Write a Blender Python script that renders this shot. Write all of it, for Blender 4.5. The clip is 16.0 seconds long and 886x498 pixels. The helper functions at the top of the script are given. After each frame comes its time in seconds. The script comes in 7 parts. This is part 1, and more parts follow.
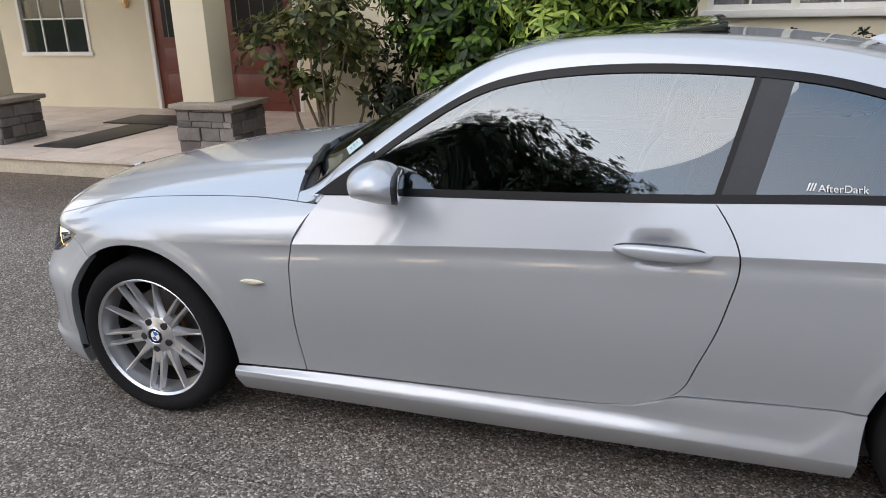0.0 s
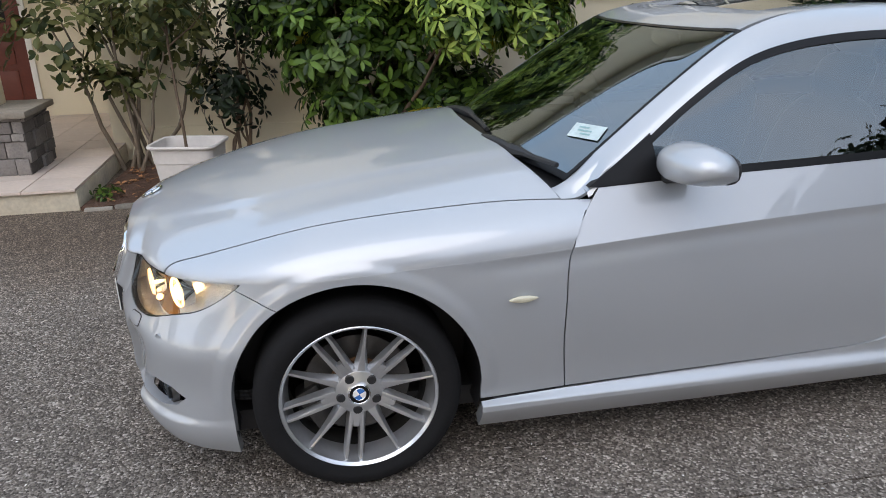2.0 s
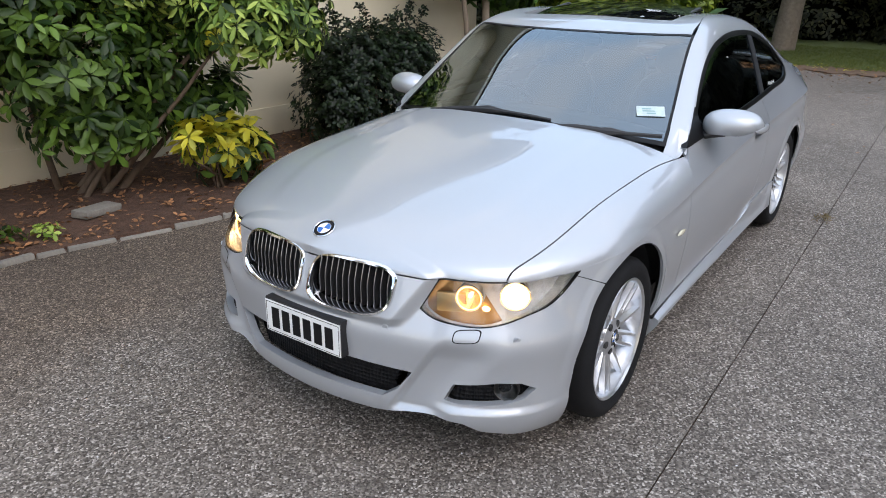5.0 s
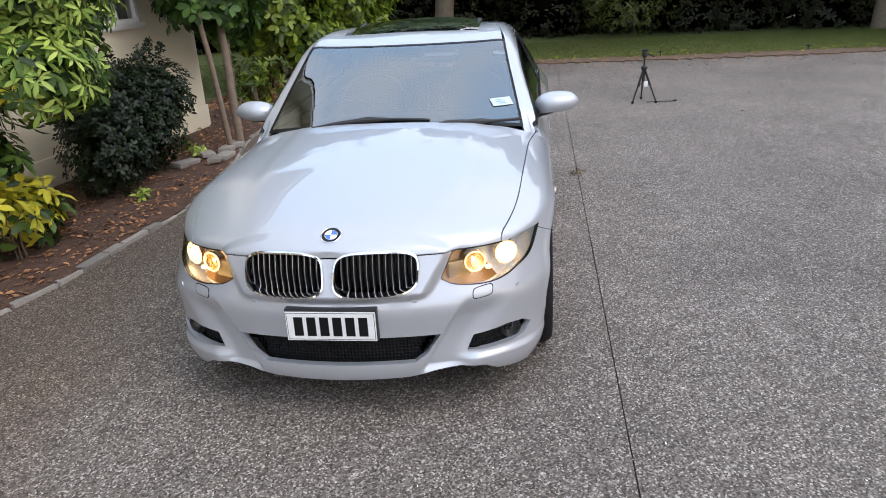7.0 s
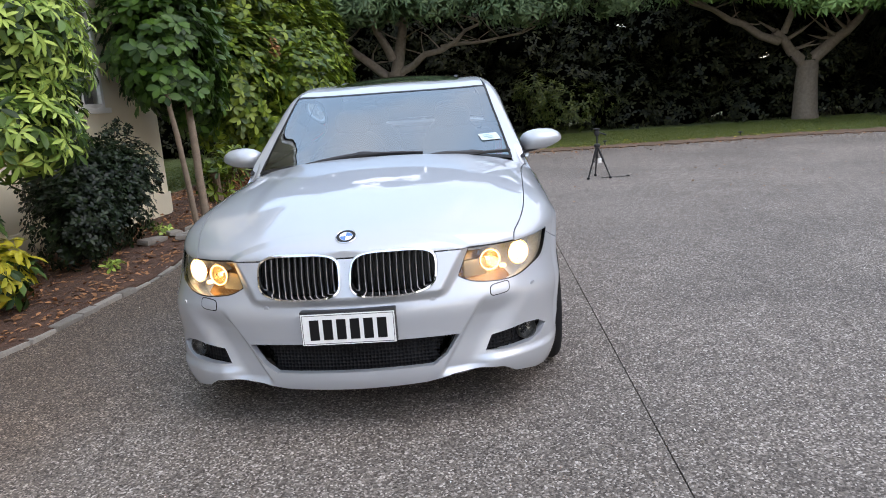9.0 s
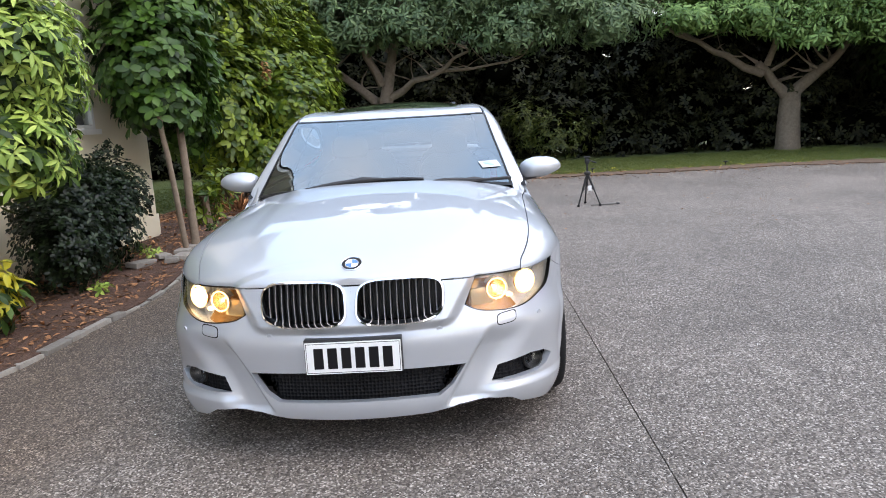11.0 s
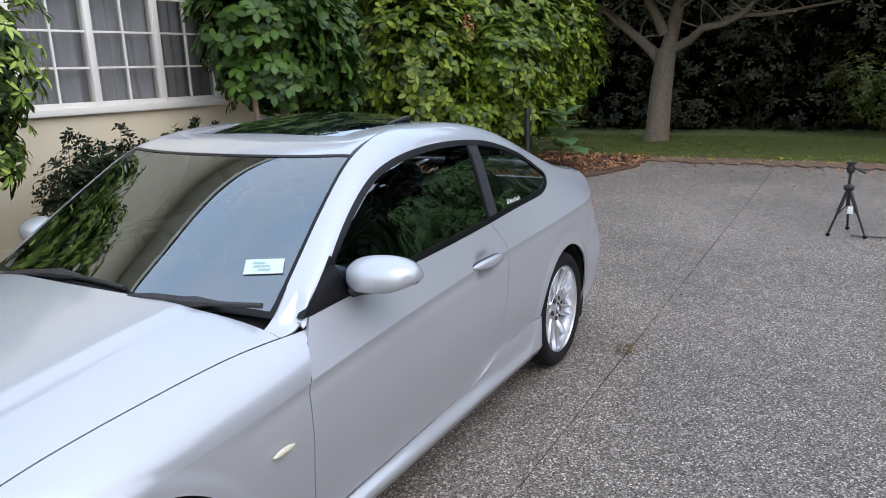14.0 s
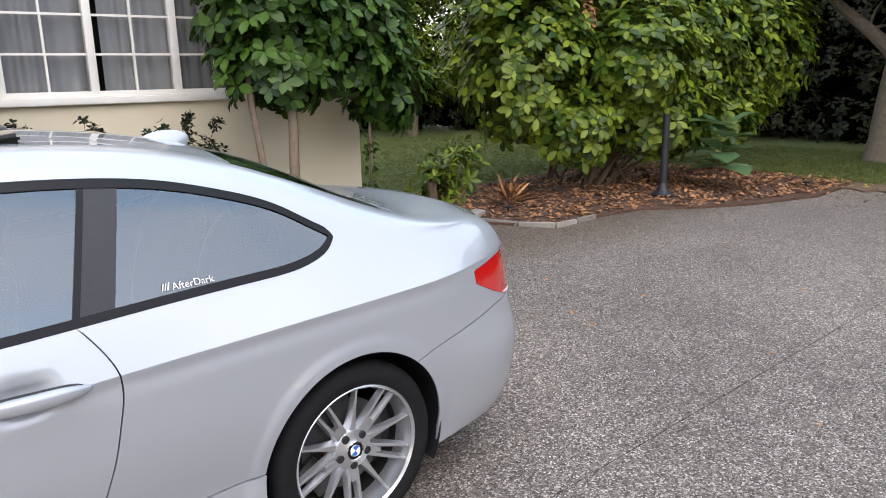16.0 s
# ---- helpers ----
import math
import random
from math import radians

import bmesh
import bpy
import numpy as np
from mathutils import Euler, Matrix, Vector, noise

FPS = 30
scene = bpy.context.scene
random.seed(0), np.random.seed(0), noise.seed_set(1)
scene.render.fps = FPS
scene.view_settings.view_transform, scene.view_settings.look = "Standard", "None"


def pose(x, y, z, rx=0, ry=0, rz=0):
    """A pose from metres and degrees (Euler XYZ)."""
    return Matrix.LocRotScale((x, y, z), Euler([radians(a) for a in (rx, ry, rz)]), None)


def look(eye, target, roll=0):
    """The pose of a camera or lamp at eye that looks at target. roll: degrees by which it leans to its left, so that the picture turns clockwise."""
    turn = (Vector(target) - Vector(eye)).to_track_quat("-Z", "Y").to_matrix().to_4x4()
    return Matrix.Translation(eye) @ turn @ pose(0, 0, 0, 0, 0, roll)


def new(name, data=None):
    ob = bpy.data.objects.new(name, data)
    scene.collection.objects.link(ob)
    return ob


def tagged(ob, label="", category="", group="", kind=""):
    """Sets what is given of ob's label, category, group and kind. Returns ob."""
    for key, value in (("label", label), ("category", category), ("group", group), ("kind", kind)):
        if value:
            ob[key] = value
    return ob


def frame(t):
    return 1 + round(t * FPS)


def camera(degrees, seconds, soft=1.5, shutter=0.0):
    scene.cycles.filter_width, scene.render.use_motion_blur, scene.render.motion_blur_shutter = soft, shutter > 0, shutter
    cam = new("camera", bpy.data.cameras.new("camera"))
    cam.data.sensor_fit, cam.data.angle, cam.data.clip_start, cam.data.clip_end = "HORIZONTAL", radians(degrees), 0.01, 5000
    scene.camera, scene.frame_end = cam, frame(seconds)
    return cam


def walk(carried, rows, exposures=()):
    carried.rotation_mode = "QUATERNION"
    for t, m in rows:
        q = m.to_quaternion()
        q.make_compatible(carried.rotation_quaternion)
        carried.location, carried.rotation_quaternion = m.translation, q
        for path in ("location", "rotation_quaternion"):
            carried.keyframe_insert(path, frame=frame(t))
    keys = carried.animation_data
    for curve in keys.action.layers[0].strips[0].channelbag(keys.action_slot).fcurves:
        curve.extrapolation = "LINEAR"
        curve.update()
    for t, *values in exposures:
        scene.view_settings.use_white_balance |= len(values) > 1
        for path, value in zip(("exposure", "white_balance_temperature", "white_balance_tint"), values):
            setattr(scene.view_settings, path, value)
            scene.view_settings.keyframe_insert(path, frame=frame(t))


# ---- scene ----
cam = camera(63.3, 16.0, soft=0.95)
PATH = [
    (0, (0.452, -2.879, 1.493), (-0.132, -1.076, 0.853), -1.3),
    (0.5, (-0.071, -2.913, 1.501), (-0.357, -1.034, 0.879), -0.7),
    (1, (-0.55, -2.835, 1.515), (-0.693, -0.931, 0.92), -0.6),
    (1.5, (-1.023, -2.836, 1.503), (-0.864, -0.964, 0.817), -0.7),
    (2, (-1.46, -2.746, 1.493), (-1.126, -0.902, 0.795), -1.1),
    (2.5, (-1.923, -2.632, 1.528), (-1.343, -0.848, 0.836), -2.1),
    (3, (-2.346, -2.56, 1.548), (-1.542, -0.873, 0.835), -1.5),
    (3.5, (-2.736, -2.354, 1.549), (-1.82, -0.745, 0.793), -3.9),
    (4, (-3.162, -2.175, 1.568), (-1.915, -0.781, 0.861), -4.3),
    (4.2, (-3.312, -2.096, 1.587), (-2.013, -0.76, 0.86), -3.0),
    (6.3, (-4.36, -1.006, 1.661), (-2.549, -0.483, 0.992), -3.0),
    (6.5, (-4.481, -0.939, 1.667), (-2.656, -0.483, 0.989), -4.3),
    (7, (-4.63, -0.81, 1.696), (-2.778, -0.542, 0.991), -3.2),
    (7.5, (-4.657, -0.769, 1.694), (-2.797, -0.562, 0.988), -2.2),
    (8, (-4.637, -0.73, 1.675), (-2.753, -0.569, 1.025), -1.5),
    (8.5, (-4.709, -0.649, 1.555), (-2.775, -0.498, 1.072), -2.5),
    (8.7, (-4.745, -0.595, 1.459), (-2.806, -0.466, 0.988), -3.7),
    (9.75, (-4.82, -0.43, 1.03), (-2.865, -0.345, 0.74), -3.1),
    (10.8, (-4.823, -0.314, 1.171), (-2.852, -0.27, 0.837), -2.5),
    (11, (-4.756, -0.439, 1.304), (-2.789, -0.376, 0.949), -3.2),
    (11.5, (-4.555, -0.769, 1.553), (-2.623, -0.474, 1.128), 0.5),
    (12, (-4.256, -1.03, 1.616), (-2.339, -0.643, 1.197), 0.8),
    (12.5, (-3.839, -1.37, 1.646), (-1.994, -0.737, 1.204), -0.8),
    (13, (-3.372, -1.663, 1.637), (-1.567, -0.935, 1.178), -2.3),
    (13.5, (-2.778, -1.947, 1.626), (-1.001, -1.178, 1.125), -2.0),
    (14, (-2.213, -2.186, 1.617), (-0.532, -1.214, 1.136), -2.0),
    (14.5, (-1.603, -2.372, 1.607), (-0.035, -1.243, 1.089), -1.1),
    (15, (-1.037, -2.552, 1.601), (0.406, -1.276, 1.062), -2.5),
    (15.5, (-0.441, -2.608, 1.594), (0.868, -1.181, 1.093), -2.3),
    (16, (0.163, -2.714, 1.574), (1.432, -1.245, 1.093), -0.9),
]
walk(cam, [(t, look(eye, target, roll)) for t, eye, target, roll in PATH], exposures=[(0.0, 0.92, 7400, 16), (1.5, 0.87, 7250, 15), (3.0, 0.98, 7150, 15), (4.0, 1.06, 7150, 15), (7.0, 1.30, 7250, 18), (8.5, 1.33, 7150, 18), (11.0, 1.62, 7150, 18), (12.5, 1.40, 6900, 17), (13.5, 1.27, 6950, 17), (14.5, 1.36, 7100, 17), (16.0, 1.56, 7400, 18)])

# ---- sky and light: a bright, hazy sky shortly after sunset ----
world = bpy.data.worlds.new("sky")
scene.world = world
world.use_nodes = True
wn, wl = world.node_tree.nodes, world.node_tree.links
sky = wn.new("ShaderNodeTexSky")
sky.sky_type, sky.sun_disc = "NISHITA", False
sky.sun_elevation, sky.sun_rotation = radians(28), radians(200)
sky.air_density, sky.dust_density, sky.ozone_density = 1.0, 0.6, 3.0
wl.new(sky.outputs[0], wn["Background"].inputs[0])
wn["Background"].inputs[1].default_value = 0.085
veil, both = wn.new("ShaderNodeBackground"), wn.new("ShaderNodeAddShader")
# thin cloud sheets over hazy blue: the pattern lies on a level high above, so that it draws together towards the horizon
way, parts_, lift_ = wn.new("ShaderNodeTexCoord"), wn.new("ShaderNodeSeparateXYZ"), wn.new("ShaderNodeMath")
lift_.operation, lift_.inputs[1].default_value = "MAXIMUM", 0.0
raised = wn.new("ShaderNodeMath")
raised.operation, raised.inputs[1].default_value = "ADD", 0.22
flat_, cloud, cover = wn.new("ShaderNodeVectorMath"), wn.new("ShaderNodeTexNoise"), wn.new("ShaderNodeMapRange")
flat_.operation = "DIVIDE"
triple = wn.new("ShaderNodeCombineXYZ")
cloud.inputs["Scale"].default_value, cloud.inputs["Detail"].default_value, cloud.inputs["Roughness"].default_value = 1.15, 7, 0.5
cover.interpolation_type = "SMOOTHSTEP"
cover.inputs["From Min"].default_value, cover.inputs["From Max"].default_value = 0.42, 0.66
wl.new(way.outputs["Generated"], parts_.inputs[0]), wl.new(parts_.outputs["Z"], lift_.inputs[0]), wl.new(lift_.outputs[0], raised.inputs[0])
for k in range(3):
    wl.new(raised.outputs[0], triple.inputs[k])
wl.new(way.outputs["Generated"], flat_.inputs[0]), wl.new(triple.outputs[0], flat_.inputs[1])
wl.new(flat_.outputs[0], cloud.inputs["Vector"]), wl.new(cloud.outputs[0], cover.inputs["Value"])
tint, haze, warm = wn.new("ShaderNodeMix"), wn.new("ShaderNodeMapRange"), wn.new("ShaderNodeMix")
tint.data_type = warm.data_type = "RGBA"
tint.inputs["A"].default_value, tint.inputs["B"].default_value = (0.54, 0.76, 1.0, 1), (0.94, 0.98, 1.02, 1)
haze.inputs["From Min"].default_value, haze.inputs["From Max"].default_value = 0.0, 0.42
haze.inputs["To Min"].default_value, haze.inputs["To Max"].default_value = 1.0, 0.0
warm.inputs["B"].default_value = (0.98, 0.86, 0.78, 1)
wl.new(cover.outputs[0], tint.inputs["Factor"]), wl.new(lift_.outputs[0], haze.inputs["Value"])
wl.new(haze.outputs[0], warm.inputs["Factor"]), wl.new(tint.outputs["Result"], warm.inputs["A"])
wl.new(warm.outputs["Result"], veil.inputs[0])
veil.inputs[1].default_value = 0.60
wl.new(wn["Background"].outputs[0], both.inputs[0]), wl.new(veil.outputs[0], both.inputs[1])
wl.new(both.outputs[0], wn["World Output"].inputs[0])
sun = new("sun", bpy.data.lights.new("sun", "SUN"))
sun.data.energy, sun.data.angle, sun.data.color = 0.6, radians(50), (1.0, 0.95, 0.9)
sun.matrix_world = look((-6, -14, 20), (0, 0, 0))

# ---- materials ----
def mat(name, color, rough=0.5, metal=0.0, coat=0.0, bump=0.0, scale=20.0, vary=0.15, fine=6.0, spec=0.5, island=0.0):
    """A surface with two scales of colour variation and a fine relief."""
    m = bpy.data.materials.new(name)
    m.use_nodes = True
    n, l = m.node_tree.nodes, m.node_tree.links
    b = n["Principled BSDF"]
    b.inputs["Roughness"].default_value, b.inputs["Metallic"].default_value = rough, metal
    b.inputs["Coat Weight"].default_value, b.inputs["Coat Roughness"].default_value = coat, 0.03
    b.inputs["Specular IOR Level"].default_value = spec
    co = n.new("ShaderNodeTexCoord")
    big, small = n.new("ShaderNodeTexNoise"), n.new("ShaderNodeTexNoise")
    big.inputs["Scale"].default_value, small.inputs["Scale"].default_value = scale, scale * fine
    big.inputs["Detail"].default_value = small.inputs["Detail"].default_value = 4
    for t in (big, small):
        l.new(co.outputs["Object"], t.inputs["Vector"])
    add = n.new("ShaderNodeMath")
    add.operation = "ADD"
    l.new(big.outputs[0], add.inputs[0]), l.new(small.outputs[0], add.inputs[1])
    tone = n.new("ShaderNodeMapRange")
    tone.inputs["From Min"].default_value, tone.inputs["From Max"].default_value = 0.6, 1.4
    tone.inputs["To Min"].default_value, tone.inputs["To Max"].default_value = 1 - vary, 1 + vary
    l.new(add.outputs[0], tone.inputs["Value"])
    last = tone.outputs[0]
    if island:
        geo, mul, rng = n.new("ShaderNodeNewGeometry"), n.new("ShaderNodeMath"), n.new("ShaderNodeMapRange")
        mul.operation = "MULTIPLY"
        rng.inputs["To Min"].default_value, rng.inputs["To Max"].default_value = 1 - island, 1 + island
        l.new(geo.outputs["Random Per Island"], rng.inputs["Value"])
        l.new(rng.outputs[0], mul.inputs[0]), l.new(last, mul.inputs[1])
        last = mul.outputs[0]
    mix = n.new("ShaderNodeVectorMath")
    mix.operation = "SCALE"
    mix.inputs[0].default_value = color
    l.new(last, mix.inputs["Scale"]), l.new(mix.outputs[0], b.inputs["Base Color"])
    if bump:
        bp = n.new("ShaderNodeBump")
        bp.inputs["Strength"].default_value, bp.inputs["Distance"].default_value = 1.0, bump
        l.new(add.outputs[0], bp.inputs["Height"]), l.new(bp.outputs[0], b.inputs["Normal"])
    return m


def leaf_mat(name, a, b_, rough=0.42, spread=0.5):
    """Leaves between two colours, leaf by leaf, that let some light through."""
    m = mat(name, a, rough, spec=0.32)
    n, l = m.node_tree.nodes, m.node_tree.links
    b = n["Principled BSDF"]
    geo, ramp = n.new("ShaderNodeNewGeometry"), n.new("ShaderNodeMix")
    ramp.data_type = "RGBA"
    power = n.new("ShaderNodeMath")
    power.operation, power.inputs[1].default_value = "POWER", spread
    l.new(geo.outputs["Random Per Island"], power.inputs[0]), l.new(power.outputs[0], ramp.inputs["Factor"])
    ramp.inputs["A"].default_value, ramp.inputs["B"].default_value = (*a, 1), (*b_, 1)
    l.new(ramp.outputs["Result"], b.inputs["Base Color"])
    trans, mix = n.new("ShaderNodeBsdfTranslucent"), n.new("ShaderNodeMixShader")
    l.new(ramp.outputs["Result"], trans.inputs["Color"])
    mix.inputs[0].default_value = 0.22
    l.new(b.outputs[0], mix.inputs[1]), l.new(trans.outputs[0], mix.inputs[2])
    l.new(mix.outputs[0], n["Material Output"].inputs["Surface"])
    return m


def glass_mat(name, tint, ior=1.8):
    """A thin pane: tinted see-through, mirrored by Fresnel."""
    m = bpy.data.materials.new(name)
    m.use_nodes = True
    n, l = m.node_tree.nodes, m.node_tree.links
    n.remove(n["Principled BSDF"])
    clear, gloss, mix, fres = (n.new("ShaderNode" + k) for k in ("BsdfTransparent", "BsdfGlossy", "MixShader", "Fresnel"))
    clear.inputs[0].default_value = (*tint, 1)
    gloss.inputs["Roughness"].default_value = 0.0
    gloss.inputs["Color"].default_value = (0.82, 0.93, 1.0, 1)
    fres.inputs["IOR"].default_value = ior
    l.new(fres.outputs[0], mix.inputs[0]), l.new(clear.outputs[0], mix.inputs[1]), l.new(gloss.outputs[0], mix.inputs[2])
    l.new(mix.outputs[0], n["Material Output"].inputs["Surface"])
    return m


def glow(name, color, strength):
    m = bpy.data.materials.new(name)
    m.use_nodes = True
    b = m.node_tree.nodes["Principled BSDF"]
    b.inputs["Base Color"].default_value = (*color, 1)
    b.inputs["Emission Color"].default_value, b.inputs["Emission Strength"].default_value = (*color, 1), strength
    return m


PAINT = mat("silver_paint", (0.47, 0.495, 0.525), 0.44, 0.45, coat=1.0, scale=3.0, vary=0.012, fine=300)
PAINT.node_tree.nodes["Principled BSDF"].inputs["Coat IOR"].default_value = 1.68
PAINT.node_tree.nodes["Principled BSDF"].inputs["Coat Roughness"].default_value = 0.01
BLACK = mat("black_plastic", (0.018, 0.018, 0.02), 0.45, scale=30, bump=0.0004)
GLOSSBLACK = mat("gloss_black_trim", (0.006, 0.006, 0.007), 0.35, spec=0.25)
RUBBER = mat("tyre_rubber", (0.012, 0.012, 0.013), 0.85, scale=25, bump=0.0006, spec=0.2)
RIM = mat("alloy_rim", (0.64, 0.65, 0.67), 0.30, 0.85, coat=0.3, scale=12, vary=0.06)
STEEL = mat("brake_steel", (0.14, 0.135, 0.13), 0.42, 0.9, scale=40)
RUST = mat("rusty_hub", (0.24, 0.12, 0.06), 0.7, 0.3, scale=30, vary=0.4)
CHROME = mat("chrome", (0.82, 0.83, 0.85), 0.06, 1.0, vary=0.02)
WINDOW = glass_mat("car_glass", (0.38, 0.42, 0.42), 2.35)
SCREEN = glass_mat("windscreen_glass", (0.42, 0.47, 0.47), 3.1)
CLEAR = glass_mat("lamp_glass", (0.93, 0.94, 0.95), 1.5)
PANE = glass_mat("house_glass", (0.75, 0.78, 0.78), 1.5)
REDLENS = mat("red_lens", (0.55, 0.012, 0.012), 0.08, coat=1.0, vary=0.05)
WHITE = mat("white_plastic", (0.8, 0.8, 0.78), 0.35, scale=8, vary=0.06)
LEATHER = mat("dark_leather", (0.035, 0.036, 0.04), 0.5, scale=40, bump=0.0006)
BLUE = mat("emblem_blue", (0.03, 0.16, 0.5), 0.2, coat=1.0)
AMBER = mat("amber_reflector", (0.80, 0.57, 0.30), 0.2, 0.5)
BROWNBOWL = mat("amber_housing", (0.58, 0.29, 0.10), 0.22, 0.6, scale=30, vary=0.25)
BOWLAMBER = mat("warm_reflector", (0.90, 0.76, 0.50), 0.15, 0.8)
LAMPGLOW = glow("lamp_glow", (1.0, 0.84, 0.56), 10.0)
RINGGLOW = glow("ring_glow", (1.0, 0.66, 0.28), 1.6)
SMALLGLOW = glow("small_lamp_glow", (1.0, 0.62, 0.25), 2.5)
STUCCO = mat("cream_stucco", (0.72, 0.64, 0.47), 0.85, scale=2.0, vary=0.06, fine=90, bump=0.0015)
STONE = mat("stacked_stone", (0.20, 0.18, 0.165), 0.8, scale=9, vary=0.3, bump=0.006, island=0.4)
CAP = mat("stone_cap", (0.27, 0.235, 0.19), 0.8, scale=8, vary=0.25, bump=0.004)
TILE = mat("porch_tile", (0.62, 0.52, 0.45), 0.4, scale=5, vary=0.1, bump=0.0008)
KERB = mat("kerb_concrete", (0.55, 0.49, 0.38), 0.85, scale=6, vary=0.2, bump=0.002)
DOORWOOD = mat("red_door_wood", (0.125, 0.022, 0.010), 0.45, coat=0.12, scale=6, vary=0.18)
FRAME = mat("white_frame", (0.78, 0.76, 0.70), 0.4, scale=10, vary=0.04)
CURTAIN = mat("grey_curtain", (0.42, 0.43, 0.46), 0.9, scale=20, vary=0.1)
# the dimness indoors is put into this colour
ROOMSHADE = mat("room_shade", (0.03, 0.03, 0.035), 0.9)
SOIL = mat("bark_mulch", (0.100, 0.053, 0.034), 0.95, scale=14, vary=0.6, bump=0.02)
DEADLEAF = mat("dry_leaves", (0.30, 0.14, 0.06), 0.8, island=0.6)
EDGE = mat("edging_stone", (0.24, 0.22, 0.19), 0.85, scale=12, vary=0.25, bump=0.004)
GRASS = mat("lawn_grass", (0.105, 0.135, 0.034), 0.9, scale=3, vary=0.3, fine=60, bump=0.02)
BLADE = leaf_mat("grass_blades", (0.085, 0.13, 0.022), (0.24, 0.255, 0.075), 0.6, 1.0)
BARK = mat("pale_bark", (0.19, 0.15, 0.11), 0.9, scale=16, vary=0.35, bump=0.008)
PALEBARK = mat("smooth_pale_bark", (0.20, 0.15, 0.105), 0.85, scale=18, vary=0.25, bump=0.003)
STEM = mat("brown_stem", (0.13, 0.088, 0.058), 0.85, scale=25, vary=0.3, bump=0.003)
POT = mat("pale_plastic_pot", (0.62, 0.58, 0.54), 0.55, scale=6, vary=0.08)
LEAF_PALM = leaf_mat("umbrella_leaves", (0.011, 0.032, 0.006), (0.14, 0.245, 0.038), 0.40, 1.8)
# pale leaves; on the umbrella shrub they carry the painted light of its top
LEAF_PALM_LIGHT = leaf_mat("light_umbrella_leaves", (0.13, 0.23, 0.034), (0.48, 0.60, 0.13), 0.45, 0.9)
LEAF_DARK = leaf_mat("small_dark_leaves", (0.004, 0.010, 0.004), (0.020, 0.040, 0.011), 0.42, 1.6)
LEAF_TREE = leaf_mat("glossy_tree_leaves", (0.016, 0.045, 0.008), (0.075, 0.155, 0.022), 0.42, 1.2)
LEAF_LAUREL = leaf_mat("laurel_leaves", (0.024, 0.062, 0.008), (0.21, 0.28, 0.026), 0.4, 1.3)
LEAF_YELLOW = leaf_mat("yellow_leaves", (0.30, 0.33, 0.04), (0.68, 0.58, 0.05), 0.4, 0.8)
LEAF_LEGGY = leaf_mat("leggy_leaves", (0.018, 0.036, 0.010), (0.20, 0.20, 0.07), 0.4, 1.3)
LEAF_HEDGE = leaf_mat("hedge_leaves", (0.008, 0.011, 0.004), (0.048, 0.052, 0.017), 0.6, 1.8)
LEAF_FAR = leaf_mat("feathery_leaves", (0.055, 0.10, 0.045), (0.17, 0.25, 0.11), 0.45, 1.0)


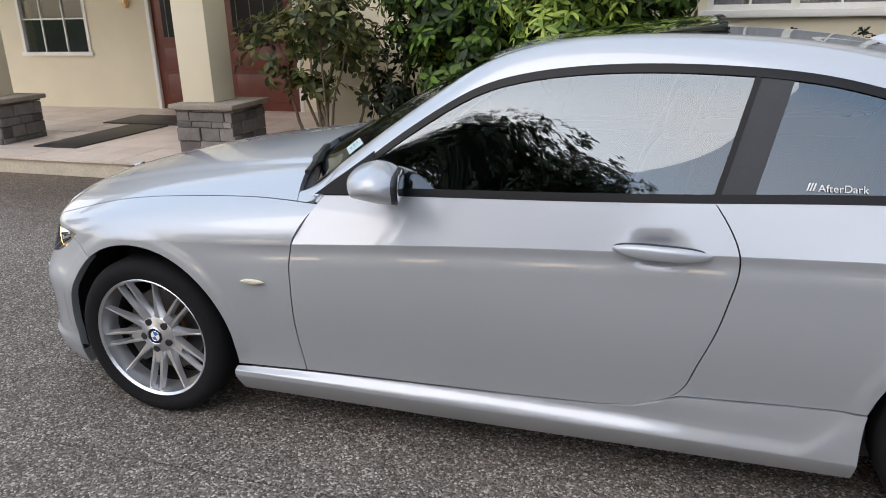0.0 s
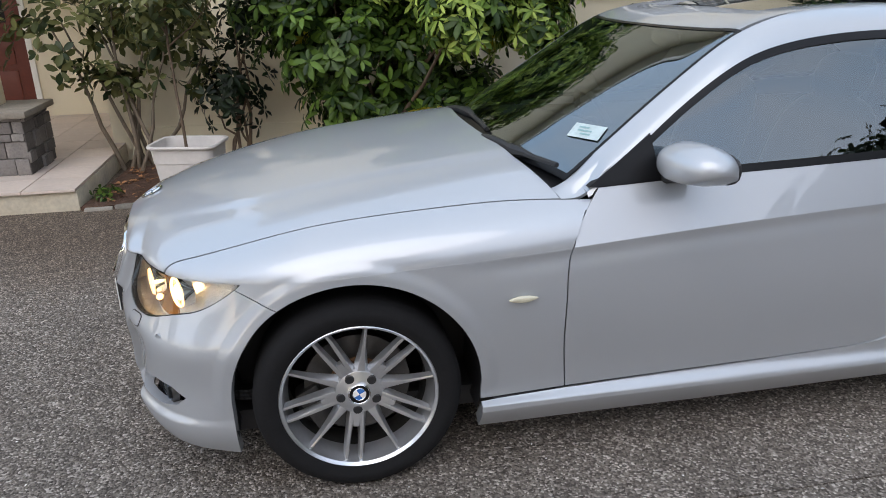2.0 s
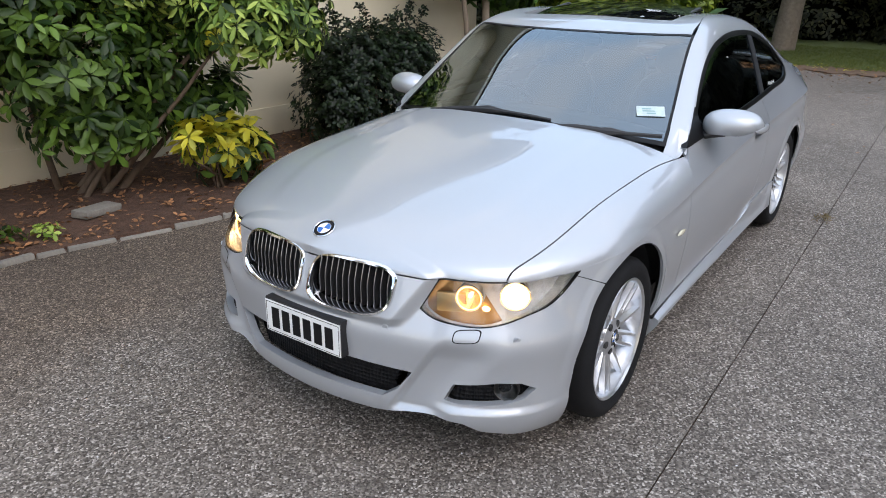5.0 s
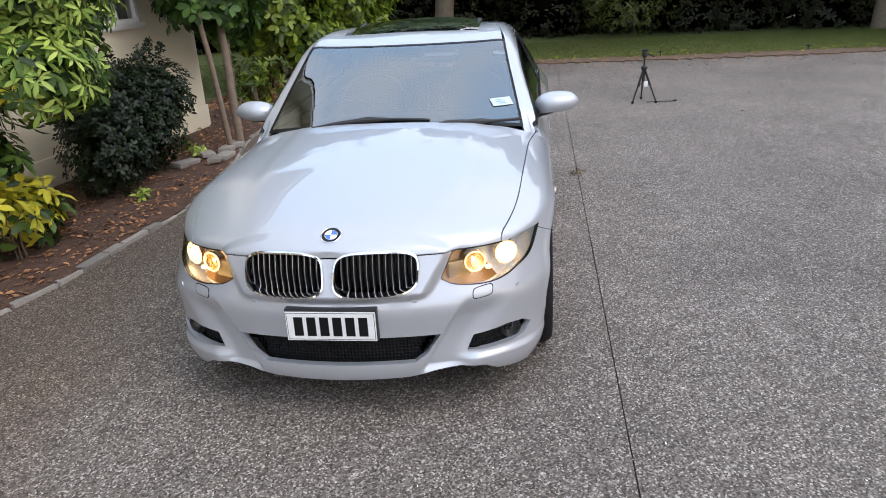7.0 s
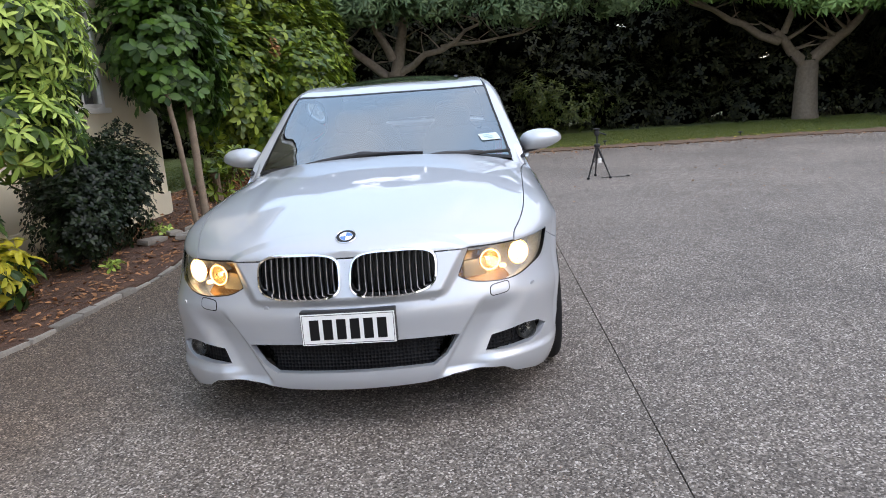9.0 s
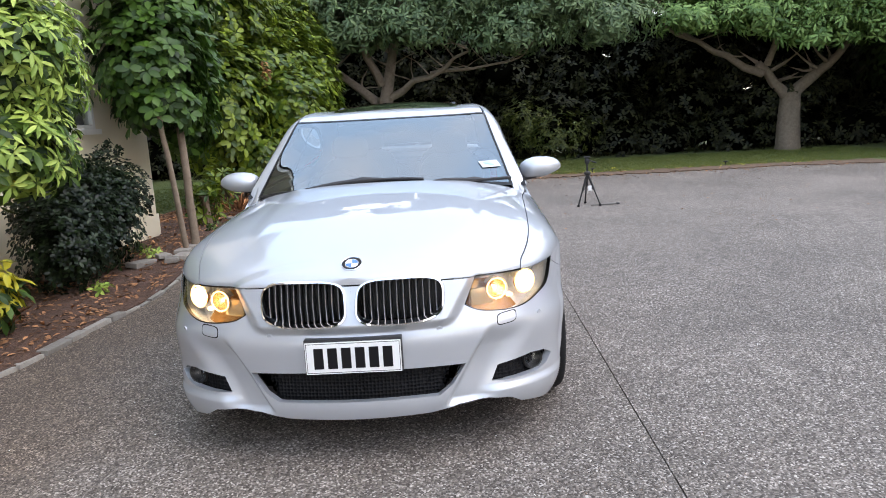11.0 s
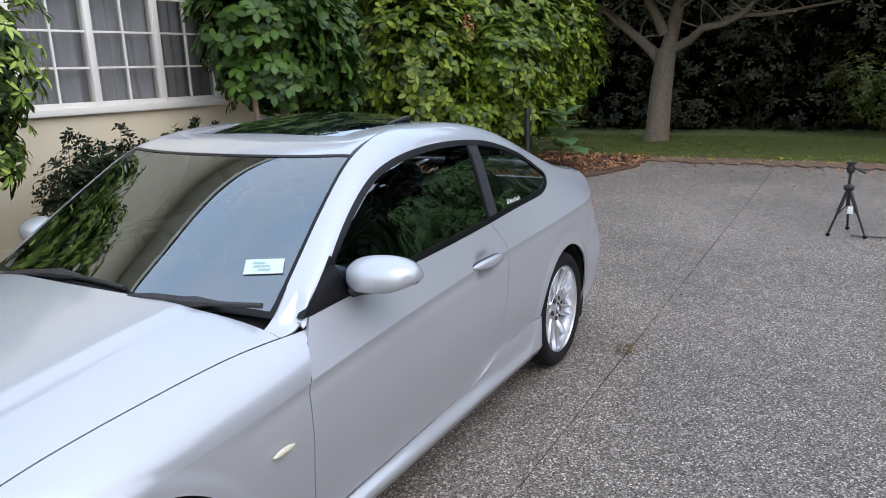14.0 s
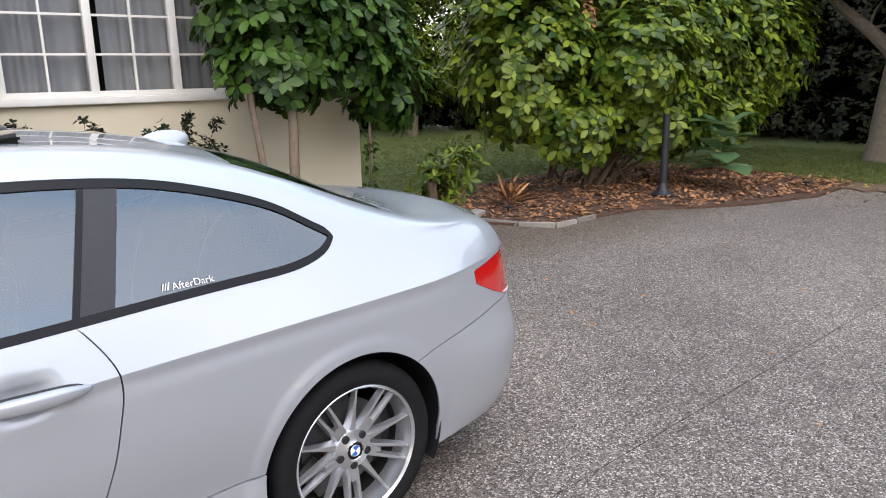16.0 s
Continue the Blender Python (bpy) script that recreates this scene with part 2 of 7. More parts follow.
def drive_mat():
    """Exposed aggregate: pale and dark pebbles in grey mortar, with worn and damp patches."""
    m = bpy.data.materials.new("exposed_aggregate")
    m.use_nodes = True
    n, l = m.node_tree.nodes, m.node_tree.links
    b = n["Principled BSDF"]
    b.inputs["Roughness"].default_value = 0.75
    co = n.new("ShaderNodeTexCoord")
    cell, stain, grit = n.new("ShaderNodeTexVoronoi"), n.new("ShaderNodeTexNoise"), n.new("ShaderNodeTexNoise")
    cell.inputs["Scale"].default_value, stain.inputs["Scale"].default_value, grit.inputs["Scale"].default_value = 135, 0.55, 7
    stain.inputs["Detail"].default_value, stain.inputs["Roughness"].default_value = 6, 0.6
    for t in (cell, stain, grit):
        l.new(co.outputs["Object"], t.inputs["Vector"])
    sep = n.new("ShaderNodeSeparateColor")
    l.new(cell.outputs["Color"], sep.inputs[0])
    ramp = n.new("ShaderNodeValToRGB")
    e = ramp.color_ramp.elements
    e[0].position, e[0].color = 0.0, (0.044, 0.034, 0.026, 1)
    e[1].position, e[1].color = 1.0, (0.54, 0.485, 0.43, 1)
    for pos, col in ((0.35, (0.112, 0.093, 0.077, 1)), (0.72, (0.198, 0.170, 0.143, 1)), (0.88, (0.30, 0.262, 0.226, 1))):
        x = e.new(pos)
        x.color = col
    l.new(sep.outputs[0], ramp.inputs[0])
    tone = n.new("ShaderNodeMapRange")
    tone.inputs["From Min"].default_value, tone.inputs["From Max"].default_value = 0.3, 0.7
    tone.inputs["To Min"].default_value, tone.inputs["To Max"].default_value = 0.76, 1.24
    both_ = n.new("ShaderNodeMath")
    both_.operation, both_.inputs[1].default_value = "MULTIPLY_ADD", 0.4
    shift = n.new("ShaderNodeMath")
    shift.operation, shift.inputs[1].default_value = "SUBTRACT", 0.5
    l.new(grit.outputs[0], shift.inputs[0]), l.new(shift.outputs[0], both_.inputs[0]), l.new(stain.outputs[0], both_.inputs[2])
    l.new(both_.outputs[0], tone.inputs["Value"])
    mul = n.new("ShaderNodeVectorMath")
    mul.operation = "SCALE"
    l.new(ramp.outputs[0], mul.inputs[0]), l.new(tone.outputs[0], mul.inputs["Scale"])
    # soil washed out of the bed has stained the margin of the drive brown, with an uneven edge
    place, ragged, margin, soiled = n.new("ShaderNodeSeparateXYZ"), n.new("ShaderNodeMath"), n.new("ShaderNodeMapRange"), n.new("ShaderNodeMix")
    ragged.operation, ragged.inputs[1].default_value = "MULTIPLY_ADD", 2.4
    margin.interpolation_type = "SMOOTHSTEP"
    margin.inputs["From Min"].default_value, margin.inputs["From Max"].default_value = 2.0, 3.1
    margin.inputs["To Max"].default_value = 0.85
    soiled.data_type, soiled.blend_type = "RGBA", "MULTIPLY"
    soiled.inputs["B"].default_value = (0.62, 0.52, 0.43, 1)
    l.new(co.outputs["Object"], place.inputs[0]), l.new(stain.outputs[0], ragged.inputs[0]), l.new(place.outputs["Y"], ragged.inputs[2])
    l.new(ragged.outputs[0], margin.inputs["Value"]), l.new(margin.outputs[0], soiled.inputs["Factor"])
    l.new(mul.outputs[0], soiled.inputs["A"]), l.new(soiled.outputs["Result"], b.inputs["Base Color"])
    bp = n.new("ShaderNodeBump")
    bp.inputs["Strength"].default_value, bp.inputs["Distance"].default_value, bp.invert = 0.9, 0.0048, True
    l.new(cell.outputs["Distance"], bp.inputs["Height"]), l.new(bp.outputs[0], b.inputs["Normal"])
    return m


DRIVE = drive_mat()
GRILLE = mat("slat_edge", (0.22, 0.22, 0.225), 0.22, 0.6)
MARKER = mat("pale_marker_lens", (0.62, 0.58, 0.44), 0.15, coat=1.0)
LABEL = mat("label_paper", (0.50, 0.60, 0.60), 0.5)
LABELINK = mat("label_ink", (0.25, 0.42, 0.42), 0.5)
EARTH = mat("trodden_earth", (0.15, 0.098, 0.065), 0.95, scale=5, vary=0.45, fine=14, bump=0.008)
EARTHLEAF = mat("leaf_crumbs", (0.17, 0.105, 0.065), 0.9, island=0.55)
LINING = mat("grey_headlining", (0.30, 0.29, 0.27), 0.9)
DARKGLASS = mat("sunroof_glass", (0.006, 0.008, 0.009), 0.03, coat=1.0, spec=0.8, vary=0.0)


def mesh_mat():
    """Black honeycomb plastic."""
    m = mat("honeycomb_mesh", (0.006, 0.006, 0.007), 0.6, spec=0.2)
    n, l = m.node_tree.nodes, m.node_tree.links
    b = n["Principled BSDF"]
    co, cell, bp = n.new("ShaderNodeTexCoord"), n.new("ShaderNodeTexVoronoi"), n.new("ShaderNodeBump")
    cell.inputs["Scale"].default_value = 70
    cell.inputs["Randomness"].default_value = 0.15
    bp.inputs["Distance"].default_value = 0.01
    l.new(co.outputs["Object"], cell.inputs["Vector"]), l.new(cell.outputs["Distance"], bp.inputs["Height"]), l.new(bp.outputs[0], b.inputs["Normal"])
    return m


MESH = mesh_mat()


def varied(name, base, amount):
    """A copy of a surface that differs a little from piece to piece."""
    m = base.copy()
    m.name = name
    n, l = m.node_tree.nodes, m.node_tree.links
    b = n["Principled BSDF"]
    src = b.inputs["Base Color"].links[0].from_socket
    info, rng, mul = n.new("ShaderNodeObjectInfo"), n.new("ShaderNodeMapRange"), n.new("ShaderNodeVectorMath")
    rng.inputs["To Min"].default_value, rng.inputs["To Max"].default_value = 1 - amount, 1 + amount
    mul.operation = "SCALE"
    l.new(info.outputs["Random"], rng.inputs["Value"]), l.new(src, mul.inputs[0]), l.new(rng.outputs[0], mul.inputs["Scale"]), l.new(mul.outputs[0], b.inputs["Base Color"])
    return m


STONE_P, TILE_P, EDGE_P = varied("pier_stone", STONE, 0.5), varied("porch_tile_piece", TILE, 0.12), varied("edging_piece", EDGE, 0.3)
LEAF_BROAD = leaf_mat("broad_leaves", (0.07, 0.15, 0.06), (0.16, 0.27, 0.12), 0.4, 1.0)
LEAF_FARLIGHT = leaf_mat("bright_tree_leaves", (0.07, 0.15, 0.04), (0.24, 0.38, 0.11), 0.45, 1.0)
LEAF_LAUREL_DARK = leaf_mat("yellow_green_leaves", (0.03, 0.05, 0.01), (0.12, 0.14, 0.03), 0.45, 1.2)
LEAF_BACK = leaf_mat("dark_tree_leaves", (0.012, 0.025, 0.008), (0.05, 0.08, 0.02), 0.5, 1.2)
# near black: the shade inside the hedge is put into this colour
HEDGESHADE = mat("hedge_shade", (0.003, 0.0032, 0.0022), 1.0, scale=3, vary=0.5, spec=0.0)
POSTMETAL = mat("dark_post_metal", (0.020, 0.022, 0.027), 0.55, 0.1)
DRYWEED = leaf_mat("dry_weed_leaves", (0.16, 0.125, 0.06), (0.30, 0.22, 0.12), 0.7, 1.0)
LAMPBOWL = mat("lamp_bowl", (0.86, 0.86, 0.85), 0.2, 0.35, scale=45, vary=0.25, bump=0.004)
BARREL = mat("dark_barrel", (0.055, 0.053, 0.05), 0.5, 0.6, scale=14, vary=0.3)
ROOFTILE = mat("dark_roof_tile", (0.07, 0.068, 0.066), 0.7, scale=4, vary=0.25)
PILLAR = mat("pillar_print", (0.022, 0.024, 0.028), 0.5)


# ---- building helpers ----
def shown(name, verts, faces, material, parent=None, label="", smooth=False, normals=None):
    me = bpy.data.meshes.new(name)
    me.from_pydata([tuple(map(float, v)) for v in verts], [], [tuple(map(int, f)) for f in faces])
    me.materials.append(material)
    if smooth or normals is not None:
        me.shade_smooth()
    if normals is not None:
        me.normals_split_custom_set_from_vertices([tuple(map(float, v)) for v in normals])
    ob = new(name, me)
    ob.parent = parent
    if label:
        ob["label"] = label
    return ob


def part(name, bm, material, parent=None, label="", smooth=30):
    """Links a bmesh as one mesh object, under a thing or a part where one is given."""
    me = bpy.data.meshes.new(name)
    bm.to_mesh(me)
    bm.free()
    me.materials.append(material)
    if smooth:
        me.shade_smooth()
        me.set_sharp_from_angle(angle=radians(smooth))
    ob = new(name, me)
    ob.parent = parent
    if label:
        ob["label"] = label
    return ob


def thing(name, m, label, category, group="", kind=""):
    ob = new(name)
    ob.matrix_world = m
    ob.empty_display_size = 0.1
    return tagged(ob, label, category, group, kind)


def box(bm, lo, hi, bevel=0.0, m=None):
    """A box between two corners, with rounded edges."""
    geo = bmesh.ops.create_cube(bm, size=1.0)["verts"]
    lo, hi = Vector(lo), Vector(hi)
    for v in geo:
        v.co = Vector([lo[i] + (v.co[i] + 0.5) * (hi[i] - lo[i]) for i in range(3)])
    if bevel:
        edges = list({e for v in geo for e in v.link_edges})
        geo = list({v for f in bmesh.ops.bevel(bm, geom=edges, offset=bevel, segments=2, profile=0.6, affect="EDGES")["faces"] for v in f.verts} | {v for v in geo if v.is_valid})
    if m is not None:
        bmesh.ops.transform(bm, matrix=m, verts=[v for v in geo if v.is_valid])
    return bm


def lathe(bm, profile, steps=48, closed=False):
    """Turns a profile of (radius, height along y) round the y axis."""
    rings = []
    for k in range(steps):
        a = 2 * math.pi * k / steps
        rings.append([bm.verts.new((r * math.cos(a), y, r * math.sin(a))) for r, y in profile])
    for k in range(steps):
        p, q = rings[k], rings[(k + 1) % steps]
        for i in range(len(profile) - (0 if closed else 1)):
            j = (i + 1) % len(profile)
            bm.faces.new((p[i], q[i], q[j], p[j]))
    bmesh.ops.recalc_face_normals(bm, faces=bm.faces)
    return bm


def tube(bm, pts, radii, sides=8):
    """A tapered round bar along points."""
    pts = [Vector(p) for p in pts]
    last, rings = None, []
    for k, p in enumerate(pts):
        way = (pts[min(k + 1, len(pts) - 1)] - pts[max(k - 1, 0)]).normalized()
        side = way.cross(Vector((0.3, 0.5, 0.81))).normalized() if last is None else (last - way * last.dot(way)).normalized()
        last, up = side, way.cross(side)
        r = radii[k] if isinstance(radii, (list, tuple)) else radii
        rings.append([bm.verts.new(p + r * (math.cos(2 * math.pi * i / sides) * side + math.sin(2 * math.pi * i / sides) * up)) for i in range(sides)])
    for a, b in zip(rings, rings[1:]):
        for i in range(sides):
            bm.faces.new((a[i], a[(i + 1) % sides], b[(i + 1) % sides], b[i]))
    bm.faces.new(rings[0][::-1]), bm.faces.new(rings[-1])
    return bm


def spline(*pts):
    """A smooth curve y(x) through points, level with its ends outside them."""
    x, y = np.array(pts, float).T
    n, h = len(x), np.diff(x)
    a, r = np.zeros((n, n)), np.zeros(n)
    a[0, 0] = a[-1, -1] = 1
    for i in range(1, n - 1):
        a[i, i - 1 : i + 2] = h[i - 1], 2 * (h[i - 1] + h[i]), h[i]
        r[i] = 6 * ((y[i + 1] - y[i]) / h[i] - (y[i] - y[i - 1]) / h[i - 1])
    k = np.linalg.solve(a, r)

    def at(t):
        t = np.clip(np.asarray(t, float), x[0], x[-1])
        i = np.clip(np.searchsorted(x, t) - 1, 0, n - 2)
        p, q = x[i + 1] - t, t - x[i]
        return (k[i] * p**3 + k[i + 1] * q**3) / (6 * h[i]) + (y[i] / h[i] - k[i] * h[i] / 6) * p + (y[i + 1] / h[i] - k[i + 1] * h[i] / 6) * q

    return at


def line(*pts):
    x, y = np.array(pts, float).T
    return lambda t: np.interp(t, x, y)


def ease(t):
    t = np.clip(t, 0, 1)
    return t * t * (3 - 2 * t)


def trimmed(f, us, vs, clips):
    """The grid of a surface f(u, v), cut off where a clip, a function of the points, falls below nought."""
    u, v = np.meshgrid(us, vs, indexing="ij")
    uv = np.stack([u.ravel(), v.ravel()], 1)
    nv = len(vs)
    faces = [[i * nv + j, (i + 1) * nv + j, (i + 1) * nv + j + 1, i * nv + j + 1] for i in range(len(us) - 1) for j in range(nv - 1)]
    for clip in clips:
        val = clip(f(uv[:, 0], uv[:, 1]))
        pos, kept, more, cache = val > 0, [], [], {}
        for face in faces:
            inside = [pos[i] for i in face]
            if all(inside):
                kept.append(face)
            elif any(inside):
                out = []
                for a, b in zip(face, face[1:] + face[:1]):
                    if pos[a]:
                        out.append(a)
                    if pos[a] != pos[b]:
                        key = (min(a, b), max(a, b))
                        if key not in cache:
                            w = val[key[0]] / (val[key[0]] - val[key[1]])
                            cache[key] = len(uv) + len(more)
                            more.append(uv[key[0]] * (1 - w) + uv[key[1]] * w)
                        out.append(cache[key])
                if len(out) > 2:
                    kept.append(out)
        faces = kept
        if more:
            uv = np.concatenate([uv, more])
    used = sorted({i for face in faces for i in face})
    index = {i: k for k, i in enumerate(used)}
    return uv[used] if used else uv[:0], [[index[i] for i in face] for face in faces]


def panel(name, pieces, material, parent, sides=(1,), flange=0.012, offset=0.0, label=""):
    """One body panel out of trimmed surfaces (f, us, vs, clips), with edges turned inwards. sides: 1 right, -1 left, both for a panel across the middle."""
    V, F, N = [], [], []
    for f, us, vs, clips in pieces:
        uv, faces = trimmed(f, us, vs, clips)
        if not faces:
            continue
        e = 1e-4
        P = f(uv[:, 0], uv[:, 1])
        nor = np.cross(f(uv[:, 0] + e, uv[:, 1]) - f(uv[:, 0] - e, uv[:, 1]), f(uv[:, 0], uv[:, 1] + e) - f(uv[:, 0], uv[:, 1] - e))
        nor /= np.linalg.norm(nor, axis=1, keepdims=True) + 1e-12
        if (nor * (P - np.array([0.1, 0.0, 0.45]))).sum() < 0:
            nor = -nor
        P = P + nor * offset
        a, b, c = (P[[g[k] for g in faces]] for k in (0, 1, 2))
        if (np.cross(b - a, c - a) * nor[[g[0] for g in faces]]).sum() < 0:
            faces = [g[::-1] for g in faces]
        if flange:
            count = {}
            for g in faces:
                for i, j in zip(g, g[1:] + g[:1]):
                    count[(i, j)] = 1
            rim = [(i, j) for i, j in count if (j, i) not in count and not (abs(P[i][1]) < 2e-3 and abs(P[j][1]) < 2e-3)]
            base, extra, en = len(P), [], []
            for i, j in rim:
                k = base + len(extra)
                way = np.cross(P[j] - P[i], nor[i])
                way /= (np.linalg.norm(way) + 1e-12) * (1 if flange > 0 else -1)
                extra += [P[i], P[j], P[j] - nor[j] * flange, P[i] - nor[i] * flange]
                en += [way] * 4
                faces.append([k + 3, k + 2, k + 1, k][::1])
            P, nor = np.concatenate([P, np.array(extra).reshape(-1, 3)]), np.concatenate([nor, np.array(en).reshape(-1, 3)])
        for side in sides:
            k = sum(len(p) for p in V)
            V.append(P * (1, side, 1)), N.append(nor * (1, side, 1))
            F += [[i + k for i in (g if side > 0 else g[::-1])] for g in faces]
    return shown(name, np.concatenate(V), F, material, parent, label, normals=np.concatenate(N))


def leaves(name, centres, ways, size, k, material, parent=None, slim=0.36, droop=0.35, label="", spin=1.0, seed=1):
    """Whorls of k leaves at the given places, spread round the given ways; every leaf is a folded, pointed blade."""
    rng = np.random.default_rng(seed)
    n = len(centres)
    ways = ways / (np.linalg.norm(ways, axis=1, keepdims=True) + 1e-9)
    side = np.cross(ways, rng.normal(size=(n, 3)))
    side /= np.linalg.norm(side, axis=1, keepdims=True) + 1e-9
    up = np.cross(ways, side)
    ang = (np.arange(k)[None] + rng.uniform(-0.3, 0.3, (n, k))) * 2 * np.pi / k
    lean = rng.uniform(droop - 0.35, droop + 0.35, (n, k))[..., None]
    d = np.cos(ang)[..., None] * side[:, None] + np.sin(ang)[..., None] * up[:, None]
    out = d * np.cos(lean) + ways[:, None] * np.sin(lean)
    nor = ways[:, None] * np.cos(lean) - d * np.sin(lean)
    across = np.cross(out, nor)
    ln = size * rng.uniform(0.65, 1.15, (n, k))[..., None]
    c = np.repeat(centres[:, None], k, 1)
    w = ln * slim
    spine = [c + out * ln * 0.08, c + out * ln * 0.55 - nor * ln * 0.03, c + out * ln - nor * ln * 0.14]
    left = [c + out * ln * 0.38 + across * w * 0.42 + nor * ln * 0.03, c + out * ln * 0.72 + across * w * 0.46]
    right = [c + out * ln * 0.38 - across * w * 0.42 + nor * ln * 0.03, c + out * ln * 0.72 - across * w * 0.46]
    V = np.stack(spine + left + right, 2).reshape(-1, 3)
    t = np.array([[0, 1, 3, 3], [3, 1, 4, 4], [4, 1, 2, 2], [0, 5, 1, 1], [5, 6, 1, 1], [6, 2, 1, 1]])[:, :3]
    F = (np.arange(n * k)[:, None, None] * 7 + t[None]).reshape(-1, 3)
    me = bpy.data.meshes.new(name)
    me.vertices.add(len(V)), me.loops.add(F.size), me.polygons.add(len(F))
    me.vertices.foreach_set("co", V.ravel().astype(np.float32))
    me.loops.foreach_set("vertex_index", F.ravel().astype(np.int32))
    me.polygons.foreach_set("loop_start", (np.arange(len(F)) * 3).astype(np.int32))
    me.update(calc_edges=True)
    me.materials.append(material)
    ob = new(name, me)
    ob.parent = parent
    if label:
        ob["label"] = label
    return ob


def clump(blobs, n, seed, shell=0.55, gap=0.35):
    """Places and outward ways in the outer part of a set of ellipsoids (centre, radii), with uneven gaps."""
    rng = np.random.default_rng(seed)
    share = np.array([r[0] * r[1] * r[2] for _, r in blobs]) ** 0.67
    pick = rng.choice(len(blobs), n * 2, p=share / share.sum())
    c, r = np.array([b[0] for b in blobs], float)[pick], np.array([b[1] for b in blobs], float)[pick]
    d = rng.normal(size=(n * 2, 3))
    d /= np.linalg.norm(d, axis=1, keepdims=True)
    p = c + d * r * rng.uniform(shell, 1.08, (n * 2, 1))
    keep = np.array([noise.noise(Vector(q * 2.6)) for q in p]) > -gap
    p, d = p[keep][:n], d[keep][:n]
    return p, d * 0.8 + np.array([0, 0, 0.55])


# ---- the car: nose towards -x, its left flank towards -y ----
FRONT, REAR, HUB, TYRE = -1.38, 1.38, 0.318, 0.318
plan = np.array([(-2.172, 0), (-2.155, 0.22), (-2.105, 0.44), (-2.02, 0.635), (-1.90, 0.765), (-1.73, 0.838), (-1.5, 0.866), (-1.1, 0.876), (-0.6, 0.872), (0.0, 0.872),
                 (0.65, 0.872), (1.2, 0.882), (1.6, 0.878), (1.9, 0.857), (2.10, 0.811), (2.245, 0.715), (2.352, 0.50), (2.405, 0.25), (2.42, 0)])
run = np.r_[0, np.cumsum(np.hypot(*np.diff(plan, axis=0).T))]
mirrored = np.concatenate([plan[3:0:-1] * (1, -1), plan, plan[-2:-5:-1] * (1, -1)])
reach = np.r_[-run[3:0:-1], run, 2 * run[-1] - run[-2:-5:-1]]
plan_x, plan_y = spline(*zip(reach, mirrored[:, 0])), spline(*zip(reach, mirrored[:, 1]))
table_s = np.linspace(0, run[-1], 1200)
table_x, table_y = plan_x(table_s), plan_y(table_s)


def s_at(x):
    return 0.0 if x <= -2.17 else float(run[-1]) if x >= 2.419 else np.interp(x, table_x, table_s)


def y_at(x):
    return np.interp(x, table_x, table_y)


waist = spline((-2.18, 0.712), (-2.05, 0.702), (-1.71, 0.704), (-1.38, 0.722), (-1.0, 0.738), (-0.73, 0.754), (0.0, 0.80), (0.65, 0.826), (1.3, 0.85), (1.9, 0.87), (2.2, 0.885), (2.38, 0.89))
foot = line((-2.18, 0.185), (-2.145, 0.192), (-2.12, 0.212), (-2.085, 0.222), (-2.05, 0.212), (-2.02, 0.178), (-1.95, 0.158), (-1.7, 0.132), (-1.4, 0.13), (-1.0, 0.15), (-0.3, 0.14), (0.6, 0.145), (1.1, 0.16), (1.6, 0.2), (2.0, 0.23), (2.38, 0.25))
side_d = spline((0.12, -0.04), (0.24, -0.032), (0.30, -0.026), (0.42, -0.010), (0.6, 0.004), (0.72, 0.0), (0.9, -0.004))
nose_d = spline((0.12, -0.05), (0.17, -0.02), (0.23, 0.0), (0.27, 0.002), (0.36, 0.0), (0.44, 0.006), (0.51, 0.004), (0.55, -0.012), (0.62, -0.040), (0.73, -0.078))
tail_d = spline((0.2, -0.05), (0.27, -0.01), (0.4, 0.022), (0.55, 0.028), (0.62, 0.012), (0.7, -0.004), (0.8, -0.018), (0.9, -0.045))


sill_top = line((-1.1, 0.258), (-0.73, 0.272), (0.0, 0.289), (0.3, 0.299), (0.40, 0.312), (0.47, 0.34), (0.53, 0.366), (0.93, 0.39), (1.1, 0.392))


def lip(x, z):
    """The flat raised band round the wheel arches."""
    return ease((z - 0.27) / 0.08) * sum(0.007 * ease((r + 0.062 - np.hypot(x - xc, z - 0.325)) / 0.042) for xc, r in ((FRONT, 0.375), (REAR, 0.358)))


def dent(x, z):
    """The hollow behind the door handle."""
    return 0.020 * np.exp(-(((x - 0.435) / 0.062) ** 2) ** 1.6 - (((z - 0.822) / 0.041) ** 2) ** 1.6)


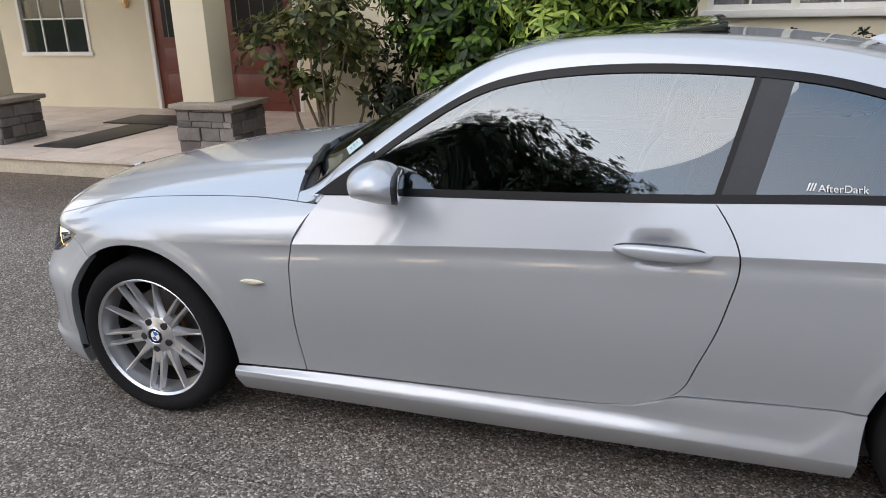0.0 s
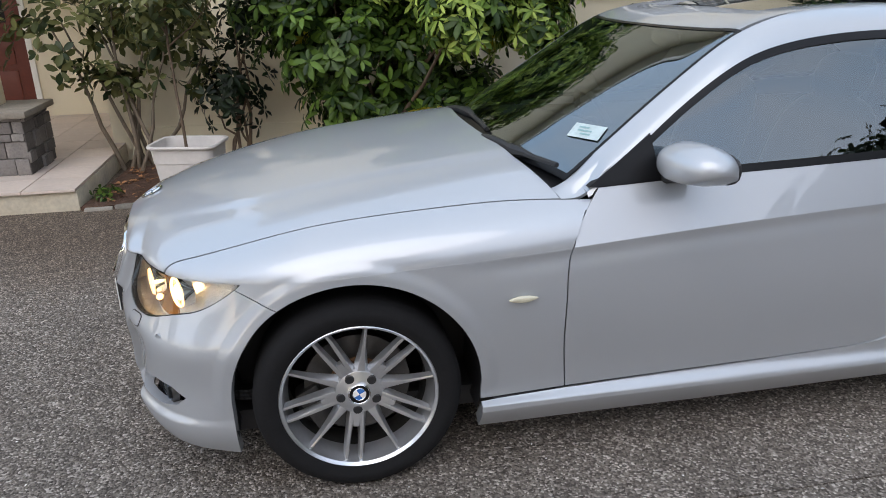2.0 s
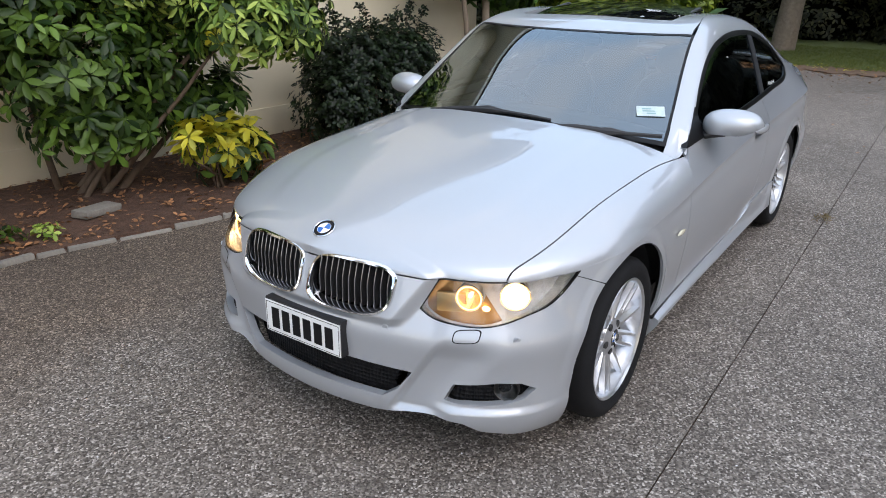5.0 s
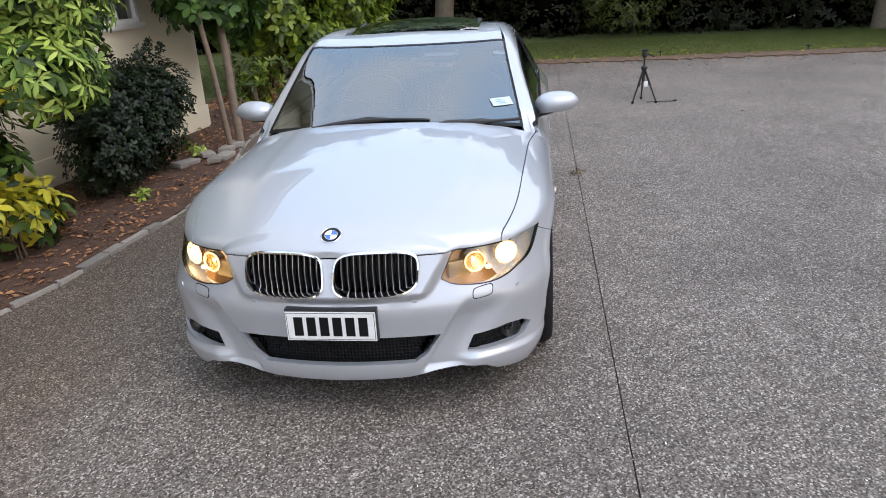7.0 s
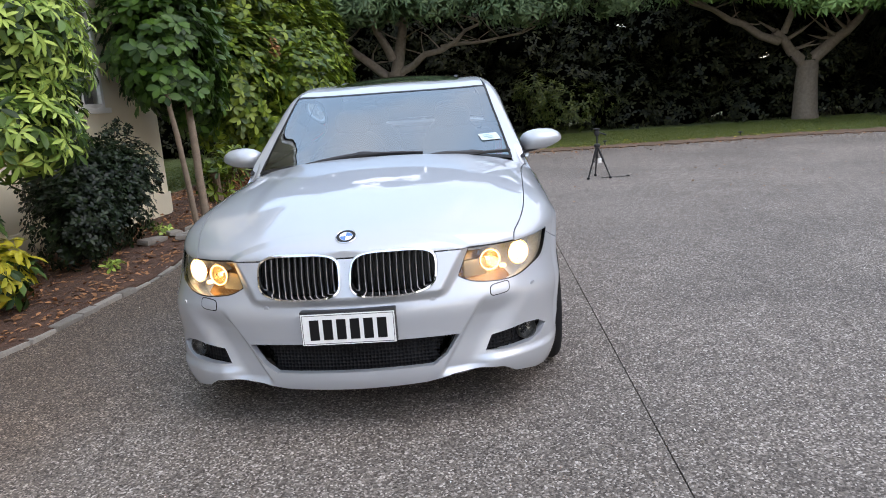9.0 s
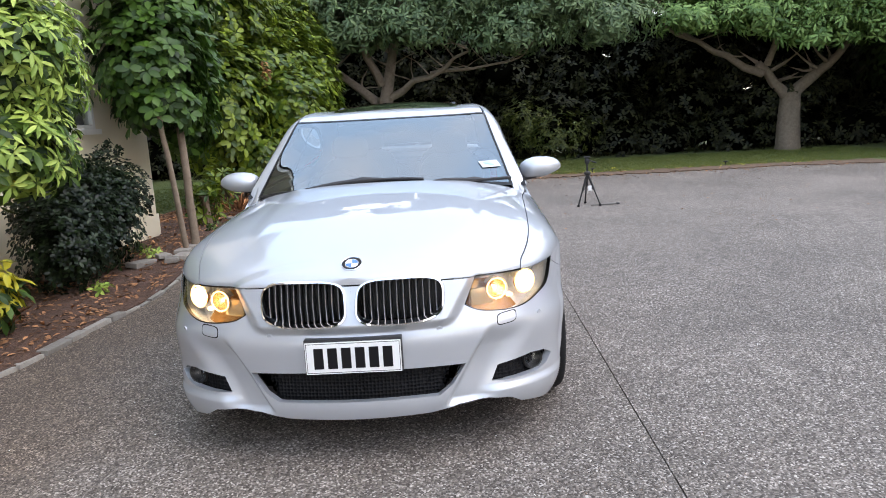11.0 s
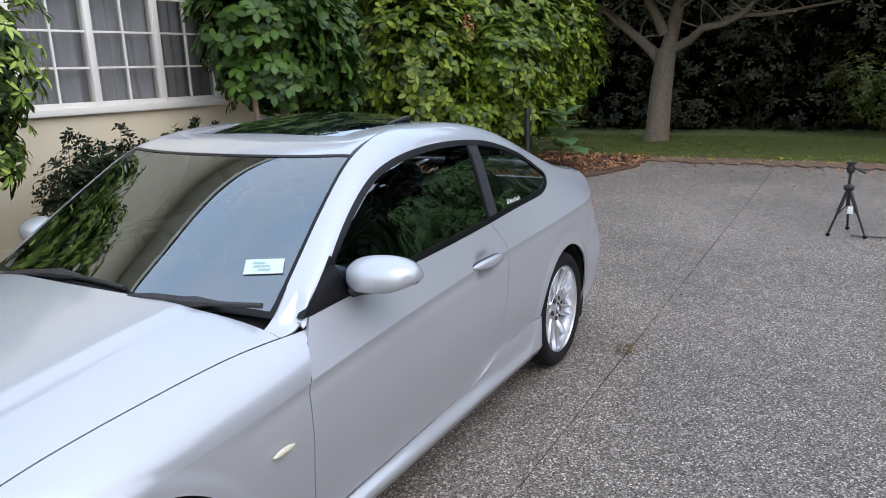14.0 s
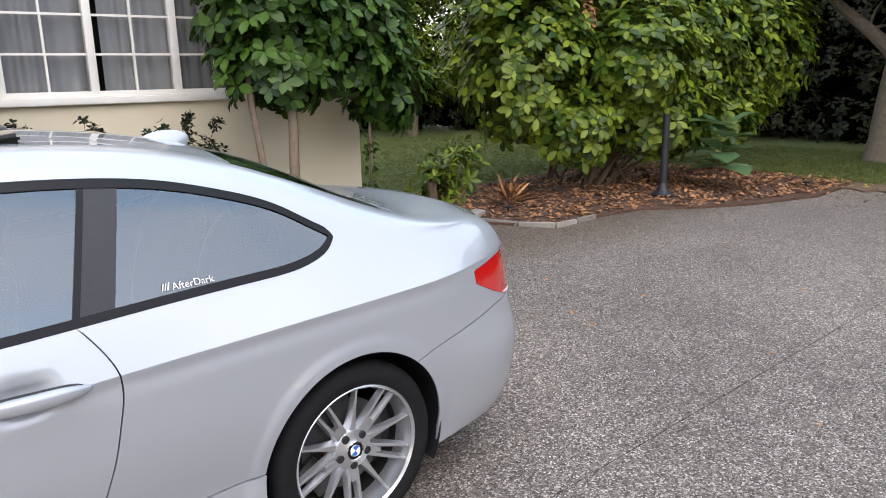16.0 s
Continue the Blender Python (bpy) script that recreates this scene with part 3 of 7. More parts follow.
def belt(s, w, lips=True):
    """The flank, wrapped round from the nose to the tail: s along the plan, w from the bottom edge to the waist."""
    s = np.asarray(s, float)
    x, y = plan_x(s), plan_y(s)
    tx, ty = plan_x(s + 1e-3) - plan_x(s - 1e-3), plan_y(s + 1e-3) - plan_y(s - 1e-3)
    n = np.hypot(tx, ty) + 1e-9
    nx, ny = -ty / n, tx / n
    top, low = waist(x), foot(x)
    z = low + (top - low) * w
    front, back = ease((-1.45 - x) / 0.45), ease((x - 1.70) / 0.4)
    # sill: a lit ledge above an edge that sweeps up and fades out before the rear wheel
    brink = np.interp(x, (-0.9, 0.0, 0.5, 0.85), (0.248, 0.237, 0.228, 0.226)) + 0.165 * ease((x - 0.84) / 0.22) ** 1.2
    fade, rise = 1 - 0.55 * ease((x - 0.35) / 0.3) - 0.45 * ease((x - 0.78) / 0.25), z - brink
    ledge = np.where(rise > 0, fade * (-0.026 * ease(rise / np.clip(sill_top(x) - brink, 0.016, 0.05)) + 0.012 * ease((rise - 0.055) / 0.07)), 0) + 0.002 - 0.07 * np.clip((0.232 - z) / 0.1, 0, 1) ** 1.2 - 0.010 * (1 - fade) * ease((z - 0.25) / 0.14)
    top_line = sill_top(x)
    side = np.where((z < top_line) & (x > -1.2) & (x < 1.2), ledge, side_d(z))
    d = side * (1 - front - back) + nose_d(z) * front + tail_d(z) * back
    # nose: the grille surround stands forward of the lamps; fins flank the wide intake
    fold = 0.365 + 0.75 * (z - 0.50)
    d = d + front * 0.034 * ease((fold - y) / 0.07) * ease((z - 0.525) / 0.045)
    fin = 0.325 + 0.60 * (z - 0.22)
    d = d - front * 0.026 * ease((y - fin) / 0.034) * (1 - ease((y - fin - 0.10) / 0.12)) * ease((0.53 - z) / 0.10) * ease((z - 0.20) / 0.04)
    d = d + front * 0.014 * ease((0.275 - z) / 0.03) * ease((y - 0.46) / 0.1) * ease((0.86 - y) / 0.14)
    under = ease((x + 1.15) / 0.35) * (1 - back) * (1 - front)
    d = d - 0.005 * under * np.exp(-(((top - 0.030 - z) / 0.028) ** 2)) * (z < top - 0.004)
    d = d - dent(x, z) + (lip(x, z) if lips else 0)
    return np.stack([x + nx * d, np.maximum(y + ny * d, 0), z], -1)


hood_z = spline((-2.18, 0.712), (-2.12, 0.746), (-2.06, 0.776), (-1.9, 0.826), (-1.7, 0.872), (-1.46, 0.914), (-1.2, 0.950), (-0.98, 0.978), (-0.6, 1.01))
shoulder_z = spline((-2.18, 0.712), (-2.0, 0.745), (-1.7, 0.81), (-1.38, 0.875), (-1.0, 0.91), (-0.6, 0.945))


def bonnet(s, u):
    """Bonnet and wing tops, from the waist (u = 0) to the middle (u = 1); s runs along the plan as for the flank."""
    P0 = belt(s, np.ones_like(np.asarray(s, float)), False)
    x, y0, z0 = P0[..., 0], P0[..., 1], P0[..., 2]
    zc = hood_z(x)
    y1, y2, z1 = y0 * 0.985, y0 * 0.58, shoulder_z(x)
    a, b, c, e = (1 - u) ** 3, 3 * u * (1 - u) ** 2, 3 * u * u * (1 - u), u**3
    y, z = a * y0 + b * y1 + c * y2, a * z0 + b * z1 + (c + e) * zc
    ridge = 0.35 + 0.14 * ease((x + 2.15) / 0.6)
    z = z + 0.005 * ease((ridge + 0.04 - y) / 0.08) * ease((x + 2.17) / 0.4) - 0.005 * ease((x + 2.17) / 0.4)
    y = y + lip(x, z) * (y > 0.6)
    return np.stack([x, y, z], -1)


sill_y = spline((-1.1, 0.79), (-0.65, 0.79), (0.0, 0.812), (0.6, 0.815), (1.2, 0.80), (1.6, 0.785), (2.0, 0.745), (2.2, 0.68), (2.4, 0.3))
sill_z = spline((-1.1, 0.87), (-0.65, 0.915), (-0.36, 0.93), (0.14, 0.948), (0.57, 0.965), (0.84, 0.978), (1.1, 0.982), (1.4, 0.985), (1.8, 0.98), (2.1, 0.965), (2.4, 0.93))
rail_y = spline((-1.1, 0.80), (-0.7, 0.743), (-0.45, 0.692), (-0.2, 0.642), (0.05, 0.612), (0.46, 0.593), (0.87, 0.596), (1.3, 0.625), (1.7, 0.655), (2.0, 0.64), (2.4, 0.30))
rail_z = spline((-1.1, 0.70), (-0.7, 0.925), (-0.45, 1.095), (-0.28, 1.205), (-0.12, 1.295), (0.0, 1.332), (0.2, 1.358), (0.46, 1.362), (0.87, 1.332), (1.1, 1.282), (1.3, 1.215), (1.5, 1.14), (1.7, 1.07), (1.9, 1.025), (2.15, 1.0), (2.4, 0.95))
roof_z = spline((-1.1, 0.815), (-0.98, 0.898), (-0.86, 0.974), (-0.6, 1.124), (-0.4, 1.234), (-0.2, 1.326), (-0.06, 1.370), (0.1, 1.390), (0.35, 1.404), (0.6, 1.402), (0.9, 1.382), (1.15, 1.342), (1.4, 1.262), (1.6, 1.165), (1.78, 1.085), (1.95, 1.045), (2.2, 1.018), (2.33, 0.99), (2.4, 0.95))


def cabin(x, u):
    """Shoulders, pillars and roof as one smooth skin: from the waist (u = 0) over the roof rail to the middle (u = 1)."""
    x = np.asarray(x, float)
    yw = y_at(x)
    back = ease((x - 1.70) / 0.4)
    zw = waist(x)
    yw = np.maximum(yw + side_d(zw) * (1 - back) + tail_d(zw) * back, 0.0)
    C0 = np.stack([yw, zw], -1)
    C1 = np.stack([np.minimum(sill_y(x), yw * 0.95), np.maximum(sill_z(x), zw + 0.02)], -1)
    C3 = np.stack([np.minimum(rail_y(x), yw * 0.85), rail_z(x)], -1)
    C2 = (C1 + C3) / 2 + np.stack([0.022 * (1 - back), 0.006 + 0 * x], -1)
    mid = np.stack([C3[..., 0] * 0.56, C3[..., 1] + 0.86 * (roof_z(x) - C3[..., 1])], -1)
    C4, C5 = mid, np.stack([C3[..., 0] * 0.2, roof_z(x)], -1)
    C6 = np.stack([0 * x, roof_z(x)], -1)
    C3b = 1.5 * C3 - 0.25 * (C2 + C4)
    C1b = C1
    ctrl = [C0, C1b, C2, C3b, C3b * 0.5 + C4 * 0.5, C4, C5, C6]
    n, deg = len(ctrl), 3
    knots = np.r_[[0] * 4, np.arange(1, n - 3) / (n - 3), [1] * 4]
    u = np.clip(np.asarray(u, float), 0, 1 - 1e-9)
    base = [((u >= knots[i]) & (u < knots[i + 1])).astype(float) for i in range(len(knots) - 1)]
    for k in range(1, deg + 1):
        base = [(base[i] * (u - knots[i]) / (knots[i + k] - knots[i]) if knots[i + k] > knots[i] else 0)
                + (base[i + 1] * (knots[i + k + 1] - u) / (knots[i + k + 1] - knots[i + 1]) if knots[i + k + 1] > knots[i + 1] else 0) for i in range(len(base) - 1)]
    yz = sum(np.broadcast_to(base[i], x.shape)[..., None] * ctrl[i] for i in range(n))
    return np.stack([x, yz[..., 0] - dent(x, yz[..., 1]), yz[..., 1]], -1)


def wing_z(x, y):
    """Height of the wing's skin over a place in the plan."""
    v = np.linspace(0, 0.8, 60)
    sx = np.interp(x, table_x, table_s)
    B = bonnet(np.repeat(np.atleast_1d(sx), 60), np.tile(v, np.size(sx))).reshape(-1, 60, 3)
    return np.array([np.interp(-q, -b[:, 1], b[:, 2]) for q, b in zip(np.atleast_1d(y), B)])


def pillar(x, u):
    """The cabin's skin, eased into the wing at the foot of the windscreen pillar."""
    P = cabin(x, u)
    w = ease((P[..., 0] + 0.84) / 0.24)
    low = (P[..., 0] < -0.59).ravel()
    z = P[..., 2].ravel().copy()
    xl, yl = P[..., 0].ravel()[low], P[..., 1].ravel()[low]
    wing = wing_z(xl, yl)
    k = np.maximum(ease((bonnet_side(xl) - yl) / 0.055), ease((xl + 0.73) / 0.13))
    z[low] = wing + w.ravel()[low] * k * (z[low] - wing)
    return np.concatenate([P[..., :2], z.reshape(P.shape[:-1] + (1,))], -1)


# seams and openings, as functions of points of the right half: above nought inside
X, Y, Z = (lambda P: P[:, 0]), (lambda P: P[:, 1]), (lambda P: P[:, 2])
door_front = spline((0.2, -0.725), (0.275, -0.729), (0.45, -0.745), (0.6, -0.745), (0.75, -0.731), (0.83, -0.692), (0.92, -0.625))
door_rear = spline((0.29, 0.385), (0.31, 0.42), (0.36, 0.505), (0.45, 0.562), (0.6, 0.616), (0.7, 0.642), (0.825, 0.655), (0.9, 0.622), (1.0, 0.55))
glass_top = spline((-0.70, 0.872), (-0.62, 0.925), (-0.45, 1.055), (-0.28, 1.172), (-0.12, 1.258), (0.0, 1.292), (0.14, 1.312), (0.47, 1.322), (0.67, 1.312), (0.88, 1.285), (1.06, 1.238), (1.24, 1.165), (1.345, 1.10), (1.39, 1.045), (1.41, 0.98))
glass_low = spline((-0.7, 0.905), (-0.36, 0.922), (0.14, 0.94), (0.57, 0.957), (0.84, 0.970), (1.1, 0.978), (1.22, 0.985), (1.31, 1.005), (1.37, 1.04), (1.41, 1.09))
bonnet_side = spline((-2.2, 0.74), (-2.0, 0.675), (-1.93, 0.655), (-1.85, 0.672), (-1.7, 0.708), (-1.44, 0.73), (-1.14, 0.744), (-0.9, 0.758), (-0.75, 0.778), (-0.66, 0.79), (-0.55, 0.795))


def dlo(P):
    return np.minimum(np.minimum(glass_top(X(P)) - Z(P), Z(P) - glass_low(X(P))), np.minimum(Y(P) - rail_y(X(P)) + 0.06, 1.42 - X(P)))


def split(z):
    """The seam between door glass and quarter glass."""
    return 0.577 + 0.275 * (z - 0.97)


def screen(P):
    head = -0.19 + 0.24 * Y(P) ** 2
    return np.minimum(np.minimum(head - X(P), rail_y(X(P)) - 0.026 - Y(P)), Z(P) - 0.975 + 0.05 * (Y(P) / 0.7) ** 2)


def backlight(P):
    return np.minimum(np.minimum(X(P) - 1.14 - 0.05 * Y(P) ** 2, 1.80 - 0.10 * (Y(P) / 0.6) ** 2 - X(P)), rail_y(X(P)) - 0.05 - Y(P))


def arch(xc, r):
    return lambda P: np.hypot(X(P) - xc, np.maximum(Z(P) - 0.325, 0.25 * (Z(P) - 0.325))) - r


def door_edge(P):
    return np.minimum(X(P) - door_front(Z(P)), door_rear(Z(P)) - X(P))


lamp_low = spline((0.42, 0.602), (0.46, 0.580), (0.52, 0.566), (0.6, 0.560), (0.68, 0.572), (0.74, 0.598), (0.785, 0.64), (0.81, 0.71))


def headlamp(P):
    return np.minimum(np.minimum(Z(P) - lamp_low(Y(P)), Y(P) - 0.425 - 0.45 * (Z(P) - 0.60)), np.minimum(waist(X(P)) - 0.001 - Z(P), 0.81 - Y(P)))


def kidney(P):
    """One grille opening: a rounded, slightly leaning rectangle."""
    wide = (Y(P) - 0.183 - 0.10 * (Z(P) - 0.645) * 0.6) / 0.165
    up = Z(P) - 0.645 + 0.0015 * wide
    tall = up / np.where(up < 0, 0.083 - 0.014 * np.clip(wide, 0, 1) ** 2, 0.084)
    return (1 - (np.abs(wide) ** 4.0 + np.abs(tall) ** 4.0) ** (1 / 4.0)) * 0.1


def mouth(P):
    """The wide lower air intake."""
    half = np.interp(Z(P), (0.26, 0.30, 0.385), (0.31, 0.365, 0.425))
    return np.minimum(np.minimum(0.385 - Z(P) - 0.02 * np.abs(Y(P)), Z(P) - 0.262), half - Y(P))


def fogbay(P):
    low, high = np.interp(Y(P), (0.5, 0.62, 0.70, 0.745, 0.77), (0.284, 0.282, 0.286, 0.302, 0.335)), np.interp(Y(P), (0.5, 0.6, 0.68, 0.735, 0.77), (0.336, 0.356, 0.368, 0.362, 0.335))
    return np.minimum(np.minimum(Z(P) - low, high - Z(P)), Y(P) - 0.515 - 0.45 * (Z(P) - 0.284))


def taillamp(P):
    low, high = np.interp(X(P), (1.94, 2.05, 2.15, 2.2, 2.4), (0.80, 0.745, 0.705, 0.695, 0.69)), np.interp(X(P), (1.94, 2.1, 2.4), (0.845, 0.866, 0.872))
    return np.minimum(np.minimum(Z(P) - low, high - Z(P)), np.minimum(X(P) - 1.945, Y(P) - 0.42))


bumper_top = line((1.5, 0.55), (1.61, 0.592), (1.79, 0.635), (2.06, 0.69), (2.4, 0.70))


def neg(f, pad=0.0):
    return lambda P: -f(P) - pad


def pad(f, by):
    return lambda P: f(P) - by


GAP = 0.0022
wing_seam = line((-1.76, 0.75), (-1.755, 0.706), (-1.60, 0.632), (-1.39, 0.56))
S = lambda a, b, n: np.linspace(s_at(a), s_at(b), n)
L = np.linspace
car = thing("car", pose(0, 0, 0), "silver two-door coupe with lit headlamps and tilted glass sunroof", "car")

# front bumper, one piece across the nose
panel("front_bumper", [(belt, S(-2.172, -1.36, 250), L(0, 1, 120), [lambda P: wing_seam(X(P)) - GAP - Z(P), arch(FRONT, 0.375), neg(headlamp, 0.001), neg(kidney), neg(mouth), neg(fogbay), lambda P: -1.395 - X(P), lambda P: waist(X(P)) - GAP - Z(P)])], PAINT, car, (1, -1), 0.03)
panel("bonnet", [(bonnet, np.r_[S(-2.172, -2.02, 60), S(-2.01, -0.62, 85)], L(0, 1, 60), [lambda P: bonnet_side(X(P)) - GAP - Y(P), neg(kidney), lambda P: -0.878 + 0.22 * Y(P) ** 2 - X(P), lambda P: Z(P) - waist(X(P)) - GAP * 0.5])], PAINT, car, (1, -1), 0.025)
for side in (-1, 1):
    panel("front_wing", [
        (bonnet, S(-2.05, -0.58, 90), L(0, 0.75, 70), [lambda P: Y(P) - bonnet_side(X(P)) - GAP, lambda P: door_front(Z(P)) - GAP - X(P) + np.where(Z(P) > 0.852, 0.09, 0), arch(FRONT, 0.375), lambda P: -0.585 - X(P)]),
        (belt, S(-1.78, -0.70, 130), L(0, 1, 70), [arch(FRONT, 0.375), neg(headlamp, 0.001), lambda P: np.maximum(X(P) + 1.39, Z(P) - wing_seam(X(P)) - GAP * 0.5), lambda P: door_front(Z(P)) - GAP - X(P), lambda P: Z(P) - sill_top(X(P)) - GAP])], PAINT, car, (side,))
    door = panel("door", [
        (belt, S(-0.80, 0.70, 170), L(0, 1, 90), [lambda P: door_edge(P) - GAP, lambda P: Z(P) - sill_top(X(P)) - GAP]),
        (cabin, L(-0.80, 0.70, 160), L(0, 0.5, 60), [lambda P: door_edge(P) - GAP, lambda P: glass_low(X(P)) - Z(P)])], PAINT, car, (side,))
    panel("rear_quarter", [
        (belt, S(0.35, 2.42, 170), L(0, 1, 60), [neg(door_edge, GAP), arch(REAR, 0.358), lambda P: X(P) - 0.36, lambda P: Z(P) - np.where(X(P) < 1.38, sill_top(X(P)), bumper_top(X(P))) - GAP, neg(taillamp, 0.001), lambda P: np.maximum(Y(P) - 0.60, 2.20 - X(P))]),
        (cabin, L(0.45, 2.395, 150), L(0, 0.8, 80), [lambda P: np.maximum(X(P) - door_rear(Z(P)) - GAP, Z(P) - glass_low(X(P))), neg(dlo), neg(backlight), lambda P: np.where(X(P) < 1.80, Y(P) - rail_y(X(P)) + 0.075 - 0.025 * ease((X(P) - 1.0) / 0.2), Y(P) - 0.60 + 0.05 * (X(P) - 1.8)), lambda P: X(P) - 0.5, neg(taillamp, 0.001)])], PAINT, car, (side,))
    panel("roof_rail", [(pillar, L(-0.79, 0.52, 150), L(0.1, 0.8, 80), [neg(dlo), lambda P: Y(P) - rail_y(X(P)) + 0.024 + 0.051 * ease((X(P) + 0.1) / 0.5), lambda P: X(P) + 0.878 - 0.22 * Y(P) ** 2 - GAP, lambda P: np.where(X(P) < -0.60, np.where(X(P) < -0.665, np.minimum(Z(P) - wing_z(X(P), Y(P)) + 0.003, bonnet_side(X(P)) - GAP * 0.6 - Y(P)), Z(P) - 0.865), Z(P) - glass_low(X(P))), lambda P: np.maximum(Z(P) - glass_low(X(P)), door_front(Z(P)) - GAP - X(P)), lambda P: 0.503 - X(P)])], PAINT, car, (side,))
    panel("sill", [(belt, S(-1.15, 1.2, 150), L(0, 0.48, 90), [arch(FRONT, 0.375), arch(REAR, 0.358), lambda P: sill_top(X(P)) - GAP - Z(P)])], PAINT, car, (side,), 0.04)
    # side glass with its black surround
    panel("window_surround", [(cabin, L(-0.72, 1.42, 150), L(0.0, 0.7, 84), [dlo, neg(lambda P: dlo(P) - 0.024)])], GLOSSBLACK, car, (side,), 0.01, 0.001)
    for name, lo, hi in (("door_window", -0.60, 0.0), ("quarter_window", 0.012, 1.42)):
        panel(name, [(cabin, L(-0.62, 1.42, 150), L(0.0, 0.7, 72), [pad(dlo, 0.022), lambda P, lo=lo: X(P) - (lo if lo < 0 else split(Z(P)) + lo), lambda P, hi=hi: (hi if hi > 1 else split(Z(P)) + hi) - X(P)])], WINDOW, car, (side,), 0, -0.004)
    panel("pillar_trim", [(cabin, L(0.53, 0.82, 30), L(0.0, 0.7, 70), [pad(dlo, 0.022), lambda P: split(Z(P)) + 0.10 - X(P), lambda P: X(P) - split(Z(P)) - 0.010])], PILLAR, car, (side,), 0.0, -0.002)
    panel("pillar_seal", [(cabin, L(0.53, 0.74, 30), L(0.0, 0.7, 70), [pad(dlo, 0.010), lambda P: split(Z(P)) + 0.014 - X(P), lambda P: X(P) - split(Z(P)) + 0.004])], GLOSSBLACK, car, (side,), 0.006, 0.0)
panel("roof", [(cabin, L(-0.3, 1.3, 130), L(0.5, 1, 60), [neg(screen, 0.004), lambda P: X(P) + 0.192 - 0.24 * Y(P) ** 2, neg(backlight, 0.004), lambda P: rail_y(X(P)) - 0.028 - 0.049 * ease((X(P) + 0.1) / 0.5) - Y(P), lambda P: np.maximum(np.abs(X(P) - 0.33) - 0.27, Y(P) - 0.43)])], PAINT, car, (1, -1), 0.015)
panel("boot_lid", [(cabin, L(1.6, 2.395, 60), L(0.3, 1, 50), [neg(backlight, 0.006), lambda P: X(P) - 1.76 - 0 * Y(P), lambda P: 0.596 - 0.05 * (X(P) - 1.8) - Y(P)]),
                   (belt, S(2.1, 2.42, 50), L(0.4, 1, 40), [lambda P: Z(P) - 0.71, neg(taillamp, 0.001), lambda P: 0.597 - Y(P)])], PAINT, car, (1, -1), 0.02)
panel("rear_bumper", [(belt, S(1.4, 2.42, 110), L(0, 1, 60), [arch(REAR, 0.358), lambda P: bumper_top(X(P)) - GAP - Z(P), lambda P: X(P) - 1.5])], PAINT, car, (1, -1), 0.008)
panel("windscreen", [(cabin, L(-1.08, 0.12, 90), L(0.45, 1, 60), [screen])], SCREEN, car, (1, -1), 0, -0.003)
panel("windscreen_seal", [(cabin, L(-1.08, 0.14, 110), L(0.45, 1, 80), [pad(screen, -0.004), neg(lambda P: screen(P) - 0.011), lambda P: Z(P) - 0.972 + 0.05 * (Y(P) / 0.7) ** 2])], GLOSSBLACK, car, (1, -1), 0, -0.001)
panel("rear_window", [(cabin, L(1.1, 1.85, 60), L(0.45, 1, 60), [backlight])], WINDOW, car, (1, -1), 0, -0.003)
panel("cowl", [(bonnet, S(-1.05, -0.5, 40), L(0.3, 1, 40), [lambda P: X(P) + 0.886 - 0.22 * Y(P) ** 2, lambda P: bonnet_side(X(P)) - Y(P)])], BLACK, car, (1, -1), 0, -0.028)
# dark inner shell behind the seams, and the wheel housings
panel("inner_shell", [(belt, S(-2.172, 2.42, 200), L(0.05, 0.99, 30), [arch(FRONT, 0.42), arch(REAR, 0.41), neg(headlamp, 0.012), neg(kidney), neg(mouth, 0.006), neg(fogbay, 0.006), neg(taillamp, 0.006)]),
                      (bonnet, S(-2.06, -0.7, 60), L(0.02, 1, 30), [arch(FRONT, 0.41)])], BLACK, car, (1, -1), 0, -0.03)
for xc, r, rim_y, ends in ((FRONT, 0.385, 0.82, 0.3), (REAR, 0.37, 0.852, 0.45)):
    for side in (-1, 1):
        bm = bmesh.new()
        a = [(xc + r * math.cos(t), r * math.sin(t) + 0.325) for t in L(-ends, math.pi + ends, 30)]
        rows = [[bm.verts.new((x, side * y, z)) for x, z in a] for y in (rim_y, 0.55)]
        for i in range(len(a) - 1):
            bm.faces.new((rows[0][i], rows[0][i + 1], rows[1][i + 1], rows[1][i]))
        bm.faces.new(rows[1])
        part("wheel_housing", bm, BLACK, car)
bm = bmesh.new()
box(bm, (-1.9, -0.72, 0.17), (2.1, 0.72, 0.24))
part("floor_pan", bm, BLACK, car)


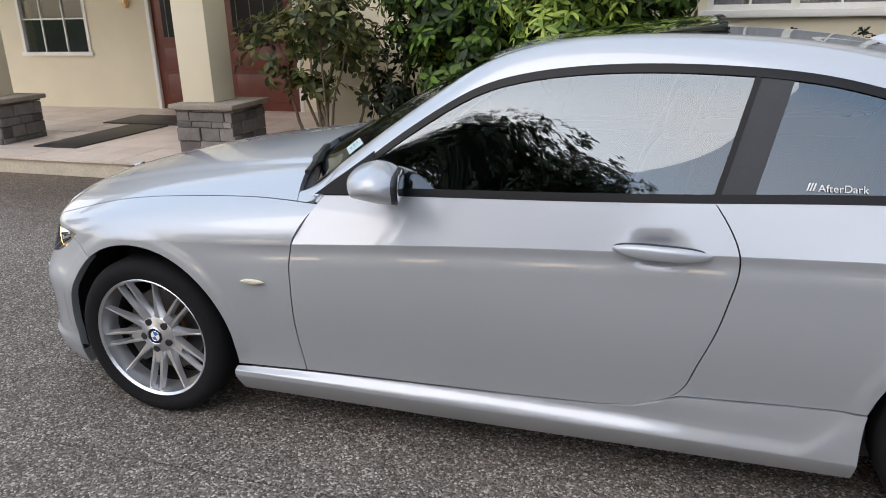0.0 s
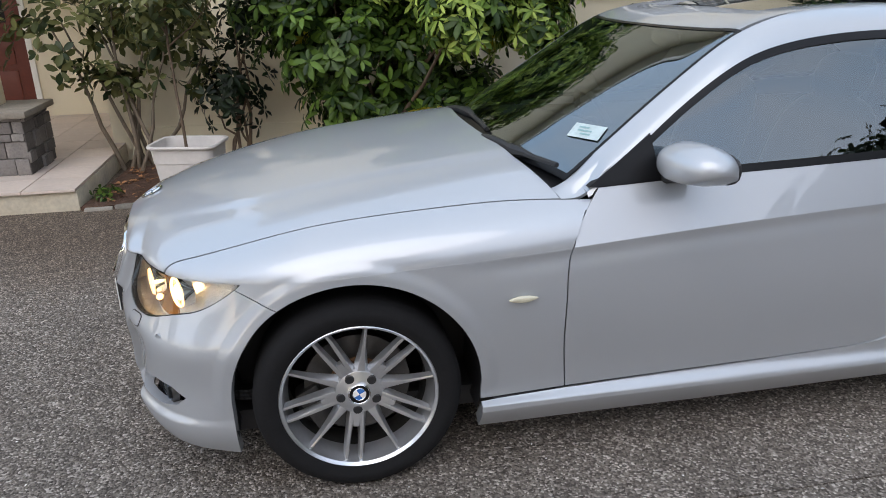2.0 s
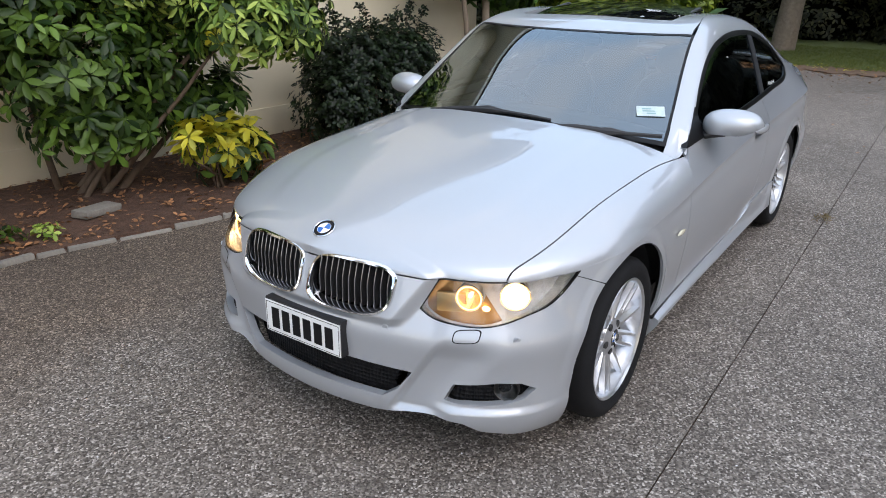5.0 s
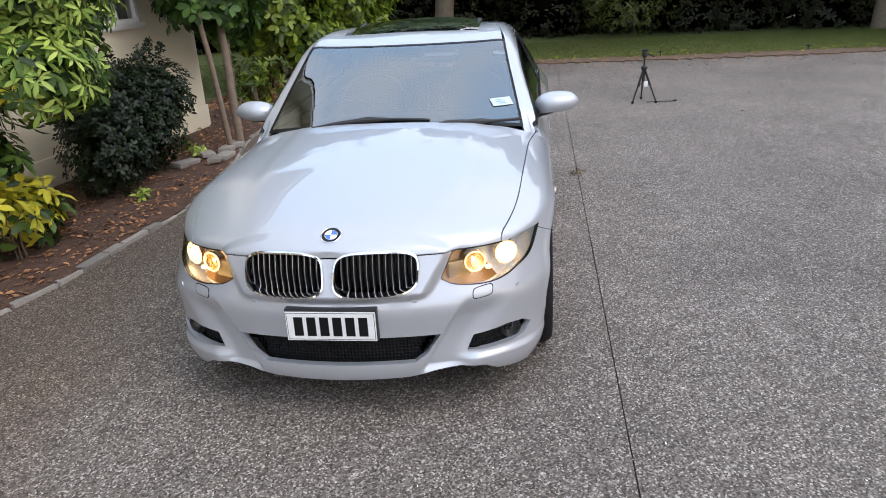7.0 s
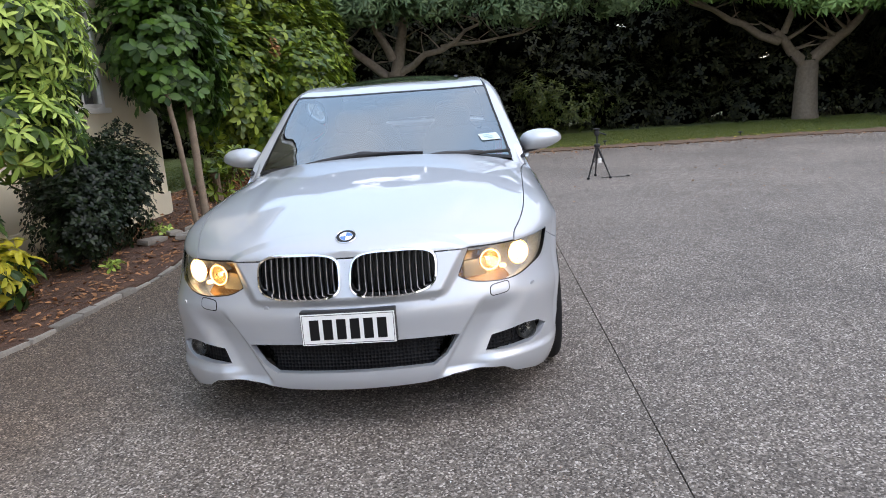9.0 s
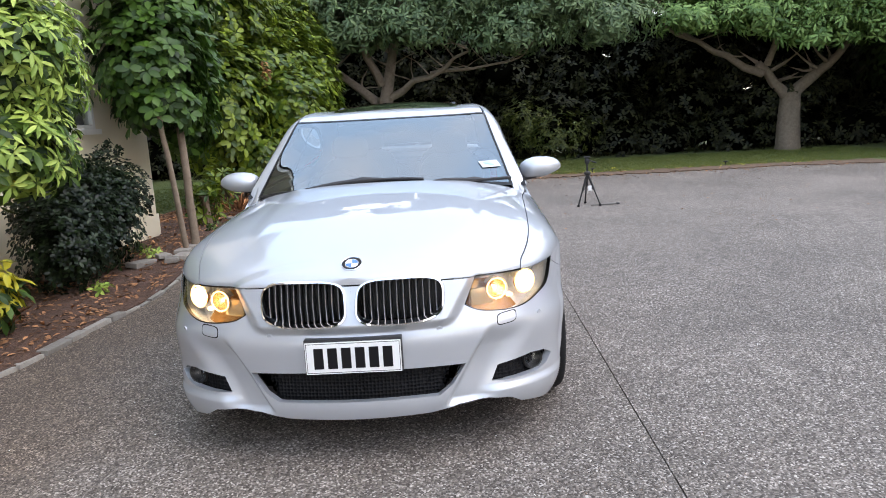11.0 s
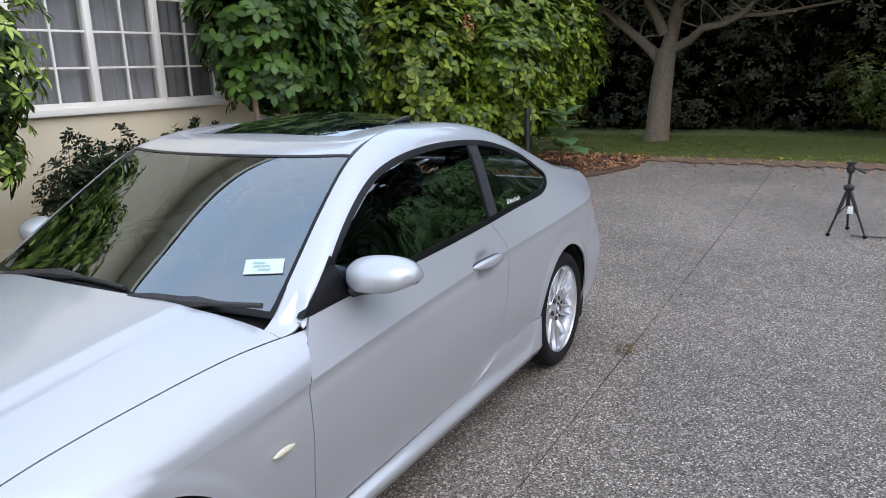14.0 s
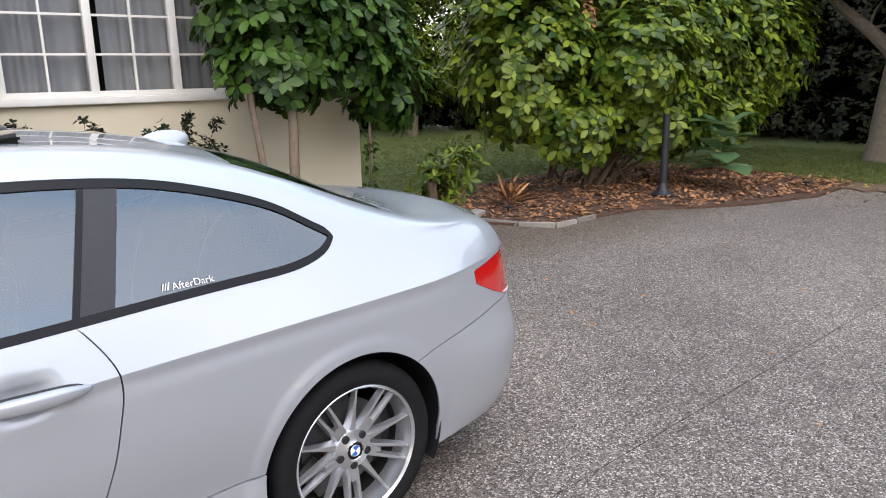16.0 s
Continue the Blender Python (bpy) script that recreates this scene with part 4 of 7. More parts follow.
# ---- wheels ----
def wheel(x, side):
    """An alloy with five twin and five single spokes; its face looks along +y before it is turned outwards."""
    hub = new("wheel")
    hub.parent = car
    hub.matrix_basis = pose(x, side * 0.755, HUB, 0, 0, 0 if side > 0 else 180) @ pose(0, 0, 0, 0, 28 if x < 0 else 33, 0)
    bm = bmesh.new()
    lathe(bm, [(0.236, 0.098), (0.245, 0.101), (0.266, 0.111), (0.288, 0.110), (0.306, 0.098), (0.3165, 0.078), (0.318, 0.04), (0.318, -0.04), (0.315, -0.085), (0.29, -0.105), (0.23, -0.10)], 72)
    part("tyre", bm, RUBBER, hub, "black low-profile tyre", 40)
    bm = bmesh.new()
    lathe(bm, [(0.214, 0.022), (0.217, 0.035), (0.224, 0.062), (0.229, 0.078), (0.2305, 0.094), (0.239, 0.102), (0.2435, 0.098), (0.2435, 0.088)], 72)
    part("rim", bm, RIM, hub, "silver alloy rim")
    bm = bmesh.new()
    lathe(bm, [(0.232, -0.09), (0.218, -0.07), (0.212, -0.02), (0.214, 0.022)], 72)
    part("barrel", bm, BARREL, hub, "dark inner barrel")
    bm = bmesh.new()
    lathe(bm, [(0.034, 0.076), (0.040, 0.072), (0.048, 0.070), (0.071, 0.062), (0.078, 0.052), (0.076, 0.02)], 40)
    part("hub", bm, RIM, hub)

    def bar_(bm, r0, r1, mid, half, deep0=0.030):
        """One ridged bar of a spoke; mid and half give its middle and half width along it."""
        rings = []
        for k in range(11):
            t = k / 10
            r = r0 + (r1 - r0) * t
            q = (r - 0.055) / (0.2295 - 0.055)
            y = 0.0585 + 0.006 * math.sin(q * math.pi) + 0.026 * q**1.8
            w, deep = half(t), deep0 - 0.010 * t
            rings.append([bm.verts.new((mid(t) + dx * w, y + dy, r)) for dx, dy in ((-1.5, -deep), (-1.0, -0.009), (-0.72, -0.001), (0.0, 0.0005), (0.72, -0.001), (1.0, -0.009), (1.5, -deep))])
        for a, b in zip(rings, rings[1:]):
            for i in range(6):
                bm.faces.new((a[i], a[i + 1], b[i + 1], b[i]))
        bm.faces.new(rings[0]), bm.faces.new(rings[-1][::-1])

    def spoke(twin):
        bm = bmesh.new()
        if twin:
            for sg in (-1, 1):
                bar_(bm, 0.062, 0.2295, lambda t, sg=sg: sg * (0.0150 + 0.0075 * min(1, t * 1.3)), lambda t: 0.0092 - 0.0030 * t)
            bar_(bm, 0.058, 0.118, lambda t: 0.0, lambda t: 0.020 - 0.009 * t, 0.034)
        else:
            bar_(bm, 0.058, 0.2295, lambda t: 0.0, lambda t: 0.0052 + 0.0135 * (1 - t) ** 2.2)
        bmesh.ops.recalc_face_normals(bm, faces=bm.faces)
        me = bpy.data.meshes.new("spoke")
        bm.to_mesh(me), bm.free()
        me.materials.append(RIM)
        me.shade_smooth(), me.set_sharp_from_angle(angle=radians(38))
        return me

    kinds = [(spoke(False), 36, "spoke"), (spoke(True), 0, "twin_spoke")]
    for k in range(5):
        for me, turn, name in kinds:
            ob = new(name, me)
            ob.parent = hub
            ob.matrix_basis = pose(0, 0, 0, 0, 72 * k + turn, 0)
    bolt = bpy.data.meshes.new("bolt_hole")
    bm = bmesh.new()
    lathe(bm, [(0.0, 0.0700), (0.0115, 0.0700), (0.0125, 0.0705), (0.0145, 0.069), (0.0145, 0.05)], 14)
    bm.to_mesh(bolt), bm.free()
    bolt.materials.append(BLACK)
    for k in range(5):
        ob = new("bolt_hole", bolt)
        ob.parent = hub
        ob.matrix_basis = pose(0, 0, 0, 0, 72 * k, 0) @ pose(0, 0.001, 0.057)
    badge(hub, pose(0, 0.0745, 0, -90, 0, 0), 0.033)
    bm = bmesh.new()
    lathe(bm, [(0.085, 0.0), (0.165, 0.0), (0.165, -0.022), (0.085, -0.022)], 48, True)
    part("brake_disc", bm, STEEL, hub)
    bm = bmesh.new()
    lathe(bm, [(0.0, 0.012), (0.088, 0.012), (0.09, -0.03)], 32)
    part("disc_hat", bm, RUST, hub)
    bm = bmesh.new()
    box(bm, (0.105, -0.05, -0.075), (0.185, 0.018, 0.075), 0.012)
    part("caliper", bm, STEEL, hub)


def badge(parent, m, r):
    """A round emblem: dark ring, chrome rims and four quarters in blue and white."""
    base = new("emblem")
    base.parent, base.matrix_basis = parent, m
    for name, material, prof in (("ring", GLOSSBLACK, [(r * 0.62, 0.001), (r * 0.95, 0.001), (r, -0.002)]), ("rim", CHROME, [(r * 0.92, 0.0012), (r * 0.96, 0.0022), (r, 0.0012), (r * 1.01, -0.003)]), ("inner_rim", CHROME, [(r * 0.58, 0.001), (r * 0.61, 0.002), (r * 0.64, 0.001)])):
        bm = bmesh.new()
        lathe(bm, prof, 40)
        bmesh.ops.rotate(bm, verts=bm.verts, matrix=Matrix.Rotation(radians(90), 3, "X"))
        part(name, bm, material, base)
    for k in range(4):
        bm = bmesh.new()
        mid = bm.verts.new((0, 0, 0.0018))
        arc = [bm.verts.new((r * 0.6 * math.cos(a), r * 0.6 * math.sin(a), 0.001)) for a in L(k * math.pi / 2, (k + 1) * math.pi / 2, 9)]
        for a, b in zip(arc, arc[1:]):
            bm.faces.new((mid, a, b))
        part("quarter", bm, (BLUE, WHITE)[k % 2], base)


for xc in (FRONT, REAR):
    for side in (-1, 1):
        wheel(xc, side)


# ---- car: lamps, grilles, mirrors, cabin ----
def disc(name, parent, m, prof, material, steps=32, label=""):
    bm = bmesh.new()
    lathe(bm, prof, steps)
    ob = part(name, bm, material, parent, label)
    ob.matrix_basis = m
    return ob


def blob(bm, centre, radii, power=2.4, nu=24, nv=14, shape=None):
    """A rounded, box-like ball; shape bends its points."""
    f = lambda v: math.copysign(abs(v) ** (2 / power), v)
    rows = []
    for j in range(nv + 1):
        b = -math.pi / 2 + math.pi * j / nv
        row = []
        for i in range(nu):
            a = 2 * math.pi * i / nu
            p = Vector((f(math.cos(b)) * f(math.cos(a)) * radii[0], f(math.cos(b)) * f(math.sin(a)) * radii[1], f(math.sin(b)) * radii[2]))
            p = Vector(shape(p)) if shape else p
            row.append(bm.verts.new(p + Vector(centre)))
        rows.append(row)
    for a, b in zip(rows, rows[1:]):
        for i in range(nu):
            bm.faces.new((a[i], a[(i + 1) % nu], b[(i + 1) % nu], b[i]))
    bmesh.ops.remove_doubles(bm, verts=bm.verts, dist=1e-5)
    bmesh.ops.recalc_face_normals(bm, faces=bm.faces)
    return bm


def nose_x(y, z):
    """How far forward the bumper lies at a height, off the middle."""
    s = np.interp(y, table_y[:500], table_s[:500])
    x = plan_x(s)
    w = (z - foot(x)) / (waist(x) - foot(x))
    return float(belt(np.array([s]), np.array([w]))[0, 0])


for side in (-1, 1):
    lamp = panel("headlamp", [(belt, S(-2.172, -1.6, 90), L(0.5, 1, 40), [headlamp])], CLEAR, car, (side,), 0, 0.0, "clear headlamp with warm glowing rings")
    panel("lamp_housing", [(belt, S(-2.172, -1.6, 90), L(0.5, 1, 40), [pad(headlamp, -0.004)])], LAMPBOWL, lamp, (side,), -0.08, -0.085)
    panel("amber_housing", [(belt, S(-2.172, -1.6, 90), L(0.5, 1, 40), [pad(headlamp, 0.004), lambda P: 0.625 + 0.9 * (0.64 - Z(P)) - Y(P)])], BROWNBOWL, lamp, (side,), 0, -0.081)
    panel("lamp_bezel", [(belt, S(-2.172, -1.6, 90), L(0.5, 1, 40), [pad(headlamp, -0.003), neg(lambda P: headlamp(P) - 0.0035)])], GLOSSBLACK, lamp, (side,), 0.015, -0.002)
    for y, z, r, bright in ((0.548, 0.636, 0.043, False), (0.664, 0.640, 0.047, True)):
        m = pose(nose_x(y, z) + (0.084 if bright else 0.054), side * y, z, 0, 0, 90 - side * (30 if bright else 20))
        disc("reflector", lamp, m, [(0.012, -0.035), (r * 0.7, -0.016), (r, 0.012), (r * 1.05, 0.01)], BOWLAMBER)
        disc("glow_ring", lamp, m, [(r * 0.88, 0.014), (r * 0.93, 0.019), (r * 0.99, 0.014), (r * 0.93, 0.010)], RINGGLOW)
        disc("bezel_ring", lamp, m, [(r * 1.02, -0.02), (r * 1.02, 0.011), (r * 1.06, 0.014), (r * 1.10, 0.008), (r * 1.10, -0.02)], CHROME)
        if bright:
            disc("lens", lamp, m, [(0.0, 0.022), (r * 0.3, 0.020), (r * 0.5, 0.012), (r * 0.6, -0.004)], LAMPGLOW)
        else:
            disc("lens", lamp, m, [(0.0, 0.012), (r * 0.3, 0.010), (r * 0.55, 0.002), (r * 0.62, -0.012)], CLEAR)
            disc("bulb", lamp, m, [(0.0, 0.002), (0.006, 0.0), (0.008, -0.012), (0.006, -0.03)], SMALLGLOW)
    # small bulb below the rings
    bm = bmesh.new()
    blob(bm, (nose_x(0.60, 0.60) + 0.055, side * 0.603, 0.603), (0.010, 0.014, 0.009), 2.2, 14, 8)
    part("side_bulb", bm, SMALLGLOW, lamp)
    bm = bmesh.new()
    box(bm, (-0.05, -0.01, -0.035), (0.05, 0.01, 0.035), 0.008)
    ob = part("turn_reflector", bm, AMBER, lamp)
    ob.matrix_basis = pose(nose_x(0.49, 0.61) + 0.065, side * 0.49, 0.61, 0, 0, side * 65)
    # kidney grille: chrome ring, dark bay, upright slats
    grille = new("grille")
    grille.parent = car
    out, inn = [], []
    for t in L(0, 2 * math.pi, 61)[:-1]:
        c, s_ = math.cos(t), math.sin(t)
        r = (abs(c) ** 4.0 + abs(s_) ** 4.0) ** (-1 / 4.0)
        z = 0.645 + (0.084 if s_ > 0 else 0.083 - 0.014 * max(0.0, r * c) ** 2) * r * s_ - 0.0015 * r * c
        y = 0.183 + 0.165 * r * c + 0.06 * (z - 0.645)
        out.append((y, z))
    bm = bmesh.new()
    rings = []
    for grow, deep in ((1.04, 0.014), (1.035, -0.004), (0.995, -0.012), (0.93, -0.013), (0.89, -0.003), (0.885, 0.03)):
        ring = []
        for y, z in out:
            yy, zz = 0.183 + (y - 0.183) * (1 - (1 - grow) * 0.55), 0.645 + (z - 0.645) * grow
            lean = max(0.0, zz - 0.66) * 0.55
            ring.append(bm.verts.new((nose_x(abs(yy), min(zz, 0.70)) + deep + lean * 0.4, side * yy, zz)))
        rings.append(ring)
    for a, b in zip(rings, rings[1:]):
        for i in range(60):
            bm.faces.new((a[i], a[(i + 1) % 60], b[(i + 1) % 60], b[i]))
    bmesh.ops.recalc_face_normals(bm, faces=bm.faces)
    part("grille_ring", bm, CHROME, grille, "chrome grille surround")
    for k in range(12):
        y = 0.049 + k * 0.0245
        wide = (y - 0.183) / 0.158
        if abs(wide) > 0.97:
            continue
        half = 0.077 * (1 - abs(wide) ** 4.2) ** (1 / 4.2)
        low = -half * (1.0 - 0.17 * max(0.0, wide) ** 2)
        x0 = nose_x(y, 0.645) + 0.010
        bm = bmesh.new()
        rows = []
        for z in L(low, half, 9):
            lean = max(0.0, z - 0.01) * 0.3 - 0.004 * max(0.0, 1 - (z - low) / 0.018) ** 2
            rows.append([bm.verts.new((x0 + dx + lean, side * (y + dy), 0.645 + z)) for dx, dy in ((0, -0.0019), (-0.0014, 0), (0, 0.0019), (0.045, 0.003), (0.045, -0.003))])
        for a, b in zip(rows, rows[1:]):
            for i in range(5):
                bm.faces.new((a[i], a[(i + 1) % 5], b[(i + 1) % 5], b[i])).material_index = 0 if i < 2 else 1
        bmesh.ops.recalc_face_normals(bm, faces=bm.faces)
        part("slat", bm, GRILLE, grille).data.materials.append(BLACK)
    bm = bmesh.new()
    box(bm, (-2.06, side * 0.183 - 0.165, 0.555), (-2.05, side * 0.183 + 0.165, 0.735))
    part("grille_back", bm, BLACK, grille)
    # fog lamp
    fx = nose_x(0.685, 0.325)
    fog = disc("fog_lamp", car, pose(fx + 0.03, side * 0.69, 0.328, 0, 0, 90 - side * 22), [(0.0, 0.014), (0.028, 0.008), (0.038, -0.004)], CLEAR)
    disc("fog_bowl", fog, pose(0, 0, 0), [(0.0, -0.04), (0.02, -0.03), (0.037, -0.004), (0.042, 0.0), (0.044, -0.02)], STEEL)
    # parking sensors and washer cover
    for y, z in ((0.325, 0.524), (0.72, 0.52)):
        disc("parking_sensor", car, pose(nose_x(y, z) + 0.0005, side * y, z, 0, 0, 90 - side * (12 if y < 0.5 else 48)), [(0.0, 0.001), (0.010, 0.001), (0.0105, -0.002), (0.012, -0.002), (0.0125, 0.001), (0.013, -0.003)], PAINT)
    for name, grow, paint, lift in (("washer_seam", 0.0035, GLOSSBLACK, 0.0006), ("washer_cover", 0.0, PAINT, 0.0018)):
        patch = lambda P, g=grow: 1 - (np.abs((Y(P) - 0.585) / (0.036 + g)) ** 4 + np.abs((Z(P) - 0.532 - 0.1 * (Y(P) - 0.585)) / (0.019 + g)) ** 4)
        panel(name, [(belt, S(-2.1, -1.9, 90), L(0.5, 0.9, 80), [patch])], paint, car, (side,), 0, lift)
    # black meshes behind the openings
    panel("fog_mesh", [(belt, S(-2.172, -1.7, 60), L(0, 0.6, 40), [pad(fogbay, -0.02)])], MESH, car, (side,), 0, -0.045)
    # side marker
    bm = bmesh.new()
    blob(bm, (0, 0, 0), (0.046, 0.008, 0.011), 2.2, 20, 8, lambda p: (p.x, p.y, p.z * (1 - 0.5 * abs(p.x / 0.046) ** 2)))
    ob = part("side_marker", bm, MARKER, car, "pale clear side marker")
    ob.matrix_basis = pose(-0.885, side * 0.890, 0.612, 0, -1.5, 0)
    # door mirror
    mirror = new("door_mirror")
    mirror.parent = car
    bm = bmesh.new()
    blob(bm, (0, 0, 0), (0.088, 0.130, 0.072), 2.35, 32, 18, lambda p: (p.x, p.y * (1 - 0.12 * max(0, -p.x / 0.105)) + 0.25 * min(0, p.x + 0.02) * 0.0, max(p.z, -0.052 + 0.05 * (p.y / 0.122) ** 2 * (p.y > 0)) * (1 - 0.30 * max(0, -p.x / 0.105)) - 0.10 * p.x))
    bmesh.ops.bisect_plane(bm, geom=list(bm.verts) + list(bm.edges) + list(bm.faces), plane_co=(0.062, 0, 0), plane_no=(1, 0, 0), clear_outer=True)
    ob = part("mirror_shell", bm, PAINT, mirror, smooth=60)
    bm = bmesh.new()
    blob(bm, (0.060, 0, 0.0), (0.016, 0.110, 0.050), 2.6, 28, 10)
    ob2 = part("mirror_frame", bm, BLACK, mirror)
    bm = bmesh.new()
    blob(bm, (0.074, 0, 0.0), (0.004, 0.100, 0.043), 2.6, 28, 8)
    ob3 = part("mirror_glass", bm, CHROME, mirror)
    for o in (ob, ob2, ob3):
        o.matrix_basis = Matrix.Diagonal((1, side, 1, 1))
    bm = bmesh.new()
    tube(bm, [(0.0, -0.135, -0.060), (0.005, -0.09, -0.050), (0.0, -0.03, -0.035)], [0.020, 0.017, 0.020], 12)
    ob = part("mirror_arm", bm, BLACK, mirror)
    ob.matrix_basis = Matrix.Diagonal((1, side, 1, 1))
    mirror.matrix_basis = pose(-0.392, side * 0.912, 0.982, 0, 0, -side * 14)
    bm = bmesh.new()
    tri = [(-0.665, 0.912), (-0.44, 0.925), (-0.462, 1.055)]

    def skin_y(x, z):
        P = cabin(np.full(300, x), np.linspace(0.0, 0.7, 300))
        return float(np.interp(z, P[:, 2], P[:, 1]))

    rows = [[bm.verts.new((x, side * (skin_y(x, z) + d), z)) for x, z in tri] for d in (0.006, -0.02)]
    bm.faces.new(rows[0]), bm.faces.new(rows[1])
    for i in range(3):
        bm.faces.new((rows[0][i], rows[0][(i + 1) % 3], rows[1][(i + 1) % 3], rows[1][i]))
    bmesh.ops.recalc_face_normals(bm, faces=bm.faces)
    part("mirror_base", bm, GLOSSBLACK, mirror, smooth=0).matrix_basis = mirror.matrix_basis.inverted()
    # door handle over its recess
    hz, hx = 0.822, 0.448
    hy = float(np.interp(hx, (0, 0.65), (0.868, 0.868)))
    bm = bmesh.new()
    blob(bm, (0, 0.018, 0), (0.138, 0.017, 0.021), 2.6, 40, 12, lambda p: (p.x, p.y - 0.016 * (p.x / 0.138) ** 2, p.z * (1 - 0.35 * abs(p.x / 0.138) ** 3)))
    # black solid behind the handle stands in for the shade in its gap
    gap_ = bmesh.new()
    blob(gap_, (0, 0.004, 0), (0.141, 0.012, 0.023), 2.6, 40, 12, lambda p: (p.x, p.y - 0.016 * (p.x / 0.138) ** 2, p.z * (1 - 0.35 * abs(p.x / 0.138) ** 3)))
    part("handle_gap_shade", gap_, BLACK, car).matrix_basis = pose(hx, side * hy, hz, 0, 1.5, 0) @ Matrix.Diagonal((1, side, 1, 1))
    ob = part("door_handle", bm, PAINT, car, "body-coloured pull handle")
    ob.matrix_basis = pose(hx, side * hy, hz, 0, 1.5, 0) @ Matrix.Diagonal((1, side, 1, 1))
    # tail lamp
    tail = panel("tail_lamp", [(belt, S(1.9, 2.375, 70), L(0.4, 1, 40), [taillamp])], REDLENS, car, (side,), 0.01, 0.001, "red tail lamp with a clear strip")
    panel("clear_strip", [(belt, S(2.0, 2.375, 60), L(0.4, 1, 60), [pad(taillamp, 0.004), lambda P: 0.717 - Z(P)])], WHITE, tail, (side,), 0, 0.003)
panel("intake_mesh", [(belt, S(-2.172, -1.9, 60), L(0, 0.6, 40), [pad(mouth, -0.03)])], MESH, car, (1, -1), 0, -0.06)
# emblem on the bonnet
badge(car, pose(-2.062, 0, 0.778, 0, -27, 0) @ pose(0, 0, 0.002, 0, 0, 90), 0.041)
# number plate with plain bars
plate = new("number_plate")
plate.parent = car
bm = bmesh.new()
box(bm, (-2.198, -0.18, 0.388), (-2.194, 0.18, 0.510), 0.0)
part("plate_sheet", bm, WHITE, plate, "white number plate with black characters", 0)
bm = bmesh.new()
box(bm, (-2.1935, -0.184, 0.385), (-2.15, 0.184, 0.520), 0.004)
part("plate_holder", bm, BLACK, plate)
bm = bmesh.new()
for lo, hi in (((-0.176, 0.392), (0.176, 0.394)), ((-0.176, 0.504), (0.176, 0.506)), ((-0.176, 0.394), (-0.174, 0.504)), ((0.174, 0.394), (0.176, 0.504))):
    box(bm, (-2.1985, lo[0], lo[1]), (-2.1975, hi[0], hi[1]))
part("plate_border", bm, GLOSSBLACK, plate, smooth=0)
for k in range(6):
    bm = bmesh.new()
    y = 0.13 - k * 0.052
    box(bm, (-2.2, y - 0.018, 0.408), (-2.1975, y + 0.018, 0.488), 0.0)
    part("bar", bm, GLOSSBLACK, plate, smooth=0)
# sunroof, tilted up at its rear
sunroof = new("sunroof")
sunroof.parent = car
sunroof.matrix_basis = pose(0.06, 0, float(roof_z(0.06)) - 0.004, 0, -6.5, 0)
bm = bmesh.new()
n = 12
rows = [[bm.verts.new((x, y, 0.012 - 0.055 * (y / 0.43) ** 2 * 0.55 - 0.03 * ((x - 0.2) / 0.3) ** 2 * 0.3)) for y in L(-0.425, 0.425, 2 * n + 1)] for x in L(0, 0.535, n)]
for a, b in zip(rows, rows[1:]):
    for i in range(2 * n):
        bm.faces.new((a[i], a[i + 1], b[i + 1], b[i]))
r = bmesh.ops.extrude_face_region(bm, geom=list(bm.faces))
bmesh.ops.translate(bm, verts=[v for v in r["geom"] if isinstance(v, bmesh.types.BMVert)], vec=(0, 0, -0.008))
bmesh.ops.recalc_face_normals(bm, faces=bm.faces)
part("sunroof_glass", bm, DARKGLASS, sunroof, "dark tinted glass panel")
for side in (-1, 1):
    bm = bmesh.new()
    box(bm, (0.02, side * 0.405 - 0.012, -0.055), (0.53, side * 0.405 + 0.012, -0.018), 0.004)
    part("guide_arm", bm, BLACK, sunroof)
bm = bmesh.new()
box(bm, (0.515, -0.41, -0.06), (0.53, 0.41, -0.022), 0.004)
part("deflector", bm, BLACK, sunroof)
# fin aerial
bm = bmesh.new()
blob(bm, (0, 0, 0), (0.085, 0.03, 0.05), 2.0, 24, 14, lambda p: (p.x + p.z * 0.9, p.y * (1 - max(0, p.z) / 0.05 * 0.75), max(p.z, 0)))
part("roof_aerial", bm, PAINT, car).matrix_basis = pose(1.14, 0, float(roof_z(1.15)) - 0.008, 0, 12, 0)
def on_cabin(x, y_):
    u = np.linspace(0.3, 1, 400)
    P = cabin(np.full(400, x), u)
    return P[np.argmin(np.abs(P[:, 1] - y_))]


# wipers
for pts, mount, thick in ((((-0.842, 0.42), (-0.835, 0.10), (-0.835, -0.23)), 6, 0.42), (((-0.852, -0.28), (-0.80, -0.50), (-0.735, -0.71)), 6, -0.30)):
    wiper = new("wiper")
    wiper.parent = car
    way = [(a[0] + (b[0] - a[0]) * t, a[1] + (b[1] - a[1]) * t) for a, b in zip(pts, pts[1:]) for t in L(0, 1, 7)[:-1]] + [pts[-1]]
    on = [max(float(on_cabin(x, abs(y))[2]), 0.955) for x, y in way]
    bm = bmesh.new()
    tube(bm, [(x, y, z + 0.009) for (x, y), z in zip(way[4:], on[4:])], [0.009] * (len(way) - 4), 6)
    part("blade", bm, BLACK, wiper)
    bm = bmesh.new()
    tube(bm, [(x - 0.012 + 0.002 * i, y, z + 0.010) for i, ((x, y), z) in enumerate(zip(way[:9], on[:9]))], [0.009, 0.013, 0.015, 0.015, 0.015, 0.017, 0.022, 0.014, 0.008], 8)
    part("arm", bm, BLACK, wiper)
